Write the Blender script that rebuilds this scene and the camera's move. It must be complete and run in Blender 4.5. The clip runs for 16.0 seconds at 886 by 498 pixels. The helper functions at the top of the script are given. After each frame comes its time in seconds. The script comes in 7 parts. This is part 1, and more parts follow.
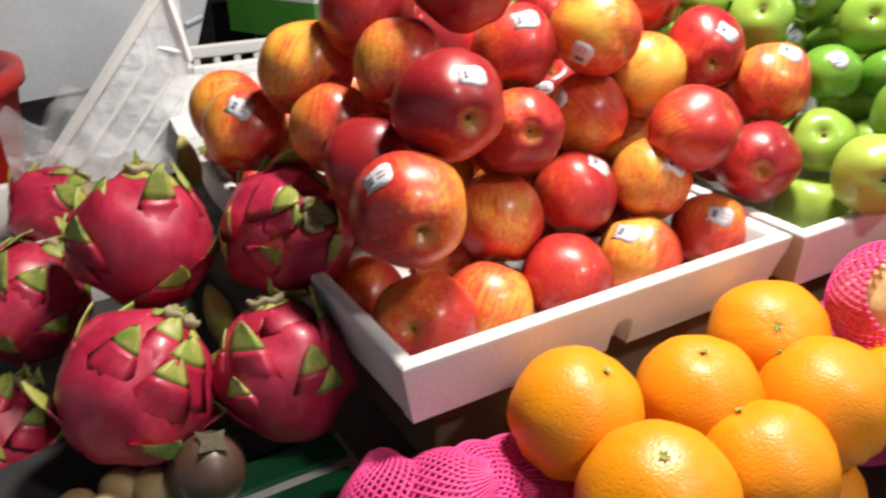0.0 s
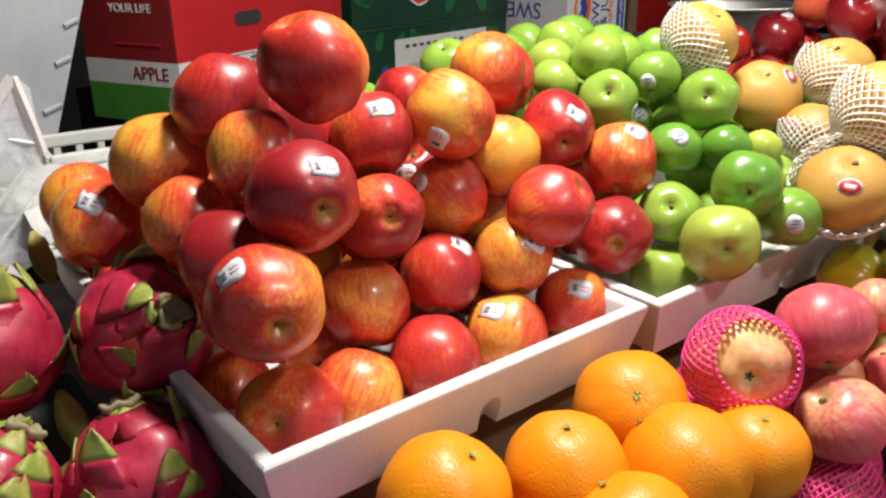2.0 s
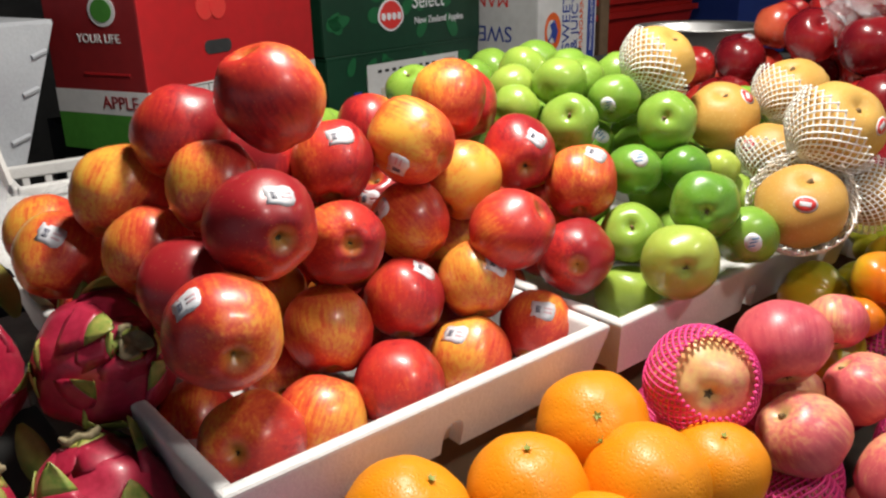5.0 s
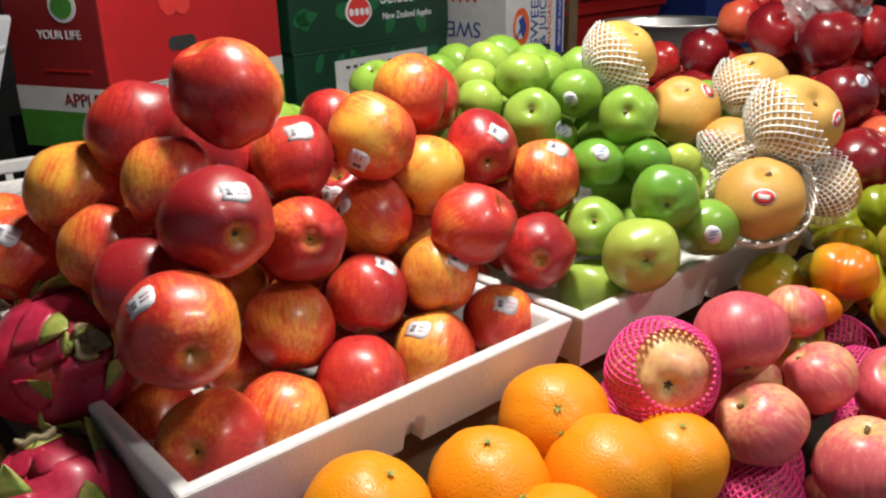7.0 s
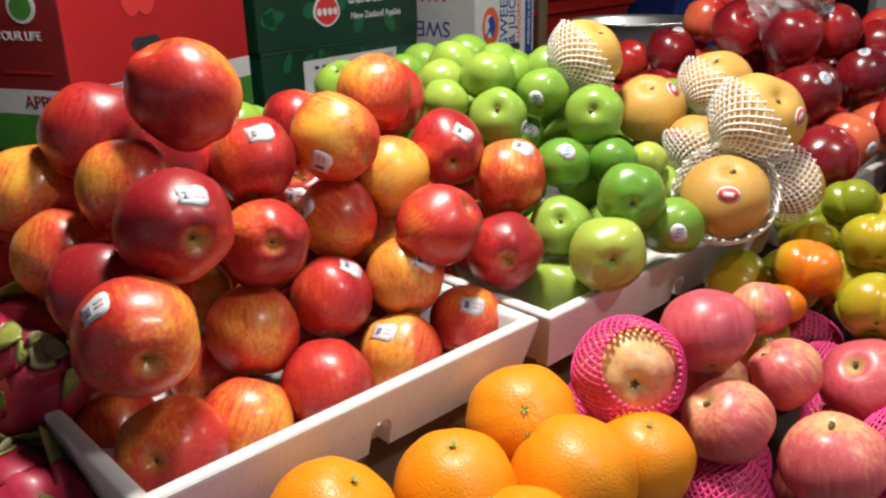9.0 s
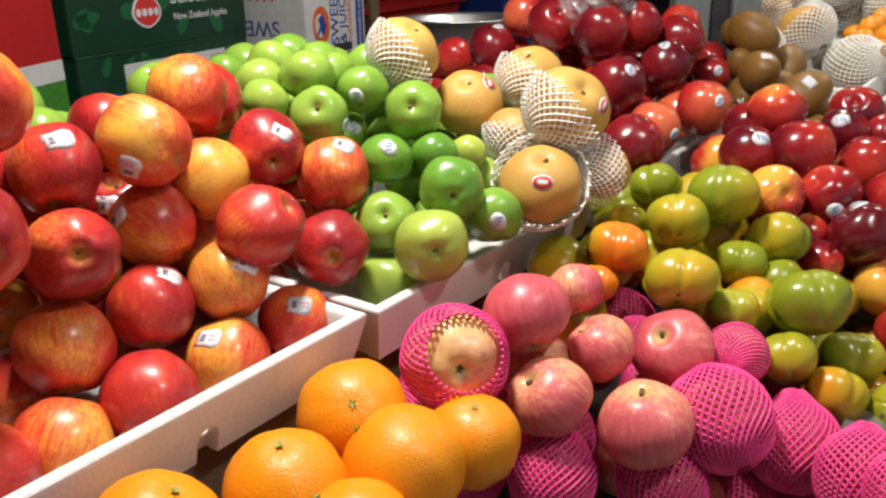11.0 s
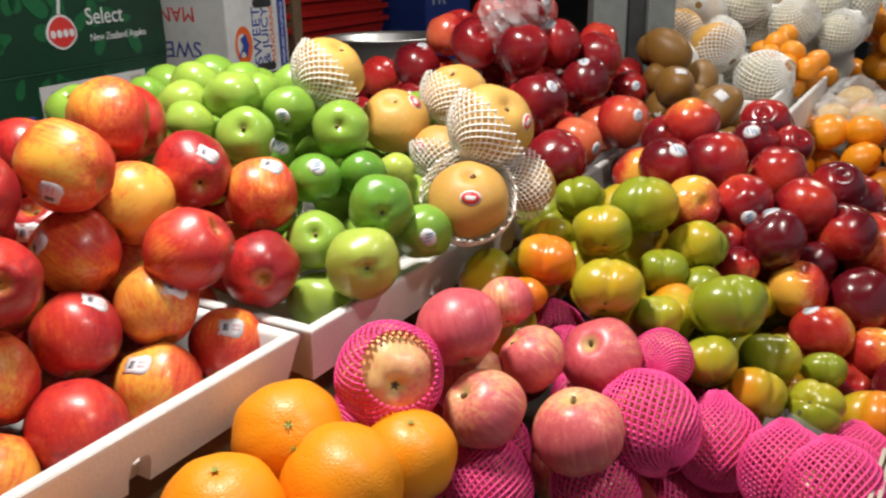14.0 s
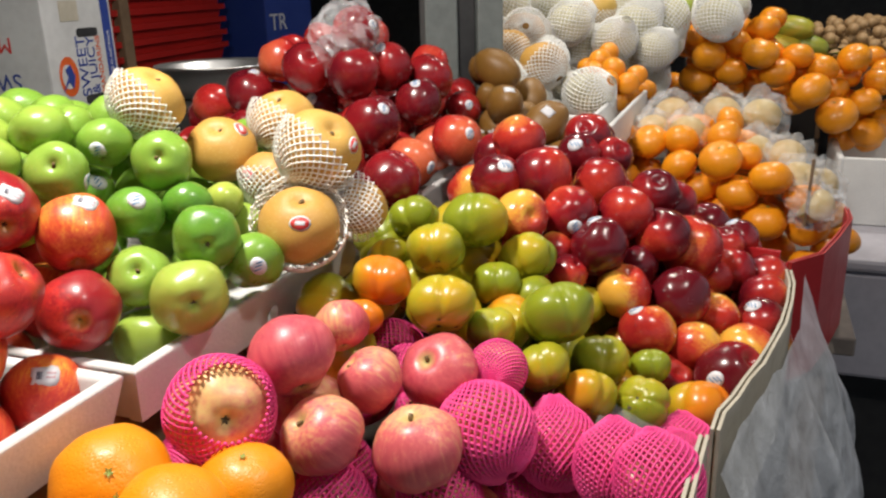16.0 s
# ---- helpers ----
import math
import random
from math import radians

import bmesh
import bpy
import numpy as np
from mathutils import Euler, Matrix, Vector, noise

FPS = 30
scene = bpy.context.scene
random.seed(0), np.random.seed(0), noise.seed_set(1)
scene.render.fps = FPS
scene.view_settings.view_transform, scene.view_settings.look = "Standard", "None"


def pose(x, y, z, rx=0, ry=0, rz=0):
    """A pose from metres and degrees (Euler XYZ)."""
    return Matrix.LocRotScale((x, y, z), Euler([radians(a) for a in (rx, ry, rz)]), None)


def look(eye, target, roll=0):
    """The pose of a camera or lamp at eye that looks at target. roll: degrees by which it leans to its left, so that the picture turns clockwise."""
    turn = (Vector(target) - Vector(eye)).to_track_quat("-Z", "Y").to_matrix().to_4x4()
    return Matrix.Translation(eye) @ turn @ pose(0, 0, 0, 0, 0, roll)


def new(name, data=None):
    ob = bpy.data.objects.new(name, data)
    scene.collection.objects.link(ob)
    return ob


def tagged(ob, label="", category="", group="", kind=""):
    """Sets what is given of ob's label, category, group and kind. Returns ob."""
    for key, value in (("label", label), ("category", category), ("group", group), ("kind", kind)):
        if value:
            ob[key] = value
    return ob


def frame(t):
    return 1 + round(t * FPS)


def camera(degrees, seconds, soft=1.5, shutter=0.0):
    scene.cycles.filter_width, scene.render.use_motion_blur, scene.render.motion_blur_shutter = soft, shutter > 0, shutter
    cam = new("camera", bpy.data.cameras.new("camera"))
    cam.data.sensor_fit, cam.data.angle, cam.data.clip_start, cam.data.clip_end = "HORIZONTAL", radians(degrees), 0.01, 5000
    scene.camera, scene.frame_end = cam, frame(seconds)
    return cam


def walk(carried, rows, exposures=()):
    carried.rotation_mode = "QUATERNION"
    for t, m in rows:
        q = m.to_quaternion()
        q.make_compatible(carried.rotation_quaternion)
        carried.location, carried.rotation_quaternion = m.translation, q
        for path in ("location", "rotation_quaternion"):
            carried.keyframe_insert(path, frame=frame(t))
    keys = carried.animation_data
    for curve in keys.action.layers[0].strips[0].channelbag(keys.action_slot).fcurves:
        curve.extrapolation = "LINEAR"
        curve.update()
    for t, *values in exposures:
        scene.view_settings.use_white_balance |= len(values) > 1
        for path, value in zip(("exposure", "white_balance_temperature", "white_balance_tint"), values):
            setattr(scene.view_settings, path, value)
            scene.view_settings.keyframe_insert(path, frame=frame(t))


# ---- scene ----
cam = camera(56.72, 16.0, 2.3, 0.5)
ROWS = [
    (0.0, 0.0000, 0.0000, 1.3200, 64.043, 1.014, -30.690),
    (0.5, 0.0092, -0.0093, 1.3243, 65.534, 0.904, -34.724),
    (1.0, 0.0154, -0.0107, 1.3255, 66.566, 0.765, -37.168),
    (1.5, 0.0223, -0.0091, 1.3275, 67.878, 0.637, -38.130),
    (2.0, 0.0217, -0.0097, 1.3307, 68.834, 0.611, -38.637),
    (2.5, 0.0219, -0.0159, 1.3347, 69.815, 0.715, -38.969),
    (3.0, 0.0225, -0.0238, 1.3362, 70.629, 1.085, -39.282),
    (3.5, 0.0243, -0.0271, 1.3359, 71.021, 1.335, -39.544),
    (4.0, 0.0275, -0.0252, 1.3348, 70.515, 1.226, -39.528),
    (6.5, 0.0390, -0.0296, 1.3351, 70.263, 1.333, -41.589),
    (7.0, 0.0415, -0.0336, 1.3339, 70.020, 1.223, -41.937),
    (7.5, 0.0435, -0.0332, 1.3341, 69.873, 1.199, -42.044),
    (8.0, 0.0439, -0.0306, 1.3344, 69.869, 1.174, -42.100),
    (10.5, 0.0648, -0.0535, 1.3301, 69.657, 1.230, -51.339),
    (11.0, 0.0641, -0.0601, 1.3317, 69.703, 0.972, -54.510),
    (11.5, 0.0616, -0.0611, 1.3330, 70.573, 1.013, -56.035),
    (12.0, 0.0607, -0.0619, 1.3314, 70.472, 1.339, -57.300),
    (12.5, 0.0589, -0.0594, 1.3311, 70.142, 1.314, -57.511),
    (13.0, 0.0555, -0.0586, 1.3314, 70.089, 1.263, -57.427),
    (13.5, 0.0539, -0.0576, 1.3336, 70.284, 1.082, -58.051),
    (14.0, 0.0577, -0.0638, 1.3341, 70.781, 1.013, -59.678),
    (14.5, 0.0619, -0.0706, 1.3343, 71.121, 1.349, -62.355),
    (15.0, 0.0652, -0.0773, 1.3347, 71.172, 1.312, -64.624),
    (15.5, 0.0697, -0.0872, 1.3340, 71.464, 1.317, -67.585),
    (16.0, 0.0694, -0.0961, 1.3347, 72.064, 1.601, -69.778),
]
walk(cam, [(t, pose(x, y, z, rx, ry, rz)) for t, x, y, z, rx, ry, rz in ROWS], [(0.0, 0.32), (0.5, 0.14), (1.0, 0.0), (1.5, -0.10), (2.0, 0.09), (2.5, 0.17), (3.0, 0.1), (3.5, 0.0), (7.0, -0.07), (14.5, -0.06), (16.0, 0.0)])

# ---- light and world ----
world = bpy.data.worlds.new("market_air")
scene.world = world
world.use_nodes = True
world.node_tree.nodes["Background"].inputs[0].default_value = (0.75, 0.85, 1.0, 1)
world.node_tree.nodes["Background"].inputs[1].default_value = 0.37


def lamp(name, eye, target, watts, size, colour):
    data = bpy.data.lights.new(name, "AREA")
    data.shape, data.size, data.energy, data.color = "DISK", size, watts, colour
    ob = new(name, data)
    ob.matrix_world = look(eye, target)
    return ob


for bulb_x, bulb_y, bulb_z, watts, tint in ((0.62, 0.5, 2.1, 24.0, (1.0, 0.95, 0.87)), (1.95, 0.45, 2.2, 10, (1.0, 0.94, 0.85)),
                                            (0.65, -0.6, 2.35, 11.5, (1.0, 0.95, 0.88)), (2.8, -0.4, 2.3, 11.5, (1.0, 0.94, 0.86))):
    lamp("stall_bulb", (bulb_x, bulb_y, bulb_z), (bulb_x, bulb_y - 0.02, 1.0), watts, 0.17, tint)


# ---- materials ----
def make(name, rough=0.5, metal=0.0, coat=0.0):
    m = bpy.data.materials.new(name)
    m.use_nodes = True
    b = m.node_tree.nodes["Principled BSDF"]
    b.inputs["Roughness"].default_value = rough
    b.inputs["Metallic"].default_value = metal
    b.inputs["Coat Weight"].default_value = coat
    b.inputs["Coat Roughness"].default_value = 0.12
    return m, m.node_tree, b


class Nodes:
    """Short hands for wiring one node tree."""

    def __init__(self, tree):
        self.tree = tree
        self.coords = tree.nodes.new("ShaderNodeTexCoord")
        self.info = tree.nodes.new("ShaderNodeObjectInfo")

    def link(self, a, b):
        self.tree.links.new(a, b)

    def scaled(self, s, source="Object"):
        n = self.tree.nodes.new("ShaderNodeMapping")
        n.inputs["Scale"].default_value = s
        self.link(self.coords.outputs[source], n.inputs["Vector"])
        return n.outputs[0]

    def noise(self, scale, detail=3.0, vector=None, seeded=True, rough=0.55):
        n = self.tree.nodes.new("ShaderNodeTexNoise")
        n.noise_dimensions = "4D"
        n.inputs["Scale"].default_value = scale
        n.inputs["Detail"].default_value = detail
        n.inputs["Roughness"].default_value = rough
        self.link(vector if vector else self.coords.outputs["Object"], n.inputs["Vector"])
        if seeded:
            self.link(self.math("MULTIPLY", self.info.outputs["Random"], 37.0), n.inputs["W"])
        return n.outputs["Fac"]

    def cells(self, scale, feature="F1", vector=None):
        n = self.tree.nodes.new("ShaderNodeTexVoronoi")
        n.feature = feature
        n.inputs["Scale"].default_value = scale
        self.link(vector if vector else self.coords.outputs["Object"], n.inputs["Vector"])
        return n.outputs["Distance"]

    def math(self, op, a, b=0.0, clamp=False):
        n = self.tree.nodes.new("ShaderNodeMath")
        n.operation, n.use_clamp = op, clamp
        for i, v in enumerate((a, b)):
            if isinstance(v, (int, float)):
                n.inputs[i].default_value = v
            else:
                self.link(v, n.inputs[i])
        return n.outputs[0]

    def ramp(self, fac, stops):
        n = self.tree.nodes.new("ShaderNodeValToRGB")
        r = n.color_ramp
        while len(r.elements) < len(stops):
            r.elements.new(0.5)
        for e, (p, c) in zip(r.elements, stops):
            e.position, e.color = p, (*c, 1)
        self.link(fac, n.inputs[0])
        return n.outputs[0]

    def mix(self, fac, a, b):
        n = self.tree.nodes.new("ShaderNodeMix")
        n.data_type = "RGBA"
        for i, v in ((0, fac), (6, a), (7, b)):
            if isinstance(v, (int, float)):
                n.inputs[i].default_value = v
            elif isinstance(v, tuple):
                n.inputs[i].default_value = (*v, 1)
            else:
                self.link(v, n.inputs[i])
        return n.outputs[2]

    def bump(self, height, strength, distance, target):
        n = self.tree.nodes.new("ShaderNodeBump")
        n.inputs["Strength"].default_value = strength
        n.inputs["Distance"].default_value = distance
        self.link(height, n.inputs["Height"])
        self.link(n.outputs[0], target.inputs["Normal"])

    def tone(self):
        """The redness or ripeness of one fruit, from its viewport colour."""
        n = self.tree.nodes.new("ShaderNodeSeparateColor")
        self.link(self.info.outputs["Color"], n.inputs[0])
        return n.outputs[0]

    def side(self):
        n = self.tree.nodes.new("ShaderNodeSeparateXYZ")
        self.link(self.coords.outputs["Object"], n.inputs[0])
        return n.outputs[0]

    def height(self):
        n = self.tree.nodes.new("ShaderNodeSeparateXYZ")
        self.link(self.coords.outputs["Object"], n.inputs[0])
        return n.outputs[2]


def skin(name, stops, streak=0.3, blotch=0.9, dots=0.0, dot_colour=(0.8, 0.6, 0.3), rough=0.25, coat=0.2, cavity=None, pores=0.0, streaks=11.0, mottled=0.12, blush=0.0, tips=None):
    """Fruit skin: large blushes, streaks from stem to calyx, small specks."""
    m, tree, b = make(name, rough, 0.0, coat)
    n = Nodes(tree)
    broad = n.math("ADD", n.math("MULTIPLY", n.math("SUBTRACT", n.noise(1.7, 1.5), 0.5), blotch), n.math("MULTIPLY", n.side(), blush))
    lines = n.math("MULTIPLY", n.math("SUBTRACT", n.noise(1.0, 4.0, n.scaled((streaks, streaks, 1.6))), 0.5), streak)
    fine = n.math("MULTIPLY", n.math("SUBTRACT", n.noise(24.0, 4.0), 0.5), mottled)
    fac = n.math("ADD", n.math("ADD", n.tone(), broad), n.math("ADD", lines, fine), True)
    col = n.ramp(fac, stops)
    if tips:
        out = n.tree.nodes.new("ShaderNodeVectorMath")
        out.operation = "LENGTH"
        n.link(n.coords.outputs["Object"], out.inputs[0])
        far = n.math("ADD", out.outputs["Value"], n.math("MULTIPLY", n.math("SUBTRACT", n.noise(5.0), 0.5), 0.10))
        col = n.mix(n.math("MULTIPLY", n.math("SUBTRACT", far, 0.552), 11.0, True), col, tips)
    if cavity:
        away = n.tree.nodes.new("ShaderNodeVectorMath")
        away.operation = "LENGTH"
        flat = n.scaled((1, 1, 0))
        n.link(flat, away.inputs[0])
        near = n.math("SUBTRACT", 1.0, n.math("MULTIPLY", away.outputs["Value"], 6.5), True)
        near = n.math("MULTIPLY", near, n.math("ADD", n.noise(5.0), 0.35), True)
        col = n.mix(near, col, cavity)
    if dots:
        spot = n.math("LESS_THAN", n.cells(26.0), dots)
        col = n.mix(n.math("MULTIPLY", spot, n.math("MULTIPLY", n.noise(3.0), 0.9)), col, dot_colour)
    n.link(col, b.inputs["Base Color"])
    n.link(n.math("ADD", rough - 0.06, n.math("MULTIPLY", n.noise(6.0), 0.14)), b.inputs["Roughness"])
    if pores:
        n.bump(n.math("MINIMUM", n.cells(34.0), 0.5), pores * 3, 0.0012, b)
    else:
        n.bump(n.noise(5.0, 2.0), 0.25, 0.0012, b)
    return m


def surface(name, colour, other, scale, rough=0.6, bump=0.1, metal=0.0, detail=5.0, fine=8.0, coat=0.0, depth=0.002):
    """A painted, cast or printed surface with stains and grain."""
    m, tree, b = make(name, rough, metal, coat)
    n = Nodes(tree)
    big = n.noise(scale, detail, seeded=False)
    small = n.noise(scale * fine, 3.0, seeded=False)
    fac = n.math("ADD", n.math("MULTIPLY", big, 0.75), n.math("MULTIPLY", small, 0.25))
    n.link(n.ramp(fac, [(0.36, colour), (0.66, other)]), b.inputs["Base Color"])
    n.link(n.math("ADD", rough - 0.08, n.math("MULTIPLY", small, 0.16)), b.inputs["Roughness"])
    n.bump(small, bump, depth, b)
    return m


JAZZ = skin("jazz_apple_skin", [(0.0, (0.74, 0.39, 0.052)), (0.17, (0.74, 0.27, 0.042)), (0.36, (0.67, 0.12, 0.032)), (0.58, (0.56, 0.040, 0.024)), (0.86, (0.44, 0.022, 0.022)), (1.0, (0.29, 0.013, 0.018))],
            streak=0.85, blotch=1.1, dots=0.12, dot_colour=(0.80, 0.42, 0.14), cavity=(0.50, 0.30, 0.05), rough=0.35, coat=0.15, streaks=26.0, mottled=0.5, blush=0.9)
GRANNY = skin("green_apple_skin", [(0.0, (0.40, 0.47, 0.075)), (0.4, (0.25, 0.40, 0.055)), (0.75, (0.13, 0.30, 0.03)), (1.0, (0.06, 0.18, 0.02))],
              streak=0.12, blotch=0.45, dots=0.10, dot_colour=(0.5, 0.62, 0.25), cavity=(0.22, 0.33, 0.04), rough=0.28, coat=0.1)
FUJI = skin("fuji_apple_skin", [(0.0, (0.76, 0.52, 0.20)), (0.30, (0.72, 0.33, 0.17)), (0.52, (0.62, 0.12, 0.13)), (1.0, (0.42, 0.035, 0.075))],
            streak=0.85, blotch=0.6, dots=0.12, dot_colour=(0.75, 0.5, 0.3), cavity=(0.55, 0.55, 0.18), rough=0.38, coat=0.03, streaks=19.0, blush=0.4)
PEAR = skin("asian_pear_skin", [(0.0, (0.60, 0.40, 0.095)), (0.5, (0.53, 0.29, 0.06)), (1.0, (0.42, 0.21, 0.045))], streak=0.1, blotch=0.4, dots=0.2,
            dot_colour=(0.66, 0.50, 0.2), rough=0.5, coat=0.0, mottled=0.3)
PLUM = skin("dark_nectarine_skin", [(0.0, (0.66, 0.14, 0.06)), (0.35, (0.46, 0.022, 0.02)), (0.65, (0.26, 0.010, 0.014)), (1.0, (0.11, 0.005, 0.011))], streak=0.25,
            blotch=0.55, dots=0.10, dot_colour=(0.6, 0.2, 0.1), rough=0.25, coat=0.2, blush=0.5)
NECTAR = skin("nectarine_skin", [(0.0, (0.76, 0.38, 0.05)), (0.16, (0.64, 0.16, 0.04)), (0.34, (0.48, 0.035, 0.02)), (0.68, (0.28, 0.010, 0.014)), (1.0, (0.11, 0.005, 0.01))],
              streak=0.35, blotch=0.8, dots=0.0, rough=0.24, coat=0.2, blush=1.0, mottled=0.35)
PERSIM = skin("persimmon_skin", [(0.0, (0.22, 0.26, 0.014)), (0.30, (0.38, 0.34, 0.016)), (0.55, (0.52, 0.32, 0.013)), (0.78, (0.62, 0.23, 0.01)), (1.0, (0.68, 0.17, 0.008))],
              streak=0.1, blotch=0.7, dots=0.0, rough=0.3, coat=0.15, mottled=0.25, blush=0.7)
ORANGE = skin("orange_peel", [(0.0, (0.80, 0.325, 0.003)), (0.5, (0.77, 0.26, 0.002)), (1.0, (0.70, 0.18, 0.002))], streak=0.1, blotch=0.35, dots=0.0, rough=0.42,
              coat=0.03, pores=0.14)
MANDARIN = skin("mandarin_peel", [(0.0, (0.84, 0.38, 0.014)), (0.5, (0.83, 0.295, 0.009)), (1.0, (0.76, 0.20, 0.007))], streak=0.1, blotch=0.5, rough=0.33, coat=0.15, pores=0.15)
DRAGON = skin("dragon_fruit_skin", [(0.0, (0.60, 0.15, 0.15)), (0.3, (0.50, 0.028, 0.072)), (0.6, (0.33, 0.010, 0.036)), (1.0, (0.11, 0.005, 0.016))], streak=0.5, blotch=0.8, rough=0.42,
              coat=0.12, mottled=0.5, dots=0.05, dot_colour=(0.05, 0.012, 0.012))
KIWI = skin("kiwi_fuzz", [(0.0, (0.27, 0.135, 0.022)), (1.0, (0.13, 0.055, 0.010))], streak=0.3, blotch=0.6, rough=0.48, coat=0.0, mottled=0.5)
PURPLE = skin("mangosteen_rind", [(0.0, (0.10, 0.05, 0.03)), (1.0, (0.03, 0.015, 0.012))], streak=0.2, blotch=0.8, rough=0.45, coat=0.1)
STEM = surface("dry_stem", (0.10, 0.055, 0.02), (0.22, 0.14, 0.05), 30, 0.8)
LEAF = surface("green_bract", (0.12, 0.22, 0.03), (0.36, 0.36, 0.08), 18, 0.5)
CALYX = surface("dry_calyx", (0.03, 0.022, 0.012), (0.10, 0.085, 0.04), 20, 0.8)
PAPER = surface("sticker_paper", (0.68, 0.68, 0.71), (0.60, 0.60, 0.64), 20, 0.35)
INK = surface("sticker_ink", (0.05, 0.05, 0.08), (0.1, 0.1, 0.14), 30, 0.5)
INK_RED = surface("sticker_red", (0.62, 0.03, 0.03), (0.55, 0.05, 0.04), 30, 0.4)
INK_PINK = surface("sticker_pink", (0.60, 0.38, 0.42), (0.55, 0.32, 0.36), 30, 0.4)
INK_BLUE = surface("sticker_blue", (0.08, 0.2, 0.42), (0.1, 0.25, 0.4), 30, 0.4)
FOAM = surface("white_foam_box", (0.74, 0.73, 0.71), (0.60, 0.59, 0.58), 9, 0.6, 0.35, fine=30.0)
PALE = skin("pale_green_pear_skin", [(0.0, (0.66, 0.62, 0.40)), (1.0, (0.56, 0.5, 0.28))], 0.1, 0.5, rough=0.5, coat=0.0)
NET_WHITE = surface("white_foam_net", (0.88, 0.88, 0.86), (0.80, 0.79, 0.76), 12, 0.6)
# White foam with dimmer light put into its colour, for the back boxes.
FOAM_DIM = surface("dimmed_foam_box", (0.42, 0.44, 0.47), (0.31, 0.32, 0.35), 7, 0.65, 0.35, fine=30.0)
NET_PINK = surface("pink_foam_net", (0.86, 0.07, 0.29), (0.76, 0.045, 0.23), 12, 0.55)
CARD = surface("brown_cardboard", (0.40, 0.30, 0.19), (0.30, 0.21, 0.13), 7, 0.85, 0.2)
CARD_GREY = surface("grey_cardboard", (0.50, 0.46, 0.38), (0.36, 0.32, 0.25), 7, 0.85, 0.2)
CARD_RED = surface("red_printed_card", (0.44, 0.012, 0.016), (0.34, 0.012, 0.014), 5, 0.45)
# Half of CARD_RED: shade on the carton's side in its colour; also APPLE print.
CARD_DRED = surface("dark_red_print_and_side_shade", (0.22, 0.01, 0.012), (0.16, 0.008, 0.01), 5, 0.5)
# Dark greens lowered further: light falling off towards the back, put into colour.
CARD_GREEN = surface("dimmed_green_printed_card", (0.005, 0.042, 0.02), (0.003, 0.026, 0.012), 5, 0.45)
LEAF_PRINT = surface("dimmed_leaf_green_print", (0.010, 0.12, 0.04), (0.006, 0.08, 0.026), 6, 0.45)
CARD_WHITE = surface("white_printed_card", (0.62, 0.62, 0.62), (0.48, 0.48, 0.48), 5, 0.6)
PRINT_BLUE = surface("blue_print", (0.02, 0.045, 0.25), (0.03, 0.06, 0.28), 8, 0.5)
PRINT_ORANGE = surface("orange_print", (0.72, 0.13, 0.02), (0.62, 0.1, 0.02), 8, 0.5)
PRINT_BLACK = surface("black_print", (0.02, 0.02, 0.022), (0.05, 0.05, 0.05), 8, 0.6)
PRINT_GREEN = surface("grass_green_print", (0.06, 0.24, 0.03), (0.04, 0.17, 0.02), 8, 0.5)
BASKET_RED = surface("red_plastic", (0.42, 0.015, 0.012), (0.32, 0.012, 0.01), 6, 0.4)
STEEL = surface("stainless_steel", (0.75, 0.75, 0.75), (0.62, 0.62, 0.62), 6, 0.42, 0.05, metal=1.0)
POLE = surface("painted_steel_pole", (0.20, 0.22, 0.21), (0.11, 0.12, 0.12), 6, 0.4)
WOOD = surface("weathered_wood", (0.13, 0.08, 0.045), (0.22, 0.14, 0.08), 6, 0.8, 0.3)
# Grime of the walls; also shade inside crates and under fruit, as colour.
DARK = surface("dark_grime_and_gap_shade", (0.035, 0.033, 0.032), (0.014, 0.014, 0.015), 3, 0.8, 0.2)
GROUND = surface("wet_dark_concrete", (0.05, 0.042, 0.038), (0.022, 0.02, 0.02), 3, 0.45, 0.4, depth=0.01)
TABLE = surface("worn_table_board", (0.22, 0.19, 0.16), (0.12, 0.10, 0.09), 5, 0.7, 0.2)


def film(name, alpha=0.35, rough=0.12):
    """Thin crumpled plastic film."""
    m, tree, b = make(name, rough)
    n = Nodes(tree)
    b.inputs["Base Color"].default_value = (0.85, 0.87, 0.9, 1)
    crumple = n.noise(26.0, 5.0, seeded=False)
    n.link(n.math("MULTIPLY", n.math("ADD", crumple, 0.2), alpha), b.inputs["Alpha"])
    n.bump(crumple, 0.9, 0.01, b)
    return m


PLASTIC = film("clear_plastic_film", 0.2)
BAG = film("crinkled_bag_film", 0.30, 0.15)
PLASTIC_WHITE = film("milky_plastic_bag", 0.7, 0.3)


# ---- builders ----
def part(name, bm, material, parent=None, label="", smooth=False):
    """Links a bmesh as one mesh object, under a parent if one is given."""
    me = bpy.data.meshes.new(name)
    bm.to_mesh(me)
    bm.free()
    me.materials.append(material)
    if smooth:
        me.shade_smooth()
    ob = new(name, me)
    ob.parent = parent
    if label:
        ob["label"] = label
    return ob


def share(name, me, parent=None, label=""):
    ob = new(name, me)
    ob.parent = parent
    if label:
        ob["label"] = label
    return ob


def mesh_of(name, bm, material, smooth=True):
    me = bpy.data.meshes.new(name)
    bm.to_mesh(me)
    bm.free()
    me.materials.append(material)
    if smooth:
        me.shade_smooth()
    return me


def empty(name, m=None):
    ob = new(name)
    if m is not None:
        ob.matrix_world = m
    return ob


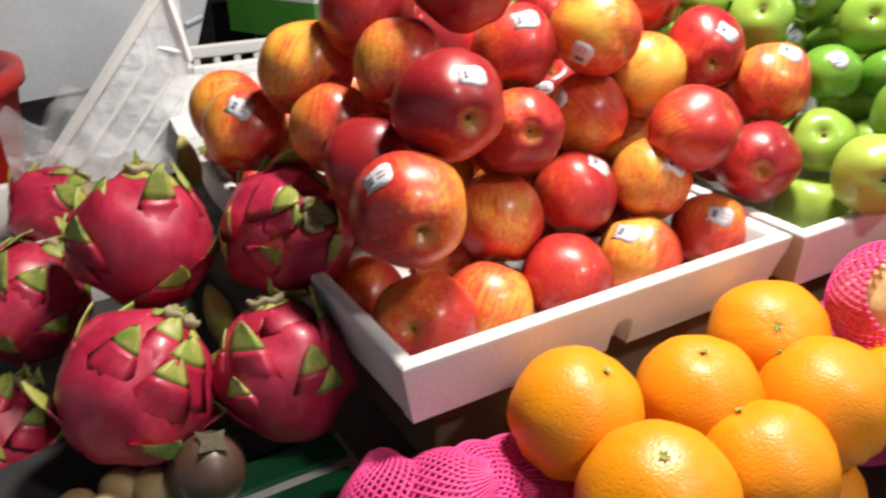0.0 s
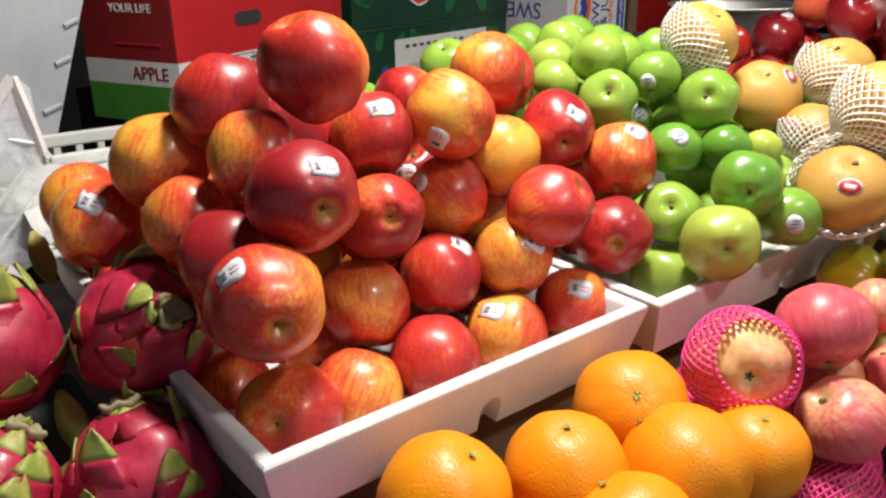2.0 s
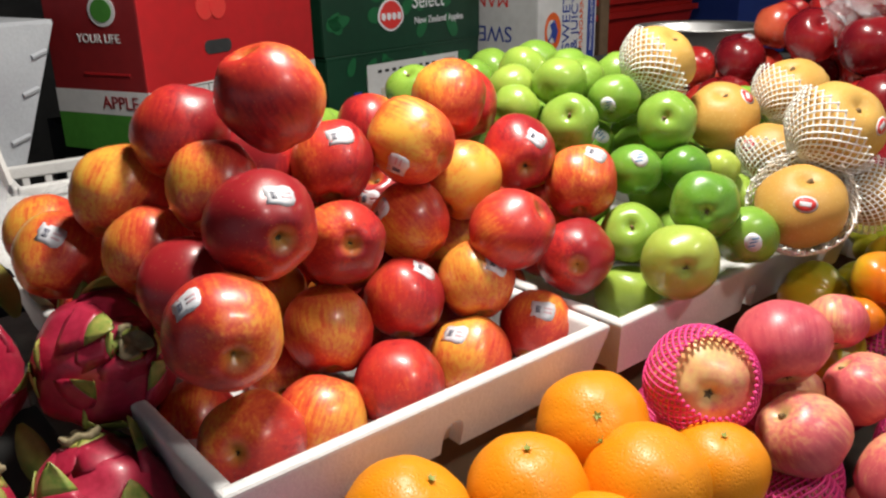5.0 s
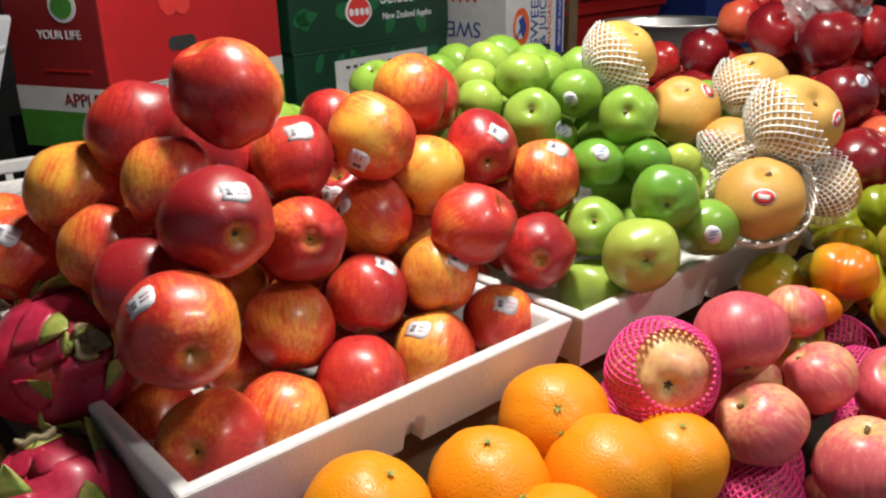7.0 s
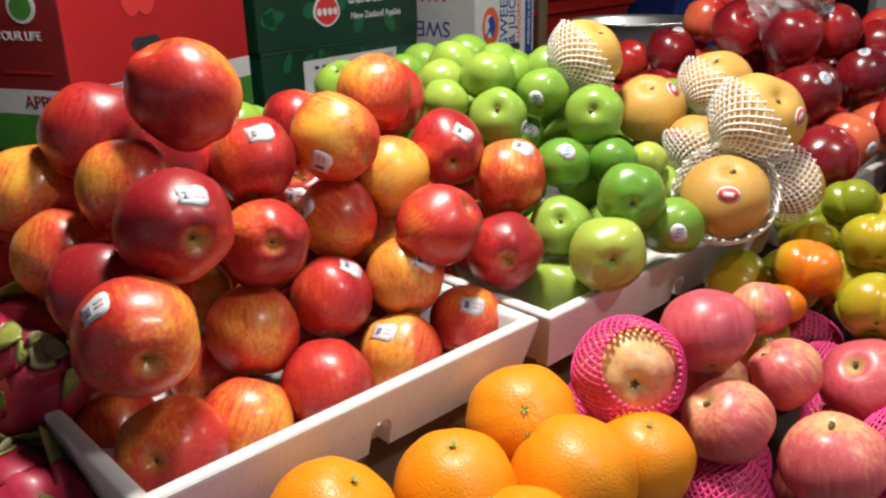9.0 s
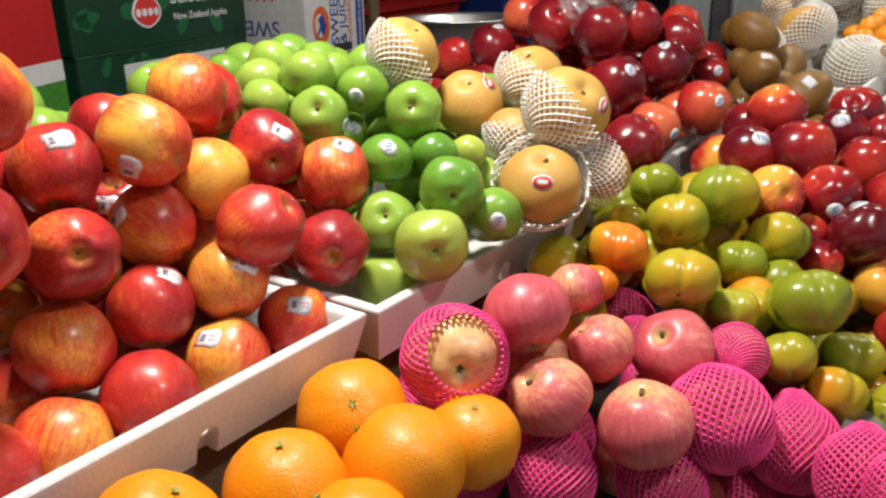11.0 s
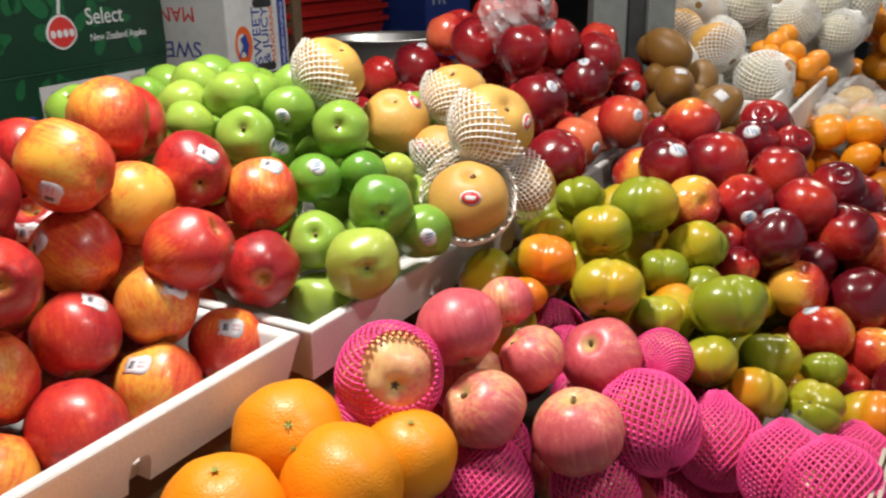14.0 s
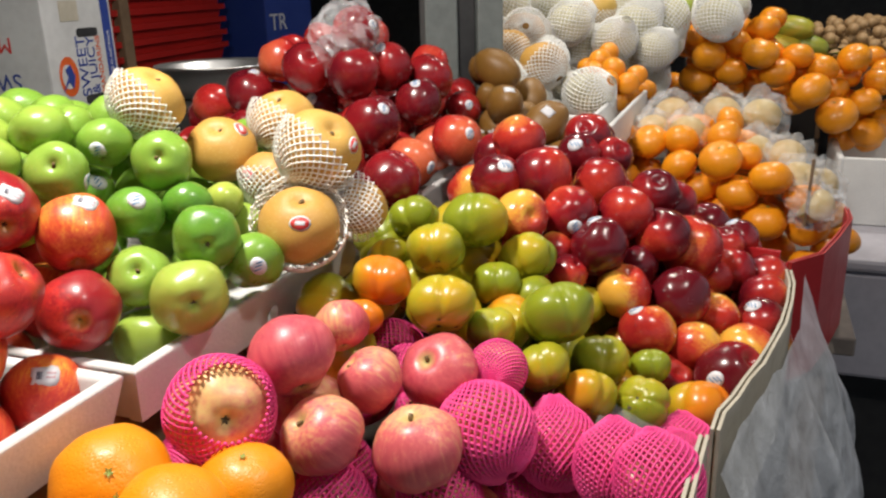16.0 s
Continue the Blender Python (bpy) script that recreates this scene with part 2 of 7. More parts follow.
def block(x0, y0, z0, x1, y1, z1, bevel=0.0, segments=2):
    bm = bmesh.new()
    bmesh.ops.create_cube(bm, size=1.0)
    for v in bm.verts:
        v.co = ((x0, x1)[v.co.x > 0], (y0, y1)[v.co.y > 0], (z0, z1)[v.co.z > 0])
    if bevel:
        bmesh.ops.bevel(bm, geom=bm.edges[:], offset=bevel, segments=segments, affect="EDGES", profile=0.5)
    return bm


def loft(rings, close_first=False, close_last=False, loop=True):
    """A skin over rings of points."""
    bm = bmesh.new()
    rows = [[bm.verts.new(p) for p in ring] for ring in rings]
    for a, b in zip(rows, rows[1:]):
        k = len(a)
        for i in range(k if loop else k - 1):
            bm.faces.new((a[i], a[(i + 1) % k], b[(i + 1) % k], b[i]))
    if close_first:
        bm.faces.new(rows[0][::-1])
    if close_last:
        bm.faces.new(rows[-1])
    bmesh.ops.recalc_face_normals(bm, faces=bm.faces[:])
    return bm


def tube(points, radius, sides=6, taper=1.0):
    points = [Vector(p) for p in points]
    rings = []
    for i, p in enumerate(points):
        d = (points[min(i + 1, len(points) - 1)] - points[max(i - 1, 0)]).normalized()
        a = d.cross(Vector((0.3, 0.2, 1.0)) if abs(d.z) < 0.9 else Vector((1, 0, 0))).normalized()
        b = d.cross(a)
        r = radius * (1 + (taper - 1) * i / (len(points) - 1))
        rings.append([p + r * (math.cos(u) * a + math.sin(u) * b) for u in (2 * math.pi * k / sides for k in range(sides))])
    return loft(rings, True, True)


def aim(axis, spin=0.0):
    """A turn that brings z onto axis."""
    return Vector(axis).normalized().to_track_quat("Z", "Y").to_matrix().to_4x4() @ Matrix.Rotation(spin, 4, "Z")


# Fruit shapes: the distance of the skin from the middle, in a fruit about one across.
def apple_shape(v, lobes=5, tall=0.92, hollow=0.14, foot=0.09, shoulder=0.05):
    u = math.acos(max(-1, min(1, v.z)))
    a = math.atan2(v.y, v.x)
    r = 0.5 * (1 + shoulder * v.z - 0.03 * v.z * v.z)
    r -= hollow * math.exp(-((u / 0.27) ** 2)) + foot * math.exp(-(((math.pi - u) / 0.22) ** 2))
    r += 0.016 * math.cos(lobes * a) * (0.25 + 0.75 * max(0, -v.z)) * math.sin(u)
    return Vector((v.x * r, v.y * r, v.z * r * tall))


def tall_shape(v):
    return apple_shape(v, 5, 1.07, 0.18, 0.13, 0.06)


def pear_shape(v):
    return apple_shape(v, 6, 0.9, 0.10, 0.08, 0.0)


def plum_shape(v):
    p = apple_shape(v, 3, 0.99, 0.13, 0.0, 0.07)
    p.z -= 0.05 * max(0.0, -v.z) ** 8
    seam = math.exp(-((math.atan2(v.y, v.x) / 0.16) ** 2)) * (1 - v.z * v.z)
    return p * (1 - 0.05 * seam)


def persimmon_shape(v):
    a = math.atan2(v.y, v.x)
    groove = math.exp(-((math.sin(2 * a) / 0.26) ** 2)) * (1 - v.z * v.z) ** 0.5
    p = apple_shape(v, 4, 0.83, 0.07, 0.08, 0.0)
    return p * (1.02 - 0.10 * groove) * (1 - 0.04 * math.cos(4 * a) * (1 - v.z * v.z))


def orange_shape(v):
    return apple_shape(v, 9, 0.97, 0.025, 0.02, 0.0)


def mandarin_shape(v):
    return apple_shape(v, 8, 0.84, 0.05, 0.05, 0.02)


def round_shape(v):
    return apple_shape(v, 3, 1.0, 0.0, 0.0, 0.0)


def oval_shape(v):
    p = apple_shape(v, 3, 1.4, 0.0, 0.02, 0.0)
    return Vector((p.x * 0.95, p.y, p.z))


def lumpy_shape(v):
    """A dragon fruit's body, swollen under each scale."""
    a, u = math.atan2(v.y, v.x), math.acos(max(-1, min(1, v.z)))
    swell = math.sin(4 * a + 1.5 * math.sin(2 * u)) * math.sin(5.5 * u) * math.sin(u)
    return apple_shape(v, 3, 1.02, 0.0, 0.0, 0.0) * (1 + 0.05 * swell + 0.05 * noise.noise(v * 2.6))


SKINS = {}


def bodies(name, shape, material, count=3, wobble=0.05, rings=22, around=32):
    """A few uneven fruits of one kind."""
    out = []
    for k in range(count):
        lean = Vector((random.uniform(-1, 1), random.uniform(-1, 1), 0)) * wobble
        rows = []
        for i in range(rings + 1):
            s = i / rings
            u = math.pi * (0.008 + 0.984 * (s - 0.11 * math.sin(2 * math.pi * s)))
            row = []
            for j in range(around):
                a = 2 * math.pi * j / around
                v = Vector((math.sin(u) * math.cos(a), math.sin(u) * math.sin(a), math.cos(u)))
                p = shape(v)
                p *= 1 + wobble * (noise.noise(v * 1.3 + Vector((k * 7.3, 0, 0))) * 0.9)
                row.append(p + lean * p.z)
            rows.append(row)
        out.append(mesh_of(name, loft(rows, True, True), material))

        def grown(v, k=k, lean=lean):
            p = shape(v)
            p *= 1 + wobble * (noise.noise(v * 1.3 + Vector((k * 7.3, 0, 0))) * 0.9)
            return p + lean * p.z

        SKINS[out[-1].name] = grown
    return out


def patch(shape, direction, width, height, outline, lift, material, name, parent, label="", turn=0.0):
    """A small flat thing stuck onto a fruit's skin, following its curve."""
    d = Vector(direction).normalized()
    a = d.cross(Vector((0, 0, 1)) if abs(d.z) < 0.95 else Vector((1, 0, 0))).normalized()
    b = a.cross(d) * -1
    a, b = math.cos(turn) * a + math.sin(turn) * b, math.cos(turn) * b - math.sin(turn) * a
    bm = bmesh.new()
    rows = []
    for s in (0.0, 0.5, 1.0):
        rows.append([])
        for x, y in outline:
            v = (d + (a * x * width * s + b * y * height * s) * 2).normalized()
            rows[-1].append(bm.verts.new(shape(v) * (1 + lift)))
            if s == 0:
                break
    k = len(outline)
    for i in range(k):
        j = (i + 1) % k
        bm.faces.new((rows[0][0], rows[1][i], rows[1][j]))
        bm.faces.new((rows[1][i], rows[2][i], rows[2][j], rows[1][j]))
    edge = [bm.verts.new(v.co * (1 - lift * 2.2)) for v in rows[2]]
    for i in range(k):
        bm.faces.new((rows[2][i], edge[i], edge[(i + 1) % k], rows[2][(i + 1) % k]))
    bmesh.ops.recalc_face_normals(bm, faces=bm.faces[:])
    return part(name, bm, material, parent, label, True)


OVAL = [(0.5 * math.cos(2 * math.pi * i / 14), 0.5 * math.sin(2 * math.pi * i / 14)) for i in range(14)]
FLAG = [(-0.5, -0.2), (-0.42, -0.42), (-0.2, -0.5), (0.02, -0.42), (0.5, -0.45), (0.5, 0.0), (0.42, 0.1), (0.5, 0.4), (0.05, 0.42), (-0.2, 0.5), (-0.42, 0.42), (-0.5, 0.2)]
BAR = [(-0.5, -0.5), (0.0, -0.5), (0.5, -0.5), (0.5, 0.5), (0.0, 0.5), (-0.5, 0.5)]


def stem_mesh(length, radius, name="stem"):
    pts = [(0, 0, 0), (0.01, 0.0, length * 0.4), (0.03, 0.01, length * 0.75), (0.06, 0.02, length)]
    return mesh_of(name, tube(pts, radius, 6, 1.3), STEM)


def star_mesh(size, points, material, name):
    """A dry calyx or button of small leaves."""
    bm = bmesh.new()
    c = bm.verts.new((0, 0, 0.008))
    ring = []
    for i in range(points * 2):
        r = size * (1.0 if i % 2 == 0 else 0.5)
        a = math.pi * i / points
        ring.append(bm.verts.new((r * math.cos(a), r * math.sin(a), 0.012 if i % 2 else 0.03)))
    low = bm.verts.new((0, 0, -0.02))
    for i in range(len(ring)):
        bm.faces.new((c, ring[i], ring[(i + 1) % len(ring)]))
        bm.faces.new((low, ring[(i + 1) % len(ring)], ring[i]))
    return mesh_of(name, bm, material, False)


def net_mesh(reach, strands, thick, material, shape, name="foam_net", flare=0.03, neck=False):
    """A cup of stretchy foam mesh: two families of crossing strands round a fruit, up from its foot."""
    bm = bmesh.new()
    steps = max(8, int(reach / 6))
    end = radians(reach)
    start = radians(8)
    for fam in (1, -1):
        for s in range(strands):
            rings = []
            for i in range(steps + 1):
                u = start + (end - start) * i / steps
                a = 2 * math.pi * s / strands + fam * (i * math.pi / strands) * (steps / steps) + 0.0
                v = Vector((math.sin(u) * math.cos(a), math.sin(u) * math.sin(a), -math.cos(u)))
                grow = 1.03 + flare * (i / steps) ** 4 + (0.012 if fam > 0 else 0.0) + 0.012 * math.sin(5 * a + 3 * u)
                p = v * 0.5 * grow
                if neck and i > steps - 4:
                    p.z += 0.022 * (i - steps + 4)
                    p.x, p.y = p.x * 0.9, p.y * 0.9
                side = Vector((-math.sin(a), math.cos(a), 0))
                w = thick * (0.55 + 0.45 * min(1, math.sin(u) * 1.2))
                rings.append([bm.verts.new(q) for q in (p + v * w * 0.55, p + side * w, p - v * w * 0.4, p - side * w)])
            for ra, rb in zip(rings, rings[1:]):
                for i in range(4):
                    bm.faces.new((ra[i], ra[(i + 1) % 4], rb[(i + 1) % 4], rb[i]))
    if not neck:
        a0 = 2 * math.pi / strands
        for s in range(strands):
            for e in (0.0,):
                u = end
                a = a0 * (s + 0.5 * (steps % 2))
                v = Vector((math.sin(u) * math.cos(a), math.sin(u) * math.sin(a), -math.cos(u)))
                p = v * 0.5 * (1.04 + flare)
                m = Matrix.Translation(p)
                bmesh.ops.create_icosphere(bm, subdivisions=1, radius=thick * 1.25, matrix=m)
    bmesh.ops.recalc_face_normals(bm, faces=bm.faces[:])
    return mesh_of(name, bm, material)


APPLES = bodies("apple", tall_shape, JAZZ, 6, 0.08)
GREENS = bodies("green_apple", apple_shape, GRANNY, 4, 0.08)
FUJIS = bodies("fuji_apple", apple_shape, FUJI, 4, 0.07)
PALES = bodies("asian_pear", pear_shape, PALE, 2, 0.06)
PEARS = bodies("asian_pear", pear_shape, PEAR, 3, 0.06)
PLUMS = bodies("nectarine", plum_shape, PLUM, 4, 0.07)
NECTARS = bodies("nectarine", plum_shape, NECTAR, 4, 0.08)
PERSIMS = bodies("persimmon", persimmon_shape, PERSIM, 4, 0.08, 24, 56)
NAVELS = bodies("orange", orange_shape, ORANGE, 3, 0.05, 26, 40)
MANDS = bodies("mandarin", mandarin_shape, MANDARIN, 3, 0.06, 16, 26)
KUMS = bodies("small_mandarin", orange_shape, MANDARIN, 2, 0.06, 10, 18)
KIWIS = bodies("kiwi", oval_shape, KIWI, 2, 0.05, 16, 24)
DRAGONS = bodies("dragon_fruit", lumpy_shape, DRAGON, 3, 0.10, 26, 40)
STALK_SHORT = stem_mesh(0.07, 0.022)
EYE_DRY = star_mesh(0.055, 5, CALYX, "calyx")
BUTTON = star_mesh(0.045, 5, LEAF, "stem_button")
BIG_CALYX = star_mesh(0.27, 4, CALYX, "calyx")
CUP_NET = net_mesh(88, 30, 0.0145, NET_WHITE, None)
RING_NET = net_mesh(106, 26, 0.017, NET_WHITE, None, flare=0.10)
FULL_NET = net_mesh(166, 26, 0.018, NET_WHITE, None, neck=True)
PINK_CUP = net_mesh(138, 38, 0.0175, NET_PINK, None, flare=0.06)
PINK_FULL = net_mesh(168, 36, 0.0205, NET_PINK, None, neck=True)


SWELL = 1.06


def set_down(meshes, name, place, d, axis, tone, label, category, group, pale=None):
    me = random.choice(meshes)
    ob = new(name, me)
    d *= SWELL
    ob.matrix_world = Matrix.Translation(place) @ aim(axis, random.uniform(0, 6.28)) @ Matrix.Diagonal((d, d, d, 1))
    if pale:
        # turned about its own axis until its pale cheek shows that way
        z = Vector(axis).normalized()
        x = -(Vector(pale) - z * z.dot(Vector(pale))).normalized()
        ob.matrix_world = Matrix.Translation(place) @ Matrix((x, z.cross(x), z)).transposed().to_4x4() @ Matrix.Diagonal((d, d, d, 1))
    ob.color = (tone, 0, 0, 1)
    return tagged(ob, label, category, group)


def local(ob, direction):
    return ob.matrix_world.to_3x3().inverted() @ Vector(direction)


def on_pole(name, me, parent, z, flip=False):
    ob = share(name, me, parent)
    ob.matrix_basis = pose(0, 0, z, 180 if flip else 0, 0, random.uniform(0, 360))
    return ob


def oval_sticker(ob, shape, direction, d, w, h, ink):
    v = local(ob, direction)
    s = patch(shape, v, w / d, h / d, OVAL, 0.006, PAPER, "sticker", ob, "small white oval fruit sticker", 0.2)
    for x, y in ((-0.10, 0.20), (0.08, -0.16), (0.0, 0.03)):
        a = v.normalized().cross(Vector((0, 0, 1))).normalized()
        b = a.cross(v.normalized())
        q = v.normalized() + (a * x * w / d + b * y * h / d) * 2
        p = patch(shape, q, w / d * 0.42, h / d * 0.075, BAR, 0.011, ink, "print", ob, "", 0.2)
        p.parent = s
    return s


def jazz(place, d, axis, tone=0.5, sticker=None, pale=None):
    ob = set_down(APPLES, "apple", place, d, axis, tone + 0.09, "glossy red and yellow streaked apple in a foam tray" if tone < 0.6 else "glossy deep red apple in a foam tray", "apple", "red apples in the pile", pale)
    on_pole("stem", STALK_SHORT, ob, 0.355)
    on_pole("calyx", EYE_DRY, ob, -0.345, True)
    if sticker:
        v = local(ob, sticker).normalized()
        if abs(v.z) > 0.76:
            flat = Vector((v.x, v.y, 0)).normalized() * 0.65
            v = Vector((flat.x, flat.y, math.copysign(0.76, v.z)))
        turn = random.uniform(-0.4, 0.4)
        s = patch(SKINS[ob.data.name], v, 0.0225 / d, 0.0185 / d, FLAG, 0.005, PAPER, "sticker", ob, "white fruit sticker with a small black code", turn)
        n = v.normalized()
        a = n.cross(Vector((0, 0, 1))).normalized()
        b = a.cross(n) * -1
        a, b = math.cos(turn) * a + math.sin(turn) * b, math.cos(turn) * b - math.sin(turn) * a
        for x in (0.12, 0.20, 0.27):
            q = n + a * x * 0.0225 / d * 2
            p = patch(SKINS[ob.data.name], q, (0.0009 if x != 0.20 else 0.0018) / d, 0.0065 / d, BAR, 0.0085, INK, "barcode_line", ob, "", turn)
            p.parent = s
        for y in (-0.1, 0.08):
            q = n + (b * y * 0.02 / d - a * 0.2 * 0.0225 / d) * 2
            patch(SKINS[ob.data.name], q, 0.007 / d, 0.0014 / d, BAR, 0.0085, INK_PINK, "print", ob, "", turn).parent = s


def granny(place, d, axis, tone=0.5, sticker=None):
    ob = set_down(GREENS, "green_apple", place, d, axis, tone, "shiny bright green apple piled in a foam tray", "apple", "green apples in the pile")
    on_pole("stem", STALK_SHORT, ob, 0.33)
    on_pole("calyx", EYE_DRY, ob, -0.345, True)
    if sticker:
        oval_sticker(ob, SKINS[ob.data.name], sticker, d, 0.017, 0.022, INK_BLUE)


def fuji(place, d, axis, tone=0.5, sticker=None, net=None, wrap=None):
    full = bool(wrap and wrap > 150)
    label = "pink apple wrapped in a bright pink foam net" if net else "matt pink striped apple among pink foam nets"
    ob = set_down(FUJIS, "pink_apple", place, d * (0.97 if net else 1.0), axis, tone, label, "apple", "pink apples")
    on_pole("stem", STALK_SHORT, ob, 0.33)
    on_pole("calyx", EYE_DRY, ob, -0.345, True)
    if net:
        n = share("foam_net", PINK_FULL if full else PINK_CUP, ob, "bright pink foam net sleeve")
        turn = ob.matrix_world.to_quaternion().to_matrix().to_4x4()
        n.matrix_basis = turn.inverted() @ aim((-net[0], -net[1], -net[2])) @ Matrix.Diagonal((1.02, 1.02, 1.02, 1))
        if full:
            n.matrix_basis = turn.inverted() @ aim((random.uniform(0.1, 0.9), random.uniform(0.1, 0.9), 0.45)) @ Matrix.Diagonal((1.04, 1.04, 1.08, 1))


def pear(place, d, axis, tone=0.5, sticker=None, net=None, wrap=None):
    full = bool(wrap and wrap > 150)
    label = "pale round pear wrapped in a white foam net" if full else "round golden-brown Asian pear in a white foam net" if net else "round golden-brown Asian pear piled in a foam tray"
    ob = set_down(PALES if full else PEARS, "asian_pear", place, d * (0.96 if net else 1.0), axis, tone, label, "pear", "Asian pears")
    on_pole("stem", STALK_SHORT, ob, 0.315)
    if sticker:
        v = local(ob, sticker)
        s = patch(SKINS[ob.data.name], v, 0.024 / d, 0.018 / d, OVAL, 0.006, PAPER, "sticker", ob, "red and white oval fruit sticker")
        patch(SKINS[ob.data.name], v, 0.0205 / d, 0.0145 / d, OVAL, 0.010, INK_RED, "print", ob).parent = s
        patch(SKINS[ob.data.name], v, 0.011 / d, 0.005 / d, BAR, 0.015, PAPER, "print", ob).parent = s
    if net:
        n = share("foam_net", FULL_NET if full else RING_NET if wrap else CUP_NET, ob, "white foam net sleeve")
        turn = ob.matrix_world.to_quaternion().to_matrix().to_4x4()
        n.matrix_basis = turn.inverted() @ aim((-net[0], -net[1], -net[2])) @ Matrix.Diagonal((1.05, 1.05, 1.03, 1))
        if full:
            lean = Vector((random.uniform(-1.1, 0.3), random.uniform(-1.1, 0.3), random.uniform(0.2, 1.0)))
            n.matrix_basis = turn.inverted() @ aim(lean) @ Matrix.Diagonal((random.uniform(1.02, 1.14), 1.04, random.uniform(1.06, 1.3), 1))


def plum(place, d, axis, tone=0.5, sticker=None):
    ob = set_down(PLUMS, "nectarine", place, d, axis, tone, "shiny dark red nectarine heaped in a foam box", "nectarine", "dark red nectarines")
    if sticker:
        oval_sticker(ob, SKINS[ob.data.name], sticker, d, 0.016, 0.020, INK_BLUE)


def nectarine(place, d, axis, tone=0.5, sticker=None):
    ob = set_down(NECTARS, "nectarine", place, d * 1.11, axis, tone + 0.02, "glossy red nectarine with yellow patches, loosely heaped", "nectarine", "glossy nectarines")
    if sticker:
        oval_sticker(ob, SKINS[ob.data.name], sticker, d, 0.017, 0.020, INK_BLUE)


def persimmon(place, d, axis, tone=0.5):
    label = "shiny orange four-lobed persimmon" if tone > 0.55 else "shiny olive-green four-lobed persimmon, not yet ripe"
    ob = set_down(PERSIMS, "persimmon", place, d * 1.10, axis, tone if tone > 0.55 else tone - 0.12, label, "persimmon", "persimmons")
    on_pole("calyx", BIG_CALYX, ob, -0.34, True)


def navel(place, d, axis, tone=0.5):
    ob = set_down(NAVELS, "orange", place, d, axis, tone, "large bright orange with pitted peel", "orange", "large oranges")
    on_pole("stem_button", BUTTON, ob, 0.455)


def far_orange(place, d, axis, tone=0.5):
    ob = set_down(MANDS, "orange", place, d, axis, tone, "bright orange in a tall heap", "orange", "heaped oranges")
    on_pole("stem_button", BUTTON, ob, 0.365)


def mandarin(place, d, axis, tone=0.5, sticker=None):
    ob = set_down(MANDS, "mandarin", place, d * 1.06, axis, tone, "glossy flattened mandarin in a red carton", "mandarin", "mandarins")
    on_pole("stem_button", BUTTON, ob, 0.365)
    if sticker:
        patch(SKINS[ob.data.name], local(ob, sticker), 0.018 / d, 0.016 / d, OVAL, 0.012, INK_BLUE, "sticker", ob, "small blue fruit sticker")


def kumquat(place, d, axis, tone=0.5):
    set_down(KUMS, "small_mandarin", place, d, axis, tone, "tiny bright mandarin in a foam box", "mandarin", "tiny mandarins")


def kiwi(place, d, axis, tone=0.5, sticker=None):
    ob = set_down(KIWIS, "kiwi", place, d * 0.97, (random.uniform(-1, 1), random.uniform(-0.7, 0.7), random.uniform(0.1, 0.9)), tone, "brown fuzzy kiwi fruit in a heap", "kiwi", "kiwis")
    if sticker:
        patch(SKINS[ob.data.name], local(ob, sticker), 0.022 / d, 0.013 / d, BAR, 0.012, PAPER, "sticker", ob, "white and orange fruit sticker")


def bract(u, a, length, width, curl):
    """One scale of a dragon fruit: it hugs the skin from its root, then its leafy tip turns outwards."""
    rings = []
    for i in range(11):
        s = i / 10
        uu = max(0.12, u - length * s)
        w = width * (1 - s ** 1.8) ** 0.8 * (1 - 0.25 * s) + 0.012
        h = 0.004 + 0.045 * s * (1 - s)
        turn_out = max(0.0, s - 0.4) / 0.6
        ring = []
        for f, lift in ((-1.0, -0.4), (-0.55, 0.8), (0.0, 1.0), (0.55, 0.8), (1.0, -0.4), (0.5, -0.8), (-0.5, -0.8)):
            aa = a + f * w / max(0.3, math.sin(uu))
            v = Vector((math.sin(uu) * math.cos(aa), math.sin(uu) * math.sin(aa), math.cos(uu)))
            p = lumpy_shape(v) * (0.955 + 0.05 * min(1, s * 2.2) + curl * turn_out ** 1.4 + 0.05 * turn_out * (f * f - 0.4))
            ring.append(p + v * h * lift)
        rings.append(ring)
    return loft(rings[:7], True, True), loft(rings[6:], True, True)


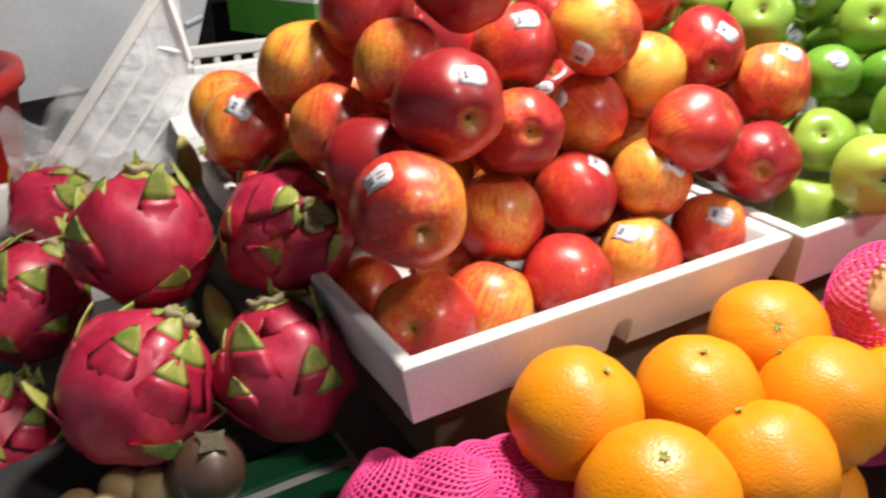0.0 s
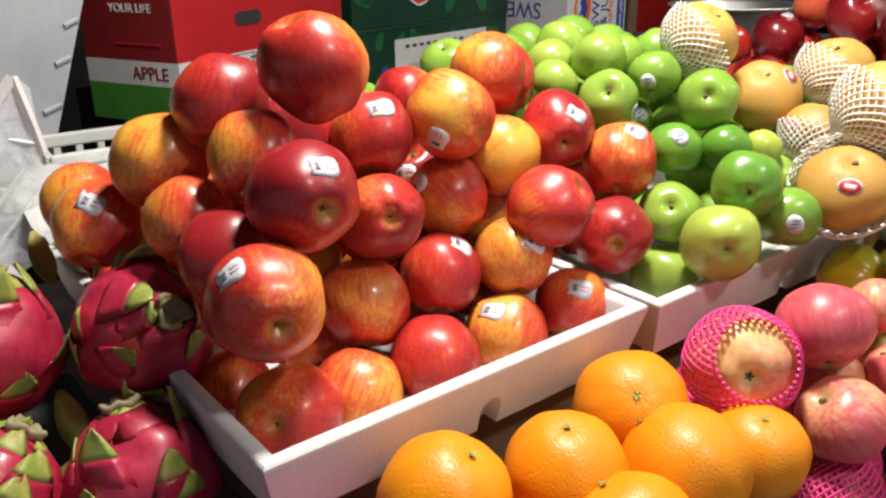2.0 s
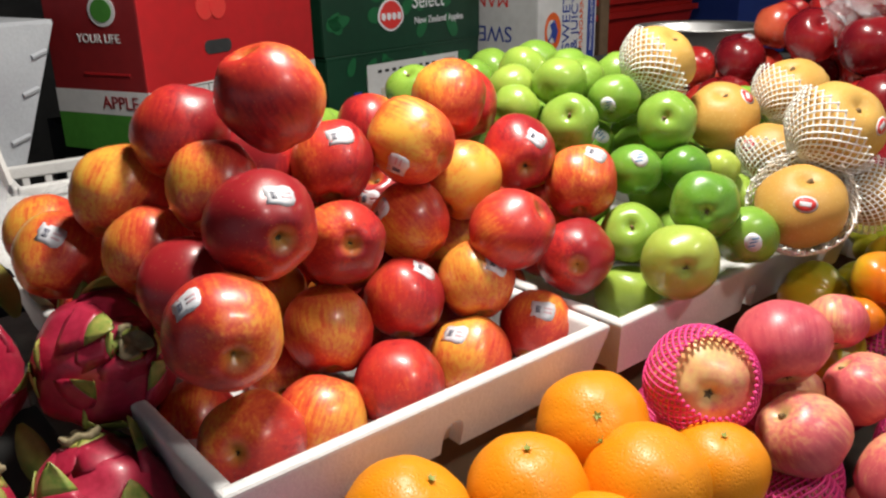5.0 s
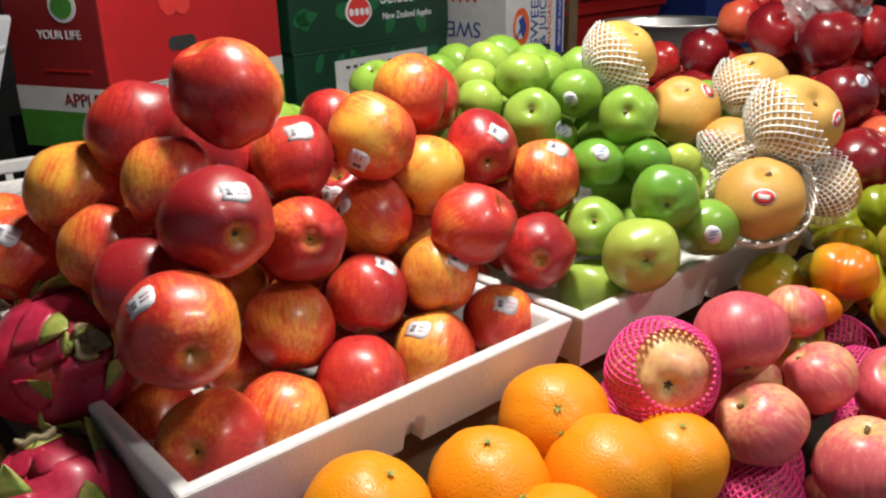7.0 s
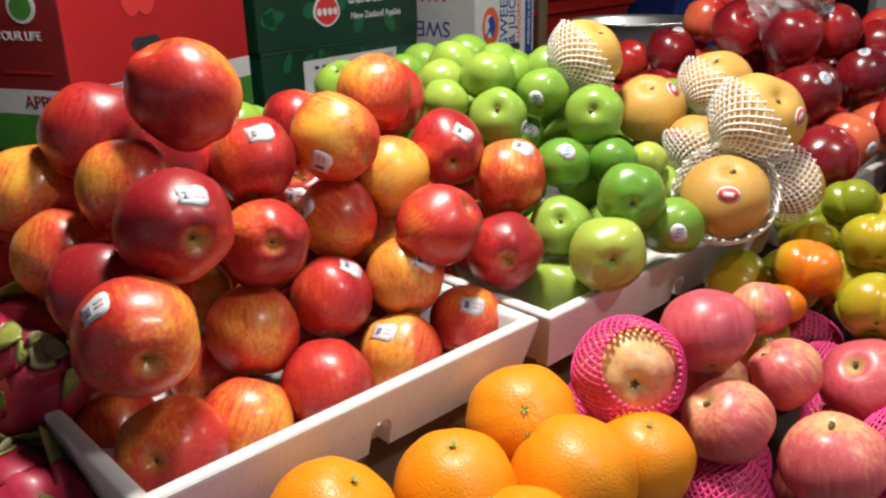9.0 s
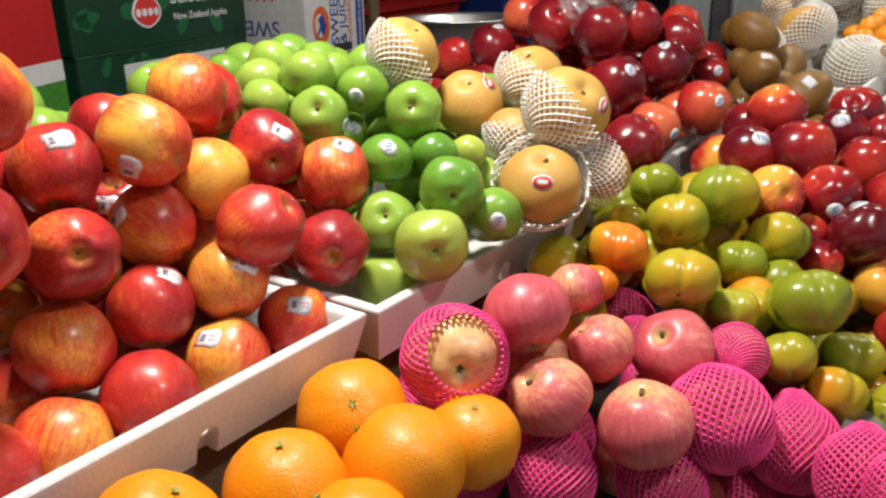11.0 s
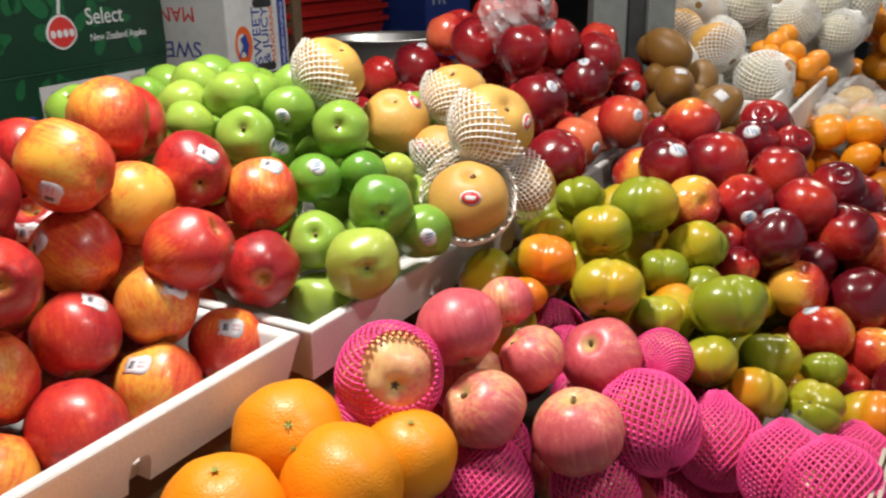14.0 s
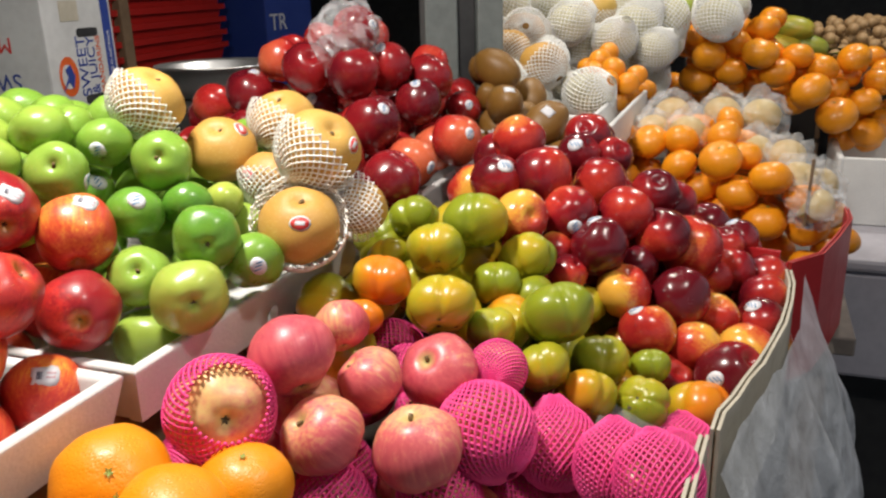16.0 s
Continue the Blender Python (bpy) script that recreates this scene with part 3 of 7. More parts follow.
def dragon(place, d, axis, tone=0.55):
    ob = set_down(DRAGONS, "dragon_fruit", place, d * 0.97, axis, tone - 0.06, "magenta dragon fruit with curled green-tipped scales", "dragon fruit", "dragon fruits")
    for row, (u, k) in enumerate(((2.35, 3), (1.8, 4), (1.3, 4), (0.85, 4), (0.5, 6))):
        for i in range(k):
            a = 2 * math.pi * (i + 0.5 * (row % 2)) / k + random.uniform(-0.35, 0.35)
            size = random.uniform(0.7, 1.2)
            curl = random.choice((0.04, 0.10, 0.20, 0.34, 0.42)) if row < 4 else random.choice((0.0, 0.02, 0.05))
            length = min(0.85 * size, u * 0.85) if row < 4 else 0.26
            bm, end = bract(u + random.uniform(-0.2, 0.2) * (row < 4), a, length, (0.50 if row < 4 else 0.28) * size, curl)
            leafy = part("scale", bm, DRAGON, ob, "", True)
            leafy.color = (tone, 0, 0, 1)
            tip = part("tip", end, TIP if row < 4 else DRAGON, leafy, "yellow-green leafy tip" if row < 4 else "", True)
            tip.color = (tone, 0, 0, 1)
    rings = []
    for r, z in ((0.10, 0.50), (0.12, 0.555), (0.105, 0.575), (0.075, 0.545), (0.03, 0.535)):
        rings.append([(r * (1 + 0.22 * math.sin(3 * q) + 0.1 * math.sin(7 * q)) * math.cos(q), r * (1 + 0.22 * math.sin(3 * q)) * math.sin(q), z + 0.014 * math.sin(5 * q)) for q in (2 * math.pi * j / 22 for j in range(22))])
    part("stub", loft(rings, True, True), STUB, ob, "dry greenish flower stub", True)


TIP = surface("leafy_scale_tip", (0.13, 0.24, 0.03), (0.42, 0.34, 0.09), 9, 0.5, fine=3.0)
STUB = surface("dry_flower_stub", (0.20, 0.17, 0.08), (0.34, 0.27, 0.17), 22, 0.8)


def mangosteen(place, d, axis, tone=0.5):
    ob = set_down(MANGOS, "mangosteen", place, d, (0.2, -0.2, 1), tone, "dark purple-brown mangosteen with a scuffed rind", "mangosteen", "")
    on_pole("calyx", BIG_CALYX, ob, 0.47)


MANGOS = bodies("mangosteen", orange_shape, PURPLE, 1, 0.05, 14, 22)


# ---- large structure ----
def structure(name, bm, material, label):
    return tagged(part(name, bm, material), label, name.rsplit("_", 1)[0], "", "structure")


structure("ground", block(-30, -30, -0.1, 30, 30, 0.0), GROUND, "dark wet market ground")
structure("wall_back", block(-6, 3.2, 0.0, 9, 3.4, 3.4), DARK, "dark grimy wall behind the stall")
# End wall added only to close off the bright world behind the stall.
structure("wall_end", block(6.2, -2.5, 0.0, 6.4, 3.2, 2.9), DARK, "dark grimy wall added beyond the stall to hide the sky")
# Roof stays out of view; it shuts out world light from above.
structure("ceiling", block(-6, -2.5, 2.9, 9, 3.4, 3.0), DARK, "unseen dark low market roof")


def table(x0, x1, y0, y1, top, label):
    t = tagged(empty("stall_table", pose((x0 + x1) / 2, (y0 + y1) / 2, 0)), label, "table")
    w, h = (x1 - x0) / 2, (y1 - y0) / 2
    part("tabletop", block(-w, -h, top - 0.035, w, h, top, 0.004), TABLE, t)
    for sx in (-1, 1):
        for sy in (-1, 1):
            cx, cy = sx * (w - 0.06), sy * (h - 0.06)
            part("leg", block(cx - 0.025, cy - 0.025, 0.0, cx + 0.025, cy + 0.025, top - 0.035, 0.003), WOOD, t)
    return t


table(-0.6, 2.1, 0.41, 1.15, 0.885, "worn wooden board table under the fruit boxes")
table(0.15, 1.5, -0.05, 0.385, 0.775, "lower worn wooden board table at the stall's front")


def foam_tray(x0, x1, y0, y1, z0, z1, wall, label, notches=(), taper=0.0):
    """An open tray of white foam with rounded rims and grip notches under its front."""
    cx, cy = (x0 + x1) / 2, (y0 + y1) / 2
    t = tagged(empty("foam_tray", pose(cx, cy, z0)), label, "foam tray", "foam trays")
    w, d, h = (x1 - x0) / 2, (y1 - y0) / 2, z1 - z0
    part("base", block(-w + wall, -d + wall, 0.0, w - wall, d - wall, 0.014, 0.002), FOAM, t)
    def wall_of(a, b):
        return part("side_wall", block(a[0], a[1], 0.0, b[0], b[1], h, 0.005, 3), FOAM, t, "", True)
    front = [(-w, h), (-w, 0.0)]
    for n0, n1 in notches:
        mid, half = (n0 + n1) / 2 - cx, (n1 - n0) / 2
        front += [(mid - half, 0.0)] + [(mid - half * math.cos(q), 0.018 + half * math.sin(q)) for q in (math.pi * k / 6 for k in range(7))] + [(mid + half, 0.0)]
    front += [(w, 0.0), (w, h)]
    bm = loft([[(x, y, z) for x, z in front] for y in (-d, -d + wall)], True, True)
    bmesh.ops.bevel(bm, geom=[e for e in bm.edges if min(v.co.z for v in e.verts) > h - 0.001], offset=0.005, segments=3, affect="EDGES", profile=0.5)
    part("side_wall", bm, FOAM, t)
    wall_of((-w, d - wall), (w, d))
    wall_of((-w, -d + wall - 0.004), (-w + wall, d - wall + 0.004))
    wall_of((w - wall, -d + wall - 0.004), (w, d - wall + 0.004))
    if taper:
        for piece in t.children:
            for v in piece.data.vertices:
                s = 1 - max(0.0, min(1.0, v.co.z / h))
                v.co.x *= 1 - s * taper / w
                v.co.y *= 1 - s * taper / d
    return t


foam_tray(0.196, 0.573, 0.392, 0.90, 0.964, 1.022, 0.014, "white foam tray full of red apples", ((0.383, 0.405),), 0.014)
foam_tray(0.578, 1.03, 0.385, 0.90, 0.964, 1.022, 0.014, "white foam tray of green apples and Asian pears", ((0.80, 0.822),), 0.012)
foam_tray(1.035, 1.52, 0.372, 0.90, 0.964, 1.022, 0.014, "white foam tray of dark red nectarines", (), 0.012)
tagged(part("support_board", block(0.24, 0.43, 0.886, 1.48, 0.88, 0.963, 0.004), WOOD), "dark wooden board under the foam trays", "board")
foam_tray(1.36, 1.70, 0.178, 0.368, 1.0, 1.078, 0.014, "white foam tray of kiwis and netted pears")


# Dark sheet added so the gaps between dragon fruits read as shade.
shade_sheet = tagged(part("plastic_mat", block(-0.36, 0.522, 0.8852, 0.19, 0.858, 0.889, 0.001), DARK), "dark sheet added as shade in the gaps under dragon fruits", "mat")


def words(text, size, material, parent, m, name="lettering", depth=0.0006):
    """Raised print in the built-in letters, laid on a panel."""
    cu = bpy.data.curves.new(name, "FONT")
    cu.body, cu.size, cu.extrude, cu.align_x, cu.align_y = text, size, depth, "CENTER", "CENTER"
    ob = new(name, cu)
    me = bpy.data.meshes.new_from_object(ob)
    bpy.data.objects.remove(ob)
    me.materials.append(material)
    out = new(name, me)
    out.parent = parent
    out.matrix_basis = m
    return out


def plate(outline, m, material, parent, name, thick=0.0012):
    """A flat printed or cut shape laid on a panel; the outline is in the panel's plane."""
    rings = [[m @ Vector((x, y, z)) for x, y in outline] for z in (-thick * 0.2, thick)]
    return part(name, loft(rings, True, True), material, parent)


def box_outline(w, h, r=0.0):
    if not r:
        return [(-w / 2, -h / 2), (w / 2, -h / 2), (w / 2, h / 2), (-w / 2, h / 2)]
    pts = []
    for cx, cy, a0 in ((w / 2 - r, -h / 2 + r, -90), (w / 2 - r, h / 2 - r, 0), (-w / 2 + r, h / 2 - r, 90), (-w / 2 + r, -h / 2 + r, 180)):
        for k in range(4):
            a = radians(a0 + 30 * k)
            pts.append((cx + r * math.cos(a), cy + r * math.sin(a)))
    return pts


def big_carton(corner, turn, w, d, z0, h, front, side, label, size=1.0):
    """A closed fruit carton; its origin is the foot of its front left corner, front along x."""
    t = tagged(empty("fruit_carton", pose(*corner, z0, 0, 0, turn) @ Matrix.Diagonal((size, size, size, 1))), label, "carton", "stacked fruit cartons")
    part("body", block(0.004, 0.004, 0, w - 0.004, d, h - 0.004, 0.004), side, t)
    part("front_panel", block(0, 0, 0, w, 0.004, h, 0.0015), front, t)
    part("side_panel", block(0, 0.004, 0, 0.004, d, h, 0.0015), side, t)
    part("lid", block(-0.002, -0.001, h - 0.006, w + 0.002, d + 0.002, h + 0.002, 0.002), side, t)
    return t


def on_front(x, z, y=-0.0006):
    return pose(x, y, z, 90, 0, 0)


def on_side(y, z, x=-0.0006):
    return pose(x, y, z, 90, 0, -90)


# red apple carton on a plain crate
def wooden_crate(x0, x1, y0, y1, top, label):
    t = tagged(empty("support_crate", pose((x0 + x1) / 2, (y0 + y1) / 2, 0)), label, "crate")
    w, d = (x1 - x0) / 2, (y1 - y0) / 2
    # Solid near-black filler gives the shaded hollow behind the slats its darkness.
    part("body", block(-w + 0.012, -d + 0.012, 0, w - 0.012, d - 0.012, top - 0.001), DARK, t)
    n = int(top / 0.11)
    for i in range(n):
        z = top * i / n
        part("slat", block(-w, -d, z + 0.006, w, -d + 0.012, z + top / n - 0.006, 0.002), WOOD, t)
    return t


wooden_crate(0.50, 0.90, 1.55, 1.9, 1.022, "dark wooden crate under a red carton")
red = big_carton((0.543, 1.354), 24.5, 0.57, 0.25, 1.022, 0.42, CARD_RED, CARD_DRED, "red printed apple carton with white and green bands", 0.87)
part("white_band", block(-0.0012, -0.0012, 0.075, 0.57, 0.0, 0.122, 0.0), CARD_WHITE, red)
part("white_band", block(-0.0012, 0.0, 0.075, 0.0, 0.25, 0.122, 0.0), CARD_WHITE, red)
part("green_band", block(-0.0012, -0.0012, 0.0, 0.57, 0.0, 0.0745, 0.0), PRINT_GREEN, red)
part("green_band", block(-0.0012, 0.0, 0.0, 0.0, 0.25, 0.0745, 0.0), PRINT_GREEN, red)
plate(box_outline(0.085, 0.028, 0.013), on_front(0.215, 0.19), PRINT_BLACK, red, "hand_hole")
for x in (0.185, 0.225):
    body = [(0.024 * math.cos(a) * (1 + 0.08 * math.cos(2 * a)), 0.025 * math.sin(a)) for a in (2 * math.pi * k / 20 for k in range(20))]
    plate(body, on_front(x, 0.27, -0.0006 if x < 0.2 else -0.0012), INK_RED, red, "printed_apple")
words("FRESH", 0.034, PAPER, red, on_front(0.13, 0.325))
words("CATEGORY 1", 0.011, PRINT_BLACK, red, on_front(0.125, 0.108, -0.0018))
words("VARIETY", 0.011, PRINT_BLACK, red, on_front(0.23, 0.108, -0.0018))
for x in (0.07, 0.12, 0.17, 0.22, 0.27, 0.32, 0.40):
    part("table_rule", block(x, -0.0022, 0.081, x + 0.0014, -0.0012, 0.118), PRINT_BLACK, red)
for z in (0.0815, 0.099, 0.1175):
    part("table_rule", block(0.07, -0.0022, z, 0.4014, -0.0013, z + 0.0013), PRINT_BLACK, red)
words("APPLE", 0.036, CARD_DRED, red, on_side(0.075, 0.098, -0.0018))
words("YOUR LIFE", 0.024, CARD_WHITE, red, on_side(0.11, 0.222))
plate(box_outline(0.12, 0.004), on_side(0.1, 0.155), CARD_RED, red, "printed_rule")
plate([(0.035 * math.cos(a), 0.03 * math.sin(a)) for a in (2 * math.pi * k / 16 for k in range(16))], on_side(0.09, 0.275), CARD_WHITE, red, "printed_emblem")
plate([(0.027 * math.cos(a), 0.022 * math.sin(a)) for a in (2 * math.pi * k / 16 for k in range(16))], on_side(0.09, 0.275, -0.0016), PRINT_GREEN, red, "printed_emblem")

# two dark green apple cartons, one on the other
def leaf_prints(t, w, z0, z1, k):
    for i in range(k):
        x, z = random.uniform(0.03, w - 0.03), random.uniform(z0, z1)
        s, a = random.uniform(0.018, 0.04), random.uniform(0, 3.1)
        pts = []
        for j in range(14):
            u = 2 * math.pi * j / 14
            px, pz = s * math.cos(u), 0.5 * s * math.sin(u) * (1 - 0.35 * math.cos(u))
            pts.append((px * math.cos(a) - pz * math.sin(a), px * math.sin(a) + pz * math.cos(a)))
        plate(pts, on_front(x, z), LEAF_PRINT, t, "printed_leaf", 0.0006)


wooden_crate(1.05, 1.5, 1.75, 2.2, 0.743, "dark wooden crate under green cartons")
low = big_carton((1.05, 1.60), 11.0, 0.54, 0.42, 0.743, 0.352, CARD_GREEN, CARD_GREEN, "dark green apple carton with a white label", 1.07)
leaf_prints(low, 0.5, 0.08, 0.33, 24)
plate(box_outline(0.33, 0.10), on_front(0.285, 0.275, -0.0014), CARD_WHITE, low, "paper_label")
plate(box_outline(0.075, 0.03), on_front(0.20, 0.255, -0.0028), CARD_GREY, low, "label_print")
for i in range(9):
    plate(box_outline(0.012, 0.006), on_front(0.16 + 0.024 * i, 0.308, -0.0028), PRINT_BLACK, low, "label_print")
plate(box_outline(0.04, 0.012), on_front(0.415, 0.309, -0.0028), CARD_GREY, low, "label_print")
part("tape", block(0.075, -0.003, 0.16, 0.098, -0.0005, 0.27), PRINT_BLUE, low, "blue strip of tape")
high = big_carton((1.045, 1.598), 11.0, 0.55, 0.43, 1.122, 0.30, CARD_GREEN, CARD_GREEN, "dark green printed apple carton with a red apple emblem", 1.07)
leaf_prints(high, 0.5, 0.03, 0.25, 26)
core = [(0.034 * math.cos(a) * (1 + 0.10 * math.cos(2 * a)), 0.031 * math.sin(a) - 0.004 * math.cos(a) ** 8) for a in (2 * math.pi * k / 24 for k in range(24))]
plate([(x * 1.16, y * 1.16) for x, y in core], on_front(0.21, 0.075, -0.0012), PAPER, high, "printed_emblem")
plate(core, on_front(0.21, 0.075, -0.0026), INK_RED, high, "printed_emblem")
plate([(-0.004, 0), (0.004, 0), (0.012, 0.04), (0.006, 0.042)], on_front(0.208, 0.112, -0.002), PAPER, high, "printed_emblem")
for k in range(4):
    plate([(0.007 * math.cos(a), 0.0085 * math.sin(a)) for a in (2 * math.pi * q / 10 for q in range(10))], on_front(0.183 + 0.0175 * k, 0.072, -0.0042), PAPER, high, "printed_emblem")
words("Select", 0.05, PAPER, high, on_front(0.345, 0.10, -0.001))
words("New Zealand Apples", 0.022, PAPER, high, on_front(0.385, 0.056, -0.001))

# white mandarin carton
wooden_crate(1.6, 2.05, 1.66, 2.2, 0.92, "dark wooden crate under a white carton")
sweet = big_carton((1.664, 1.528), 6.0, 0.27, 0.36, 0.92, 0.42, CARD_WHITE, CARD_WHITE, "white mandarin carton with blue and orange print")
part("blue_band", block(0.228, -0.001, 0.0, 0.262, 0.0002, 0.42), PRINT_BLUE, sweet)
upright = lambda x, z, y=-0.0008: pose(x, y, z, 90, -90, 0)
words("SWEET", 0.05, PRINT_BLUE, sweet, upright(0.128, 0.235))
words("& JUICY", 0.044, PRINT_BLUE, sweet, upright(0.166, 0.235))
words("MANDARINS", 0.026, PRINT_ORANGE, sweet, upright(0.198, 0.235))
words("PRODUCED IN AUSTRALIA", 0.014, PAPER, sweet, upright(0.245, 0.235, -0.0016))
ring = [(0.036 * math.cos(a), 0.05 * math.sin(a)) for a in (2 * math.pi * k / 20 for k in range(20))]
plate(ring, on_front(0.066, 0.215), PRINT_ORANGE, sweet, "printed_emblem")
plate([(x * 0.62 - 0.006, y * 0.62) for x, y in ring], on_front(0.066, 0.215, -0.002), CARD_WHITE, sweet, "printed_emblem")
plate([(-0.03, -0.035), (-0.006, -0.012), (0.008, -0.03), (0.02, 0.0), (0.006, 0.03), (-0.014, 0.018), (-0.006, 0.0)], on_front(0.064, 0.215, -0.0036), PRINT_BLUE, sweet, "printed_emblem")
for z in (0.15, 0.32):
    plate(box_outline(0.085, 0.022, 0.01), on_front(0.16, z), PRINT_BLACK, sweet, "hand_hole")
words("SWEET", 0.06, PRINT_BLUE, sweet, on_side(0.18, 0.21) @ pose(0, 0, 0, 0, 0, 180))
words("MAND", 0.055, INK_RED, sweet, on_side(0.18, 0.30) @ pose(0, 0, 0, 0, 0, 180))
plate(box_outline(0.07, 0.05), on_front(0.10, 0.375), CARD_GREY, sweet, "paper_label")


def nested_baskets(x, y, z, w, d, n, label):
    """A stack of red plastic baskets, rim above rim."""
    t = tagged(empty("basket_stack", pose(x, y, 0, 0, 0, 8)), label, "basket")
    part("post", block(-w * 0.35, -d * 0.35, 0, w * 0.35, d * 0.35, z, 0.01), DARK, t, "dark stand")
    for k in range(n):
        zz = z + 0.05 * k
        def ring(a, zc):
            return [(sx * (w / 2 - a), sy * (d / 2 - a), zc) for sx, sy in ((-1, -1), (1, -1), (1, 1), (-1, 1))]
        bm = loft([ring(0.05, zz), ring(0.015, zz + 0.16), ring(0.0, zz + 0.162), ring(0.0, zz + 0.182), ring(0.012, zz + 0.182), ring(0.03, zz + 0.15), ring(0.06, zz + 0.01)], True, True)
        part("basket", bm, BASKET_RED, t)
    return t


nested_baskets(2.62, 2.15, 0.95, 0.8, 0.5, 6, "stack of nested red plastic baskets")
stick = tagged(part("wooden_post", block(2.30, 1.84, 0.0, 2.345, 1.88, 2.9, 0.004), WOOD), "weathered upright wooden post", "post")
blue_box = big_carton((3.26, 1.9), -6.0, 0.34, 0.3, 0.9, 0.5, PRINT_BLUE, PRINT_BLUE, "blue printed carton with white letters")
words("TR", 0.10, PAPER, blue_box, on_front(0.085, 0.29, -0.002))
wooden_crate(3.2, 3.62, 1.95, 2.4, 0.9, "dark crate under a blue carton")


def steel_bowl(x, y, z, r, h):
    t = tagged(empty("steel_bowl", pose(x, y, z)), "large shiny stainless steel bowl", "bowl")
    prof = [(0.5, 0.0), (0.72, 0.06), (0.88, 0.4), (0.97, 0.93), (1.06, 0.96), (1.06, 1.0), (0.98, 1.0), (0.93, 0.93), (0.84, 0.42), (0.68, 0.1), (0.45, 0.05)]
    rings = [[(r * a * math.cos(u), r * a * math.sin(u), h * b) for u in (2 * math.pi * k / 48 for k in range(48))] for a, b in prof]
    part("shell", loft(rings, True, True), STEEL, t, "", True)
    return t


steel_bowl(1.70, 1.06, 1.10, 0.135, 0.075)
wooden_crate(1.5, 1.95, 0.92, 1.3, 1.10, "dark crate under a steel bowl")

post = tagged(empty("steel_post", pose(1.717, 0.466, 0, 0, 0, -57)), "grey-green painted steel post with a dark channel", "post")
part("shaft", block(-0.082, 0.0, 0.0, -0.014, 0.06, 2.9, 0.004), POLE, post)
part("channel", block(-0.013, 0.014, 0.0, 0.026, 0.06, 2.9, 0.002), PRINT_BLACK, post, "dark recessed channel")
part("flange", block(0.027, -0.004, 0.0, 0.082, 0.06, 2.9, 0.004), POLE, post)
for z in (0.9, 1.35, 1.8, 2.3):
    part("bolt", tube([(-0.048, 0.001, z), (-0.048, -0.006, z)], 0.008, 6), STEEL, post)


# foam boxes stacked beside the stall
def foam_stack(x, y, turn, w, d, z0, n, h):
    for k in range(n):
        t = tagged(empty("foam_box", pose(x, y, z0 + k * (h + 0.001), 0, 0, turn)), "closed white foam box with moulded grip slots", "foam box", "stacked foam boxes")
        a = 0.02
        rings = [[(sx * (w / 2 - q), sy * (d / 2 - q), z) for sx, sy in ((-1, -1), (1, -1), (1, 1), (-1, 1))] for q, z in ((a, 0.0), (a * 0.35, h * 0.8), (0.0, h * 0.81), (0.0, h - 0.006), (0.006, h))]
        part("body", loft(rings, True, True), FOAM_DIM, t)
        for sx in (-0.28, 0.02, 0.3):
            part("grip_slot", tube([(sx * w - 0.03, -d / 2 + 0.008, h * 0.42), (sx * w, -d / 2 + 0.006, h * 0.38), (sx * w + 0.03, -d / 2 + 0.008, h * 0.42)], 0.007, 6), FOAM_DIM, t)


def upturned_box(x, y, z0, z1, turn):
    """A foam box, wider at its top, whose front right corner stands at x, y."""
    t = tagged(empty("foam_box", pose(x, y, z0, 0, 0, turn)), "large white foam box tapering downwards, with moulded notches", "foam box", "stacked foam boxes")
    h, w, d = z1 - z0, 0.52, 0.36
    rings = []
    for s, z in ((0.0, 0.0), (0.97, h - 0.006), (1.0, h)):
        c = 0.085 * (1 - s) + (0.004 if z == h else 0.0)
        rings.append([(-w + c, c * 0.3, z), (-c, c * 0.3, z), (-c, d - c, z), (-w + c, d - c, z)])
    part("body", loft(rings, True, True), FOAM_DIM, t)
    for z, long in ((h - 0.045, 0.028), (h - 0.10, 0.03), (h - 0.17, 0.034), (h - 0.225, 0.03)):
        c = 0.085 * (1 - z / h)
        part("notch", tube([(-c - long, c * 0.3 - 0.001, z - 0.008), (-c - 0.004, c * 0.3 - 0.001, z)], 0.004, 6), FOAM_DIM, t)
    return t




foam_stack(-0.12, 1.56, 8.0, 0.56, 0.40, 0.82, 1, 0.185)
upturned_box(0.413, 1.35, 1.007, 1.257, 14.0)
wooden_crate(-0.35, 0.12, 1.38, 1.75, 0.82, "dark crate under foam boxes")


def lattice_crate(x, y, turn, w, d, z0, h):
    t = tagged(empty("plastic_crate", pose(x, y, z0, 0, 0, turn)), "white plastic crate with slotted sides", "crate")
    for sy in (-1, 1):
        part("rail", block(-w / 2, sy * d / 2 - 0.006, h - 0.02, w / 2, sy * d / 2 + 0.006, h, 0.003), FOAM, t)
        part("rail", block(-w / 2, sy * d / 2 - 0.006, 0, w / 2, sy * d / 2 + 0.006, 0.02, 0.003), FOAM, t)
        for k in range(12):
            px = -w / 2 + w * k / 11
            part("slat", block(px - 0.005, sy * d / 2 - 0.004, 0.018, px + 0.005, sy * d / 2 + 0.004, h - 0.018), FOAM, t)
    for sx in (-1, 1):
        part("rail", block(sx * w / 2 - 0.006, -d / 2, h - 0.02, sx * w / 2 + 0.006, d / 2, h, 0.003), FOAM, t)
    return t


lattice_crate(0.47, 1.26, -4.0, 0.36, 0.14, 0.985, 0.06)
wooden_crate(0.31, 0.63, 1.21, 1.32, 0.985, "dark crate under a plastic crate")
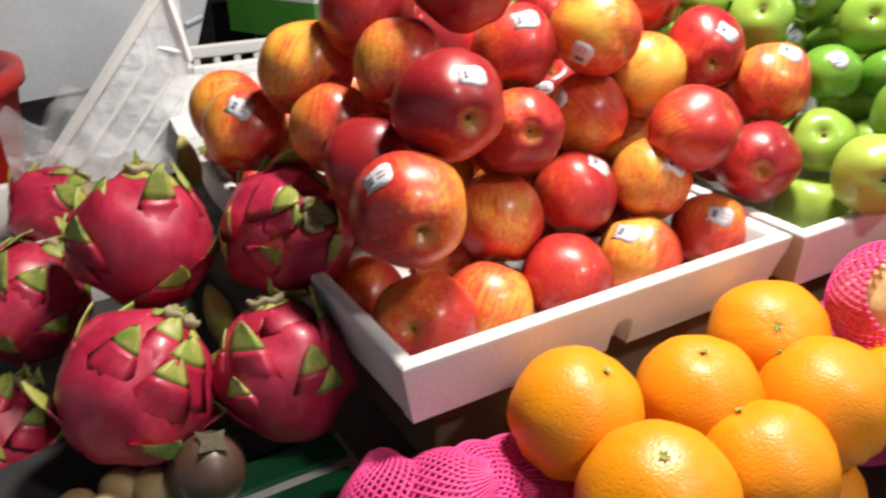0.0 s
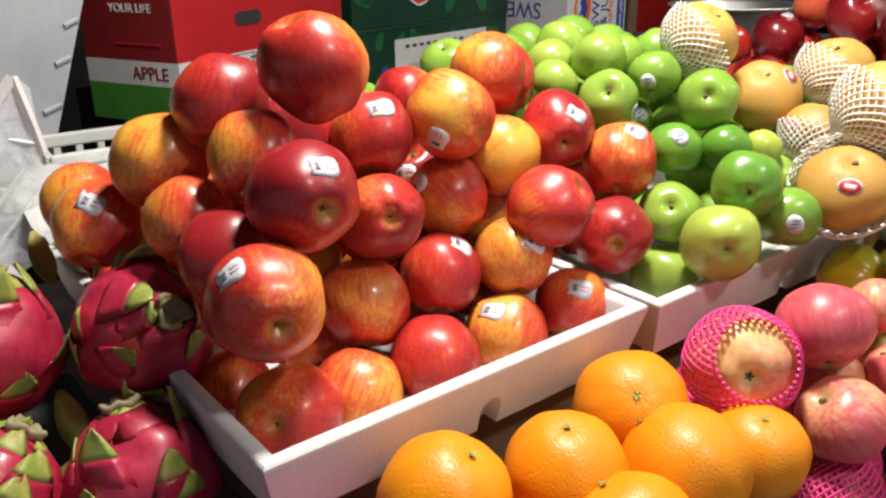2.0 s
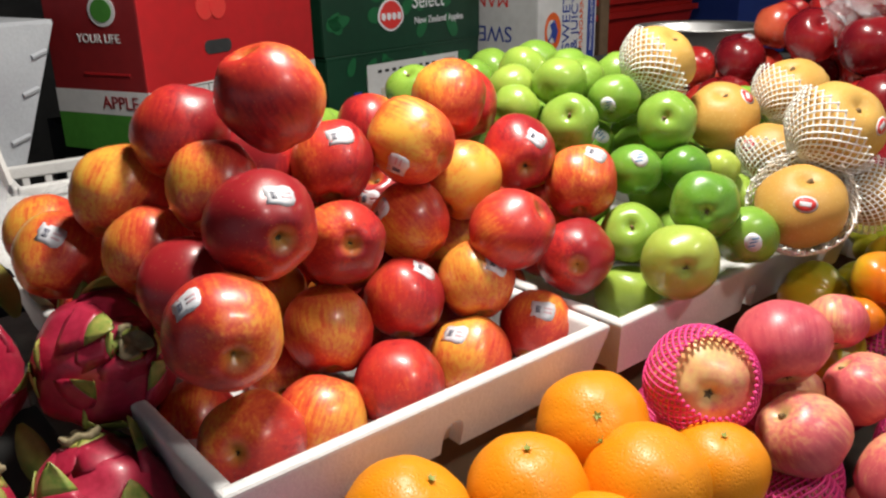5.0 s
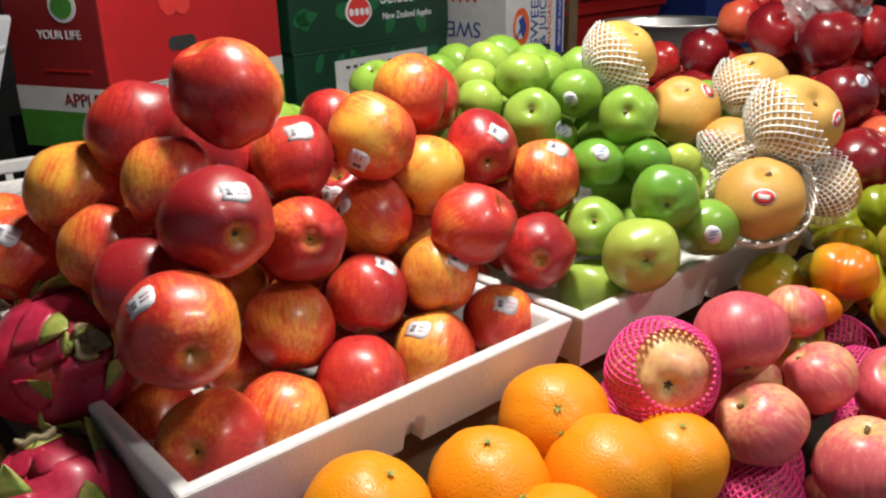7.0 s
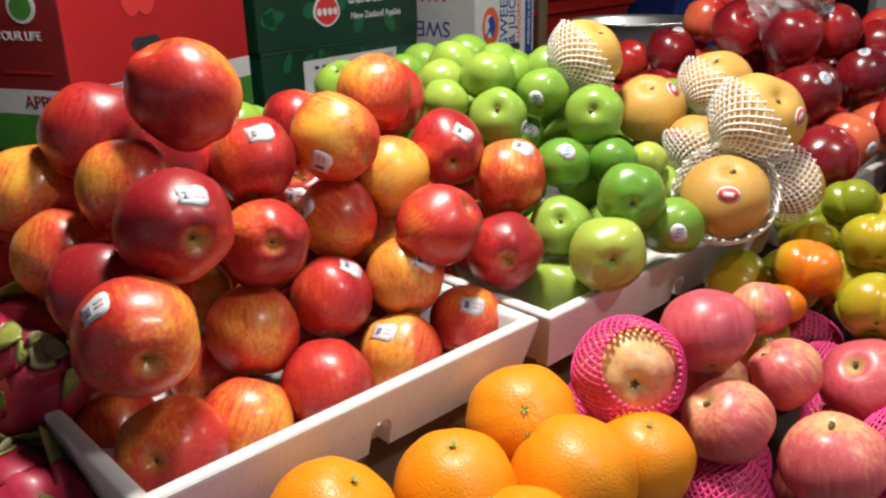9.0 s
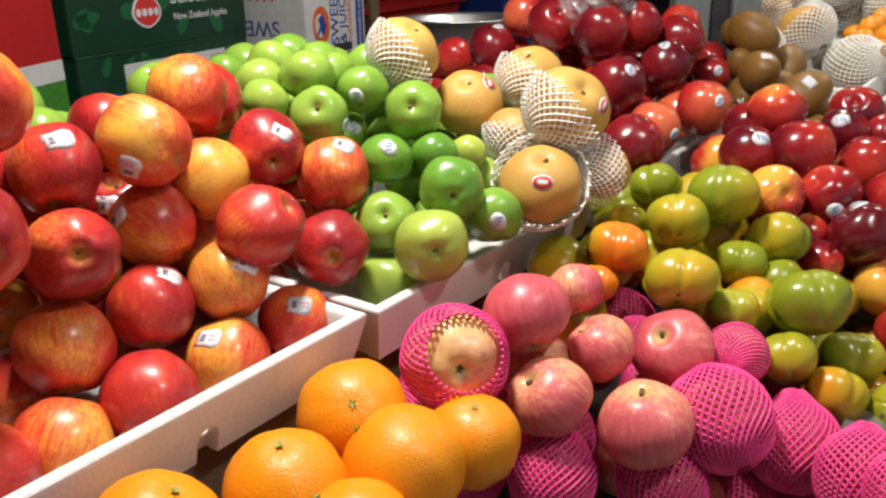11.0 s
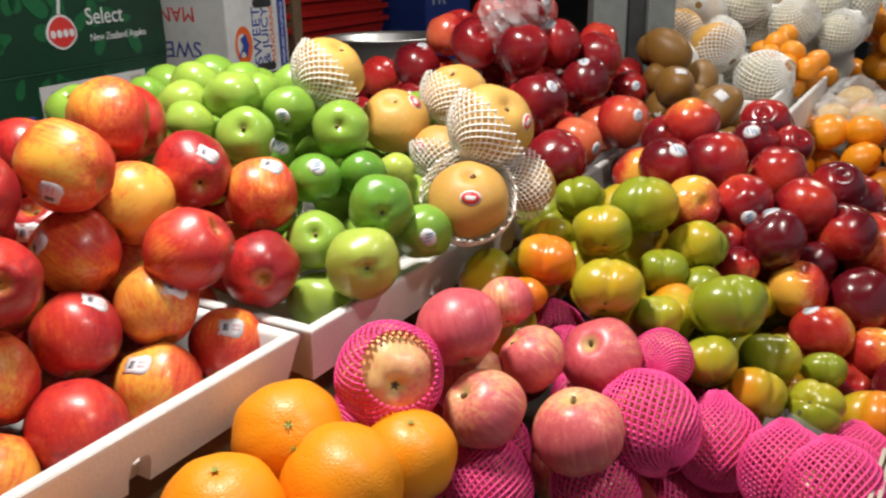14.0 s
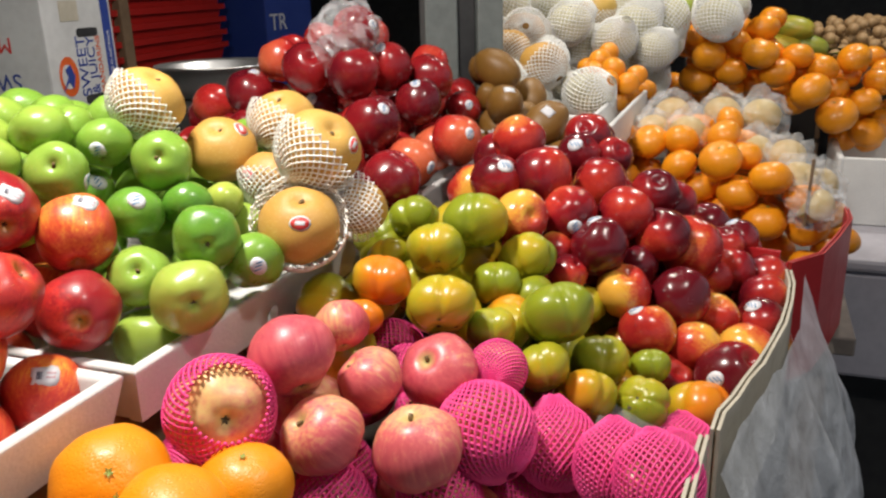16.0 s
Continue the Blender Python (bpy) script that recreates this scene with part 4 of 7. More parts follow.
# a white slatted crate tipped on its corner
tipped = tagged(empty("plastic_rack", pose(0.0, 1.02, 0.966, 4)), "white ribbed plastic rack leaning beside the tray", "rack")
corners = [(0.035, 0.0), (0.208, 0.199), (0.222, 0.220), (0.236, 0.206), (0.238, 0.13), (0.205, 0.0)]
part("sheet", loft([[(px, q, pz) for px, pz in corners] for q in (0.0, 0.007)], True, True), PLASTIC_WHITE, tipped, "milky ribbed plastic sheet")
for (x0, z0), (x1, z1), w in (((0.035, 0.0), (0.22, 0.219), 0.0065), ((0.22, 0.219), (0.238, 0.13), 0.006), ((0.08, 0.004), (0.20, 0.146), 0.0028), ((0.12, 0.004), (0.215, 0.115), 0.0028), ((0.155, 0.004), (0.225, 0.085), 0.0028), ((0.205, 0.15), (0.235, 0.14), 0.003)):
    part("rib", tube([(x0, 0.002, z0), ((x0 + x1) / 2, -0.001, (z0 + z1) / 2), (x1, 0.002, z1)], w, 5), FOAM, tipped)


def sheet(x0, x1, y0, y1, z, lift, seed, label, material, n=26, name="plastic_sheet"):
    """A crumpled plastic film lying over what is under it."""
    rows = []
    for i in range(n + 1):
        row = []
        for j in range(n + 1):
            x, y = x0 + (x1 - x0) * i / n, y0 + (y1 - y0) * j / n
            q = Vector((x * 14, y * 14, seed))
            row.append((x, y, z + lift * (noise.noise(q) + 0.5 * noise.noise(q * 2.3) + 0.6)))
        rows.append(row)
    ob = tagged(part(name, loft(rows, loop=False), material, None, "", True), label, "plastic film")
    return ob


sheet(0.20, 0.50, 0.86, 1.185, 1.022, 0.035, 3.0, "crumpled clear plastic film over the tray's back", PLASTIC)
sheet(0.02, 0.22, 0.94, 1.18, 0.97, 0.07, 8.0, "crumpled clear plastic film", PLASTIC)
sheet(0.205, 0.56, 0.905, 1.185, 1.012, 0.02, 5.0, "white paper spread behind the tray", FOAM, 14, "paper_sheet")
paper = tagged(part("paper_liner", block(0.225, 0.72, 0.974, 0.56, 0.876, 0.98, 0.002), FOAM), "white paper liner in the foam tray", "paper")

# the dragon fruits' tray, banana leaf and red basket
foam_tray(-0.34, 0.185, 0.86, 1.08, 0.885, 0.965, 0.016, "white foam tray behind dragon fruits")
wooden_crate(-0.55, 0.19, 0.36, 0.405, 0.80, "dark board front under the tray")
leaf = tagged(part("banana_leaf", block(-0.12, 0.41, 0.889, 0.185, 0.47, 0.893, 0.001), LEAF_PRINT), "dark green banana leaf strip on the table", "leaf")
leaf2 = tagged(part("banana_leaf", block(-0.10, 0.482, 0.889, 0.19, 0.512, 0.894, 0.001), LEAF_PRINT), "dark green banana leaf strip on the table", "leaf")
cloth = tagged(part("white_board", block(-0.2, 0.405, 0.8855, 0.196, 0.516, 0.888, 0.0005), FOAM), "white foam board under banana leaves", "board")
rb = tagged(empty("red_basket", pose(-0.115, 1.20, 0.86)), "round red plastic basket with a thick rim", "basket")
prof = [(0.13, 0.0), (0.16, 0.1), (0.175, 0.2), (0.185, 0.205), (0.185, 0.225), (0.172, 0.228), (0.16, 0.2), (0.145, 0.1), (0.12, 0.01)]
part("shell", loft([[(a * math.cos(u), a * math.sin(u), b) for u in (2 * math.pi * k / 40 for k in range(40))] for a, b in prof], True, True), BASKET_RED, rb, "", True)
wooden_crate(-0.32, 0.06, 1.09, 1.245, 0.86, "dark crate under a red basket")


# the front of the stall: cardboard walls, film and red carton
def board_wall(points, z0, z1, thick, material, label, edge):
    """A bent wall of double cardboard with its corrugated edge on show."""
    t = tagged(empty("cardboard_wall", pose(*points[0], z0)), label, "cardboard")
    o = Vector((*points[0], 0))
    pts = [Vector((*p, 0)) - o for p in points]
    left, right = [], []
    for i, p in enumerate(pts):
        d = (pts[min(i + 1, len(pts) - 1)] - pts[max(i - 1, 0)]).normalized()
        n = Vector((-d.y, d.x, 0))
        left.append(p + n * thick / 2)
        right.append(p - n * thick / 2)
    hz = z1 - z0
    for off_a, off_b in ((0.0, 0.36), (0.64, 1.0)):
        rings = []
        for i, (a, b) in enumerate(zip(left, right)):
            zz = hz + 0.004 * noise.noise(Vector((i * 0.9, off_a * 3, 2.0)))
            p, q = a.lerp(b, off_a), a.lerp(b, off_b)
            rings.append([p, q, q + Vector((0, 0, zz)), p + Vector((0, 0, zz))])
        part("board", loft(rings, True, True), material, t)
    rings = []
    steps = 60
    for i in range(steps + 1):
        s = i / steps * (len(pts) - 1)
        k = min(int(s), len(pts) - 2)
        p = pts[k].lerp(pts[k + 1], s - k)
        d = (pts[k + 1] - pts[k]).normalized()
        n = Vector((-d.y, d.x, 0)) * thick * 0.16 * (1 if i % 2 else -1)
        rings.append([p + n + Vector((0, 0, 0.0)), p + n + Vector((0, 0, hz - 0.003)), p + n * 0.6 + Vector((0, 0, hz - 0.003)), p + n * 0.6])
    part("corrugation", loft(rings, True, True), edge, t)
    return t


board_wall([(0.60, -0.070), (0.665, -0.074), (0.73, -0.078), (0.772, -0.081)], 0.775, 0.935, 0.009, CARD_GREY, "grey torn cardboard edge in front of pink apples", CARD)
board_wall([(0.782, -0.090), (0.82, -0.094), (0.856, -0.106), (0.90, -0.116), (0.944, -0.130), (1.00, -0.142), (1.065, -0.155), (1.14, -0.164), (1.212, -0.169), (1.265, -0.166)], 0.775, 0.935, 0.009, CARD_GREY, "grey bent cardboard wall in front of nectarines", CARD)
red_wall = board_wall([(1.30, -0.168), (1.36, -0.215), (1.46, -0.245), (1.57, -0.272), (1.64, -0.272)], 0.74, 0.935, 0.008, CARD_RED, "red printed carton wall holding mandarins", CARD)
board_wall([(1.30, -0.155), (1.33, -0.04), (1.36, 0.08)], 0.775, 0.95, 0.008, CARD_RED, "red carton side between fruit heaps", CARD)
ring_y = [(0.02 * math.cos(a), 0.026 * math.sin(a)) for a in (2 * math.pi * k / 16 for k in range(16))]
plate(ring_y, pose(0.205, -0.0865, 0.09, 90, 0, -15), PRINT_ORANGE, red_wall, "printed_emblem")
plate([(x * 0.5, y * 0.5) for x, y in ring_y], pose(0.245, -0.097, 0.15, 90, 0, -15), PRINT_BLUE, red_wall, "printed_emblem")


def hanging_bag(points, top, drop, label):
    """A milky plastic bag hanging over a box's edge in folds."""
    rows = []
    for j in range(15):
        s = j / 14
        row = []
        for i in range(41):
            u = i / 40 * (len(points) - 1)
            k = min(int(u), len(points) - 2)
            p = Vector((*points[k], 0)).lerp(Vector((*points[k + 1], 0)), u - k)
            fold = 0.010 * s ** 0.6 * math.sin(i * 0.7 + 2.0 * s) + 0.03 * min(1.0, 3 * s) * noise.noise(Vector((i * 0.25, s * 3, 5)))
            flare = 0.085 * math.sin(min(1.0, s * 1.6) * 1.571) + 0.01 * s
            row.append((p.x + flare * 0.15, p.y - 0.012 - flare + fold, top - drop * s + 0.012 * noise.noise(Vector((i * 0.3, 0, 1)))))
        rows.append(row)
    bag = tagged(part("plastic_bag", loft(rows, loop=False), PLASTIC_WHITE, None, "", True), label, "plastic bag")
    return bag


hanging_bag([(0.72, -0.086), (0.80, -0.098), (0.944, -0.137), (1.065, -0.162), (1.27, -0.176)], 0.928, 0.5, "milky plastic bag hanging down the stall's front")
sheet(0.76, 0.90, -0.075, 0.03, 0.865, 0.02, 12.0, "crumpled clear plastic film in the box's corner", PLASTIC, 16)
table(1.52, 3.3, -0.30, 0.22, 0.735, "worn board table under mandarins and oranges")
LILAC = surface("grey_lilac_foam", (0.50, 0.48, 0.52), (0.38, 0.36, 0.40), 6, 0.6)
skirt = tagged(empty("foam_crate", pose(2.3, -0.58, 0.44)), "dusty lilac-grey foam crate beside the stall", "crate")
part("body", block(-0.3, -0.27, 0, 0.3, 0.275, 0.255, 0.01), LILAC, skirt)
part("lid", block(-0.31, -0.28, 0.258, 0.31, 0.28, 0.29, 0.01), LILAC, skirt)
foam_tray(2.27, 2.60, -0.62, -0.31, 0.731, 0.90, 0.016, "white foam box beside the heaped oranges")
legs = wooden_crate(2.05, 2.55, -0.8, -0.32, 0.44, "dark crate low on the ground")
table(2.11, 3.6, 0.23, 1.1, 0.885, "worn board table behind the post")
foam_tray(1.52, 2.10, 0.128, 0.187, 1.03, 1.09, 0.010, "small white foam tray of tiny mandarins")
wooden_crate(1.365, 1.695, 0.19, 0.36, 1.0, "dark crate under a kiwi tray")
wooden_crate(1.705, 2.095, 0.135, 0.23, 1.03, "dark crate under small trays")


def bagged(x, y, z, r, k):
    """A pale fruit knotted into thin clear film."""
    t = tagged(empty("bagged_pear", pose(x, y, z)), "pale pear in a knotted clear plastic bag", "pear", "bagged pears")
    rows, crumpled = [], []
    for i in range(13):
        u = math.pi * (0.02 + 0.96 * i / 12)
        rows.append([Vector((math.sin(u) * math.cos(a), math.sin(u) * math.sin(a), 0.92 * math.cos(u))) * r * 0.8 for a in (2 * math.pi * j / 20 for j in range(20))])
        crumpled.append([v * (1.34 + 0.62 * noise.noise(v * 70 + Vector((k, 0, 0)))) for v in rows[-1]])
    crumpled[0] = [v + Vector((0.1 * r, -0.1 * r, 0.12 * r)) for v in crumpled[0]]
    body = part("fruit", loft(rows, True, True), PEAR_PALE, t, "", True)
    body.color = (0.1, 0, 0, 1)
    part("film", loft(crumpled), BAG, t, "crumpled clear film")


PEAR_PALE = skin("pale_pear_skin", [(0.0, (0.60, 0.44, 0.15)), (0.5, (0.60, 0.32, 0.10)), (1.0, (0.52, 0.14, 0.06))], 0.2, 0.7, dots=0.15, rough=0.45, coat=0.0)
for k, (x, y, z, r) in enumerate(((1.91, 0.06, 1.05, 0.05), (1.94, -0.04, 1.05, 0.05), (1.92, -0.12, 1.05, 0.05), (1.78, -0.11, 1.0, 0.048), (1.82, 0.09, 1.03, 0.045),
                                  (1.80, 0.02, 1.03, 0.048), (1.69, -0.19, 0.97, 0.045), (1.75, -0.17, 1.0, 0.045), (1.66, -0.22, 0.93, 0.045), (1.74, -0.23, 0.95, 0.045))):
    bagged(x, y, z, r, k)
peg = tagged(part("skewer", tube([(1.62, -0.205, 0.90), (1.635, -0.21, 1.02)], 0.003, 6), WOOD), "thin wooden skewer standing in the fruit", "skewer")

LONGAN_SHELL = surface("longan_shell", (0.50, 0.33, 0.16), (0.34, 0.2, 0.09), 60, 0.6)
# longans in a wide basket, far along the stall
far_basket = tagged(empty("longan_basket", pose(3.35, -0.42, 0.95)), "wide woven basket of small brown longans", "basket")
prof = [(0.30, -0.1), (0.42, 0.05), (0.44, 0.06), (0.44, 0.075), (0.40, 0.07), (0.28, 0.0)]
part("rim", loft([[(a * math.cos(u), a * math.sin(u), b) for u in (2 * math.pi * k / 40 for k in range(40))] for a, b in prof], True, True), WOOD, far_basket, "", True)
wooden_crate(2.95, 3.75, -0.8, -0.05, 0.85, "dark crate under a basket")
bm = bmesh.new()
for k in range(170):
    a, q = random.uniform(0, 6.28), 0.38 * random.random() ** 0.5
    bmesh.ops.create_icosphere(bm, subdivisions=2, radius=random.uniform(0.016, 0.019), matrix=Matrix.Translation((q * math.cos(a), q * math.sin(a), 0.06 + 0.14 * (1 - (q / 0.4) ** 2) * random.uniform(0.7, 1.0))))
lg = part("longan_heap", bm, LONGAN_SHELL, far_basket, "", True)
lg["kind"] = "stuff"
ball = bmesh.new()
bmesh.ops.create_icosphere(ball, subdivisions=2, radius=0.0195)
LONGAN = mesh_of("longan", ball, LONGAN_SHELL)
for k in range(110):
    a, q = random.uniform(1.6, 5.6), 0.37 * random.random() ** 0.5
    fruit = share("longan", LONGAN, far_basket)
    fruit.matrix_basis = pose(q * math.cos(a), q * math.sin(a), 0.085 + 0.145 * (1 - (q / 0.4) ** 2) * random.uniform(0.9, 1.0))
for k in range(9):
    a, q = 1.9 + 0.4 * k, random.uniform(0.3, 0.4)
    leaf = part("leaf", loft([[(f * 0.028 * math.sin(math.pi * min(0.97, x + 0.03)), x * 0.13, 0.03 * x * (1.1 - x) + 0.006 * abs(f)) for f in (-1, 0, 1)] for x in (0.0, 0.2, 0.4, 0.6, 0.8, 1.0)], loop=False), LEAF, far_basket, "dark green longan leaf", True)
    leaf.matrix_basis = pose(q * math.cos(a), q * math.sin(a), 0.14, random.uniform(-20, 20), random.uniform(-20, 20), random.uniform(0, 360))

# a crate of papayas and dark grapes behind the oranges
wooden_crate(2.78, 2.95, -0.30, 0.12, 1.09, "dark crate under papayas and grapes")
PAPAYA = skin("papaya_skin", [(0.0, (0.12, 0.20, 0.03)), (0.5, (0.36, 0.34, 0.03)), (1.0, (0.62, 0.36, 0.03))], 0.3, 1.1, rough=0.4, coat=0.05, mottled=0.3)


def papaya_shape(v):
    p = apple_shape(v, 5, 1.9, 0.0, 0.02, 0.0)
    return Vector((p.x * (0.86 - 0.2 * v.z), p.y * (0.86 - 0.2 * v.z), p.z))


PAPAYAS = bodies("papaya", papaya_shape, PAPAYA, 2, 0.05, 16, 22)
for x, y, z, ax, tone in ((2.86, -0.16, 1.125, (0.2, 1, 0.1), 0.6), (2.87, -0.235, 1.125, (0.1, 1, 0.25), 0.35), (2.86, -0.19, 1.18, (0.3, 1, 0.2), 0.45)):
    set_down(PAPAYAS, "papaya", (x, y, z), 0.075, ax, tone, "green and yellow papaya in a far heap", "papaya", "papayas")
GRAPE = surface("dark_grape_skin", (0.02, 0.012, 0.03), (0.05, 0.02, 0.06), 60, 0.35)
berry = bmesh.new()
bmesh.ops.create_icosphere(berry, subdivisions=2, radius=0.011)
BERRY = mesh_of("grape", berry, GRAPE)
bunch = tagged(empty("grape_bunch", pose(2.86, -0.04, 1.09)), "bunch of dark purple grapes", "grapes")
for k in range(90):
    a, u, q = random.uniform(0, 6.28), random.random(), random.uniform(0.75, 1.0)
    g = share("grape", BERRY, bunch)
    g.matrix_basis = pose(0.06 * q * math.cos(a) * (1 - u * u) ** 0.5, 0.10 * q * math.sin(a) * (1 - u * u) ** 0.5, 0.012 + 0.085 * u * q)
for x, y, z, ax in ((2.44, 0.105, 1.243, (0.3, 0.5, 1)), (2.47, 0.17, 1.262, (-0.2, 0.3, 1))):
    ob = set_down(GREENS, "green_pear", (x, y, z), 0.085, ax, 0.05, "yellow-green pear lying on netted pears", "pear", "")
    on_pole("stem", STALK_SHORT, ob, 0.33)


def crumpled_net(x, y, z, r, k):
    """An empty pink foam sleeve, squashed."""
    ob = new("foam_net", PINK_FULL)
    ob.matrix_world = pose(x, y, z, random.uniform(40, 110), random.uniform(-40, 40), random.uniform(0, 360)) @ Matrix.Diagonal((r, r * 0.75, r, 1))
    tagged(ob, "empty crumpled pink foam net sleeve", "foam net", "empty foam nets")


block_low = tagged(part("foam_block", block(0.10, 0.292, 0.7755, 0.335, 0.386, 0.893, 0.006), FOAM), "white foam block under pink nets", "foam block")
for k, (x, y, z, r) in enumerate(((0.172, 0.372, 0.925, 0.075), (0.20, 0.36, 0.93, 0.08), (0.24, 0.355, 0.925, 0.075), (0.27, 0.36, 0.922, 0.07), (0.215, 0.335, 0.915, 0.08), (0.265, 0.33, 0.91, 0.07), (0.18, 0.335, 0.91, 0.07), (0.615, 0.35, 0.93, 0.07), (0.60, 0.345, 0.88, 0.07), (0.655, 0.345, 0.89, 0.07))):
    crumpled_net(x, y, z, r, k)

LANGSAT = skin("langsat_skin", [(0.0, (0.55, 0.40, 0.18)), (1.0, (0.36, 0.22, 0.09))], 0.1, 0.6, rough=0.55, coat=0.0)
TAN = bodies("langsat", orange_shape, LANGSAT, 2, 0.06, 10, 16)
for x, y in ((0.028, 0.520), (0.048, 0.508), (-0.004, 0.512), (0.012, 0.498)):
    set_down(TAN, "langsat", (x, y, 0.905), 0.032, (0.2, 0.1, 1), random.random(), "small tan langsat fruit on the dark sheet", "langsat", "langsats")


# ---- the fruit ----

# jazz
jazz((0.332, 0.532, 1.236), 0.0775, (-0.45, 0.13, 0.88), tone=0.46)
jazz((0.288, 0.607, 1.204), 0.0716, (0.51, 0.45, 0.73), tone=0.60, pale=(-0.60, -0.18, -0.78))
jazz((0.246, 0.644, 1.156), 0.0740, (0.60, 0.38, 0.70), tone=0.48, pale=(-0.85, -0.47, 0.22))
jazz((0.283, 0.547, 1.173), 0.0666, (0.48, 0.58, 0.66), tone=0.50, pale=(-0.90, -0.19, -0.39))
jazz((0.217, 0.794, 1.091), 0.0699, (0.38, 0.65, 0.66), tone=0.55)
jazz((0.201, 0.688, 1.101), 0.0711, (0.52, 0.58, 0.62), tone=0.44, sticker=(-0.23, -0.62, 0.75), pale=(-0.88, -0.39, -0.29))
jazz((0.243, 0.586, 1.121), 0.0675, (0.50, 0.56, 0.66), tone=0.62, pale=(-0.94, -0.29, 0.17))
jazz((0.244, 0.526, 1.108), 0.0670, (0.49, 0.59, 0.65), tone=0.68)
jazz((0.286, 0.478, 1.159), 0.0746, (0.10, 0.99, 0.03), tone=0.92, sticker=(0.08, -0.65, 0.76), pale=(0.33, -0.71, -0.62))
jazz((0.237, 0.452, 1.101), 0.0767, (0.24, 0.97, 0.08), tone=0.44, sticker=(-0.63, -0.10, 0.77), pale=(0.36, -0.93, 0.01))
jazz((0.260, 0.795, 0.991), 0.0769, (-0.42, -0.10, 0.90), tone=0.40)
jazz((0.401, 0.565, 1.168), 0.0684, (0.43, 0.60, 0.67), tone=0.70, sticker=(-0.11, -0.58, 0.80), pale=(-0.73, -0.38, -0.56))
jazz((0.477, 0.550, 1.178), 0.0735, (-0.27, 0.91, 0.30), tone=0.46, sticker=(-0.82, -0.47, -0.33), pale=(-0.75, -0.27, 0.60))
jazz((0.561, 0.598, 1.199), 0.0723, (0.45, 0.50, 0.74), tone=0.45, pale=(-0.90, -0.24, -0.36))
jazz((0.614, 0.637, 1.184), 0.0741, (0.19, 0.84, 0.51), tone=0.75)
jazz((0.611, 0.548, 1.145), 0.0721, (0.52, 0.83, 0.21), tone=0.74, sticker=(-0.12, -0.78, 0.61), pale=(-0.80, -0.31, -0.51))
jazz((0.542, 0.559, 1.129), 0.0742, (0.78, 0.23, 0.59), tone=0.36, pale=(-0.74, -0.62, -0.26))
jazz((0.659, 0.507, 1.113), 0.0710, (0.58, 0.51, 0.64), tone=0.60, sticker=(0.01, -0.46, 0.89), pale=(-0.57, -0.41, 0.71))
jazz((0.477, 0.554, 1.101), 0.0709, (-0.19, 0.74, 0.65), tone=0.52, sticker=(-0.89, 0.12, 0.45), pale=(-0.81, -0.51, -0.28))
jazz((0.531, 0.480, 1.098), 0.0707, (0.42, -0.66, 0.62), tone=0.80, pale=(-0.49, -0.24, 0.84))
jazz((0.608, 0.467, 1.057), 0.0701, (0.70, 0.70, -0.11), tone=0.95)
jazz((0.382, 0.526, 1.111), 0.0678, (0.33, 0.91, -0.24), tone=0.74, pale=(-0.49, -0.16, 0.86))
jazz((0.441, 0.522, 1.043), 0.0694, (0.44, 0.53, 0.72), tone=0.85, sticker=(0.30, -0.44, 0.84))
jazz((0.505, 0.497, 1.051), 0.0691, (0.33, 0.64, 0.69), tone=0.40, sticker=(0.03, -0.75, 0.66), pale=(-0.50, 0.05, 0.86))
jazz((0.364, 0.529, 1.035), 0.0719, (0.37, 0.58, 0.73), tone=0.52, pale=(-0.20, -0.62, 0.76))
jazz((0.547, 0.460, 1.003), 0.0662, (0.77, 0.38, 0.52), tone=0.62, sticker=(-0.30, -0.52, 0.80))
jazz((0.474, 0.472, 0.991), 0.0702, (0.68, 0.49, 0.54), tone=0.42, sticker=(-0.50, -0.03, 0.87), pale=(-0.91, -0.34, 0.24))
jazz((0.394, 0.473, 0.991), 0.0740, (0.47, 0.72, 0.51), tone=0.92)
jazz((0.323, 0.484, 0.981), 0.0716, (0.65, 0.40, 0.65), tone=0.42, pale=(0.18, -0.78, 0.60))
jazz((0.256, 0.469, 0.999), 0.0738, (0.67, 0.64, -0.38), tone=0.40, pale=(-0.73, -0.10, 0.67))
jazz((0.255, 0.568, 0.972), 0.0666, (0.46, 0.81, 0.36), tone=0.65)
jazz((0.362, 0.622, 1.043), 0.0592, (0.49, 0.80, 0.35), tone=0.10)
jazz((0.339, 0.570, 0.991), 0.0635, (0.45, 0.85, 0.28), tone=0.15)
jazz((0.558, 0.600, 1.053), 0.0689, (-0.54, -0.03, 0.84), tone=0.40)
jazz((0.513, 0.653, 1.094), 0.0706, (-0.45, -0.32, 0.83), tone=0.75, sticker=(-0.66, -0.46, 0.59))
jazz((0.354, 0.617, 1.166), 0.0748, (0.24, 0.39, 0.89), tone=0.70)

# granny
granny((0.559, 0.735, 1.156), 0.0527, (0.09, -0.22, 0.97), tone=0.60)
granny((0.779, 0.801, 1.178), 0.0501, (0.47, 0.48, 0.74), tone=0.60)
granny((0.757, 0.688, 1.200), 0.0562, (0.64, 0.45, 0.62), tone=0.30)
granny((0.705, 0.654, 1.188), 0.0561, (-0.12, 0.62, 0.78), tone=0.25)
granny((0.732, 0.606, 1.197), 0.0588, (0.53, 0.52, 0.67), tone=0.40)
granny((0.779, 0.616, 1.191), 0.0576, (-0.48, 0.09, 0.87), tone=0.45)
granny((0.687, 0.630, 1.171), 0.0515, (0.65, 0.36, 0.67), tone=0.30)
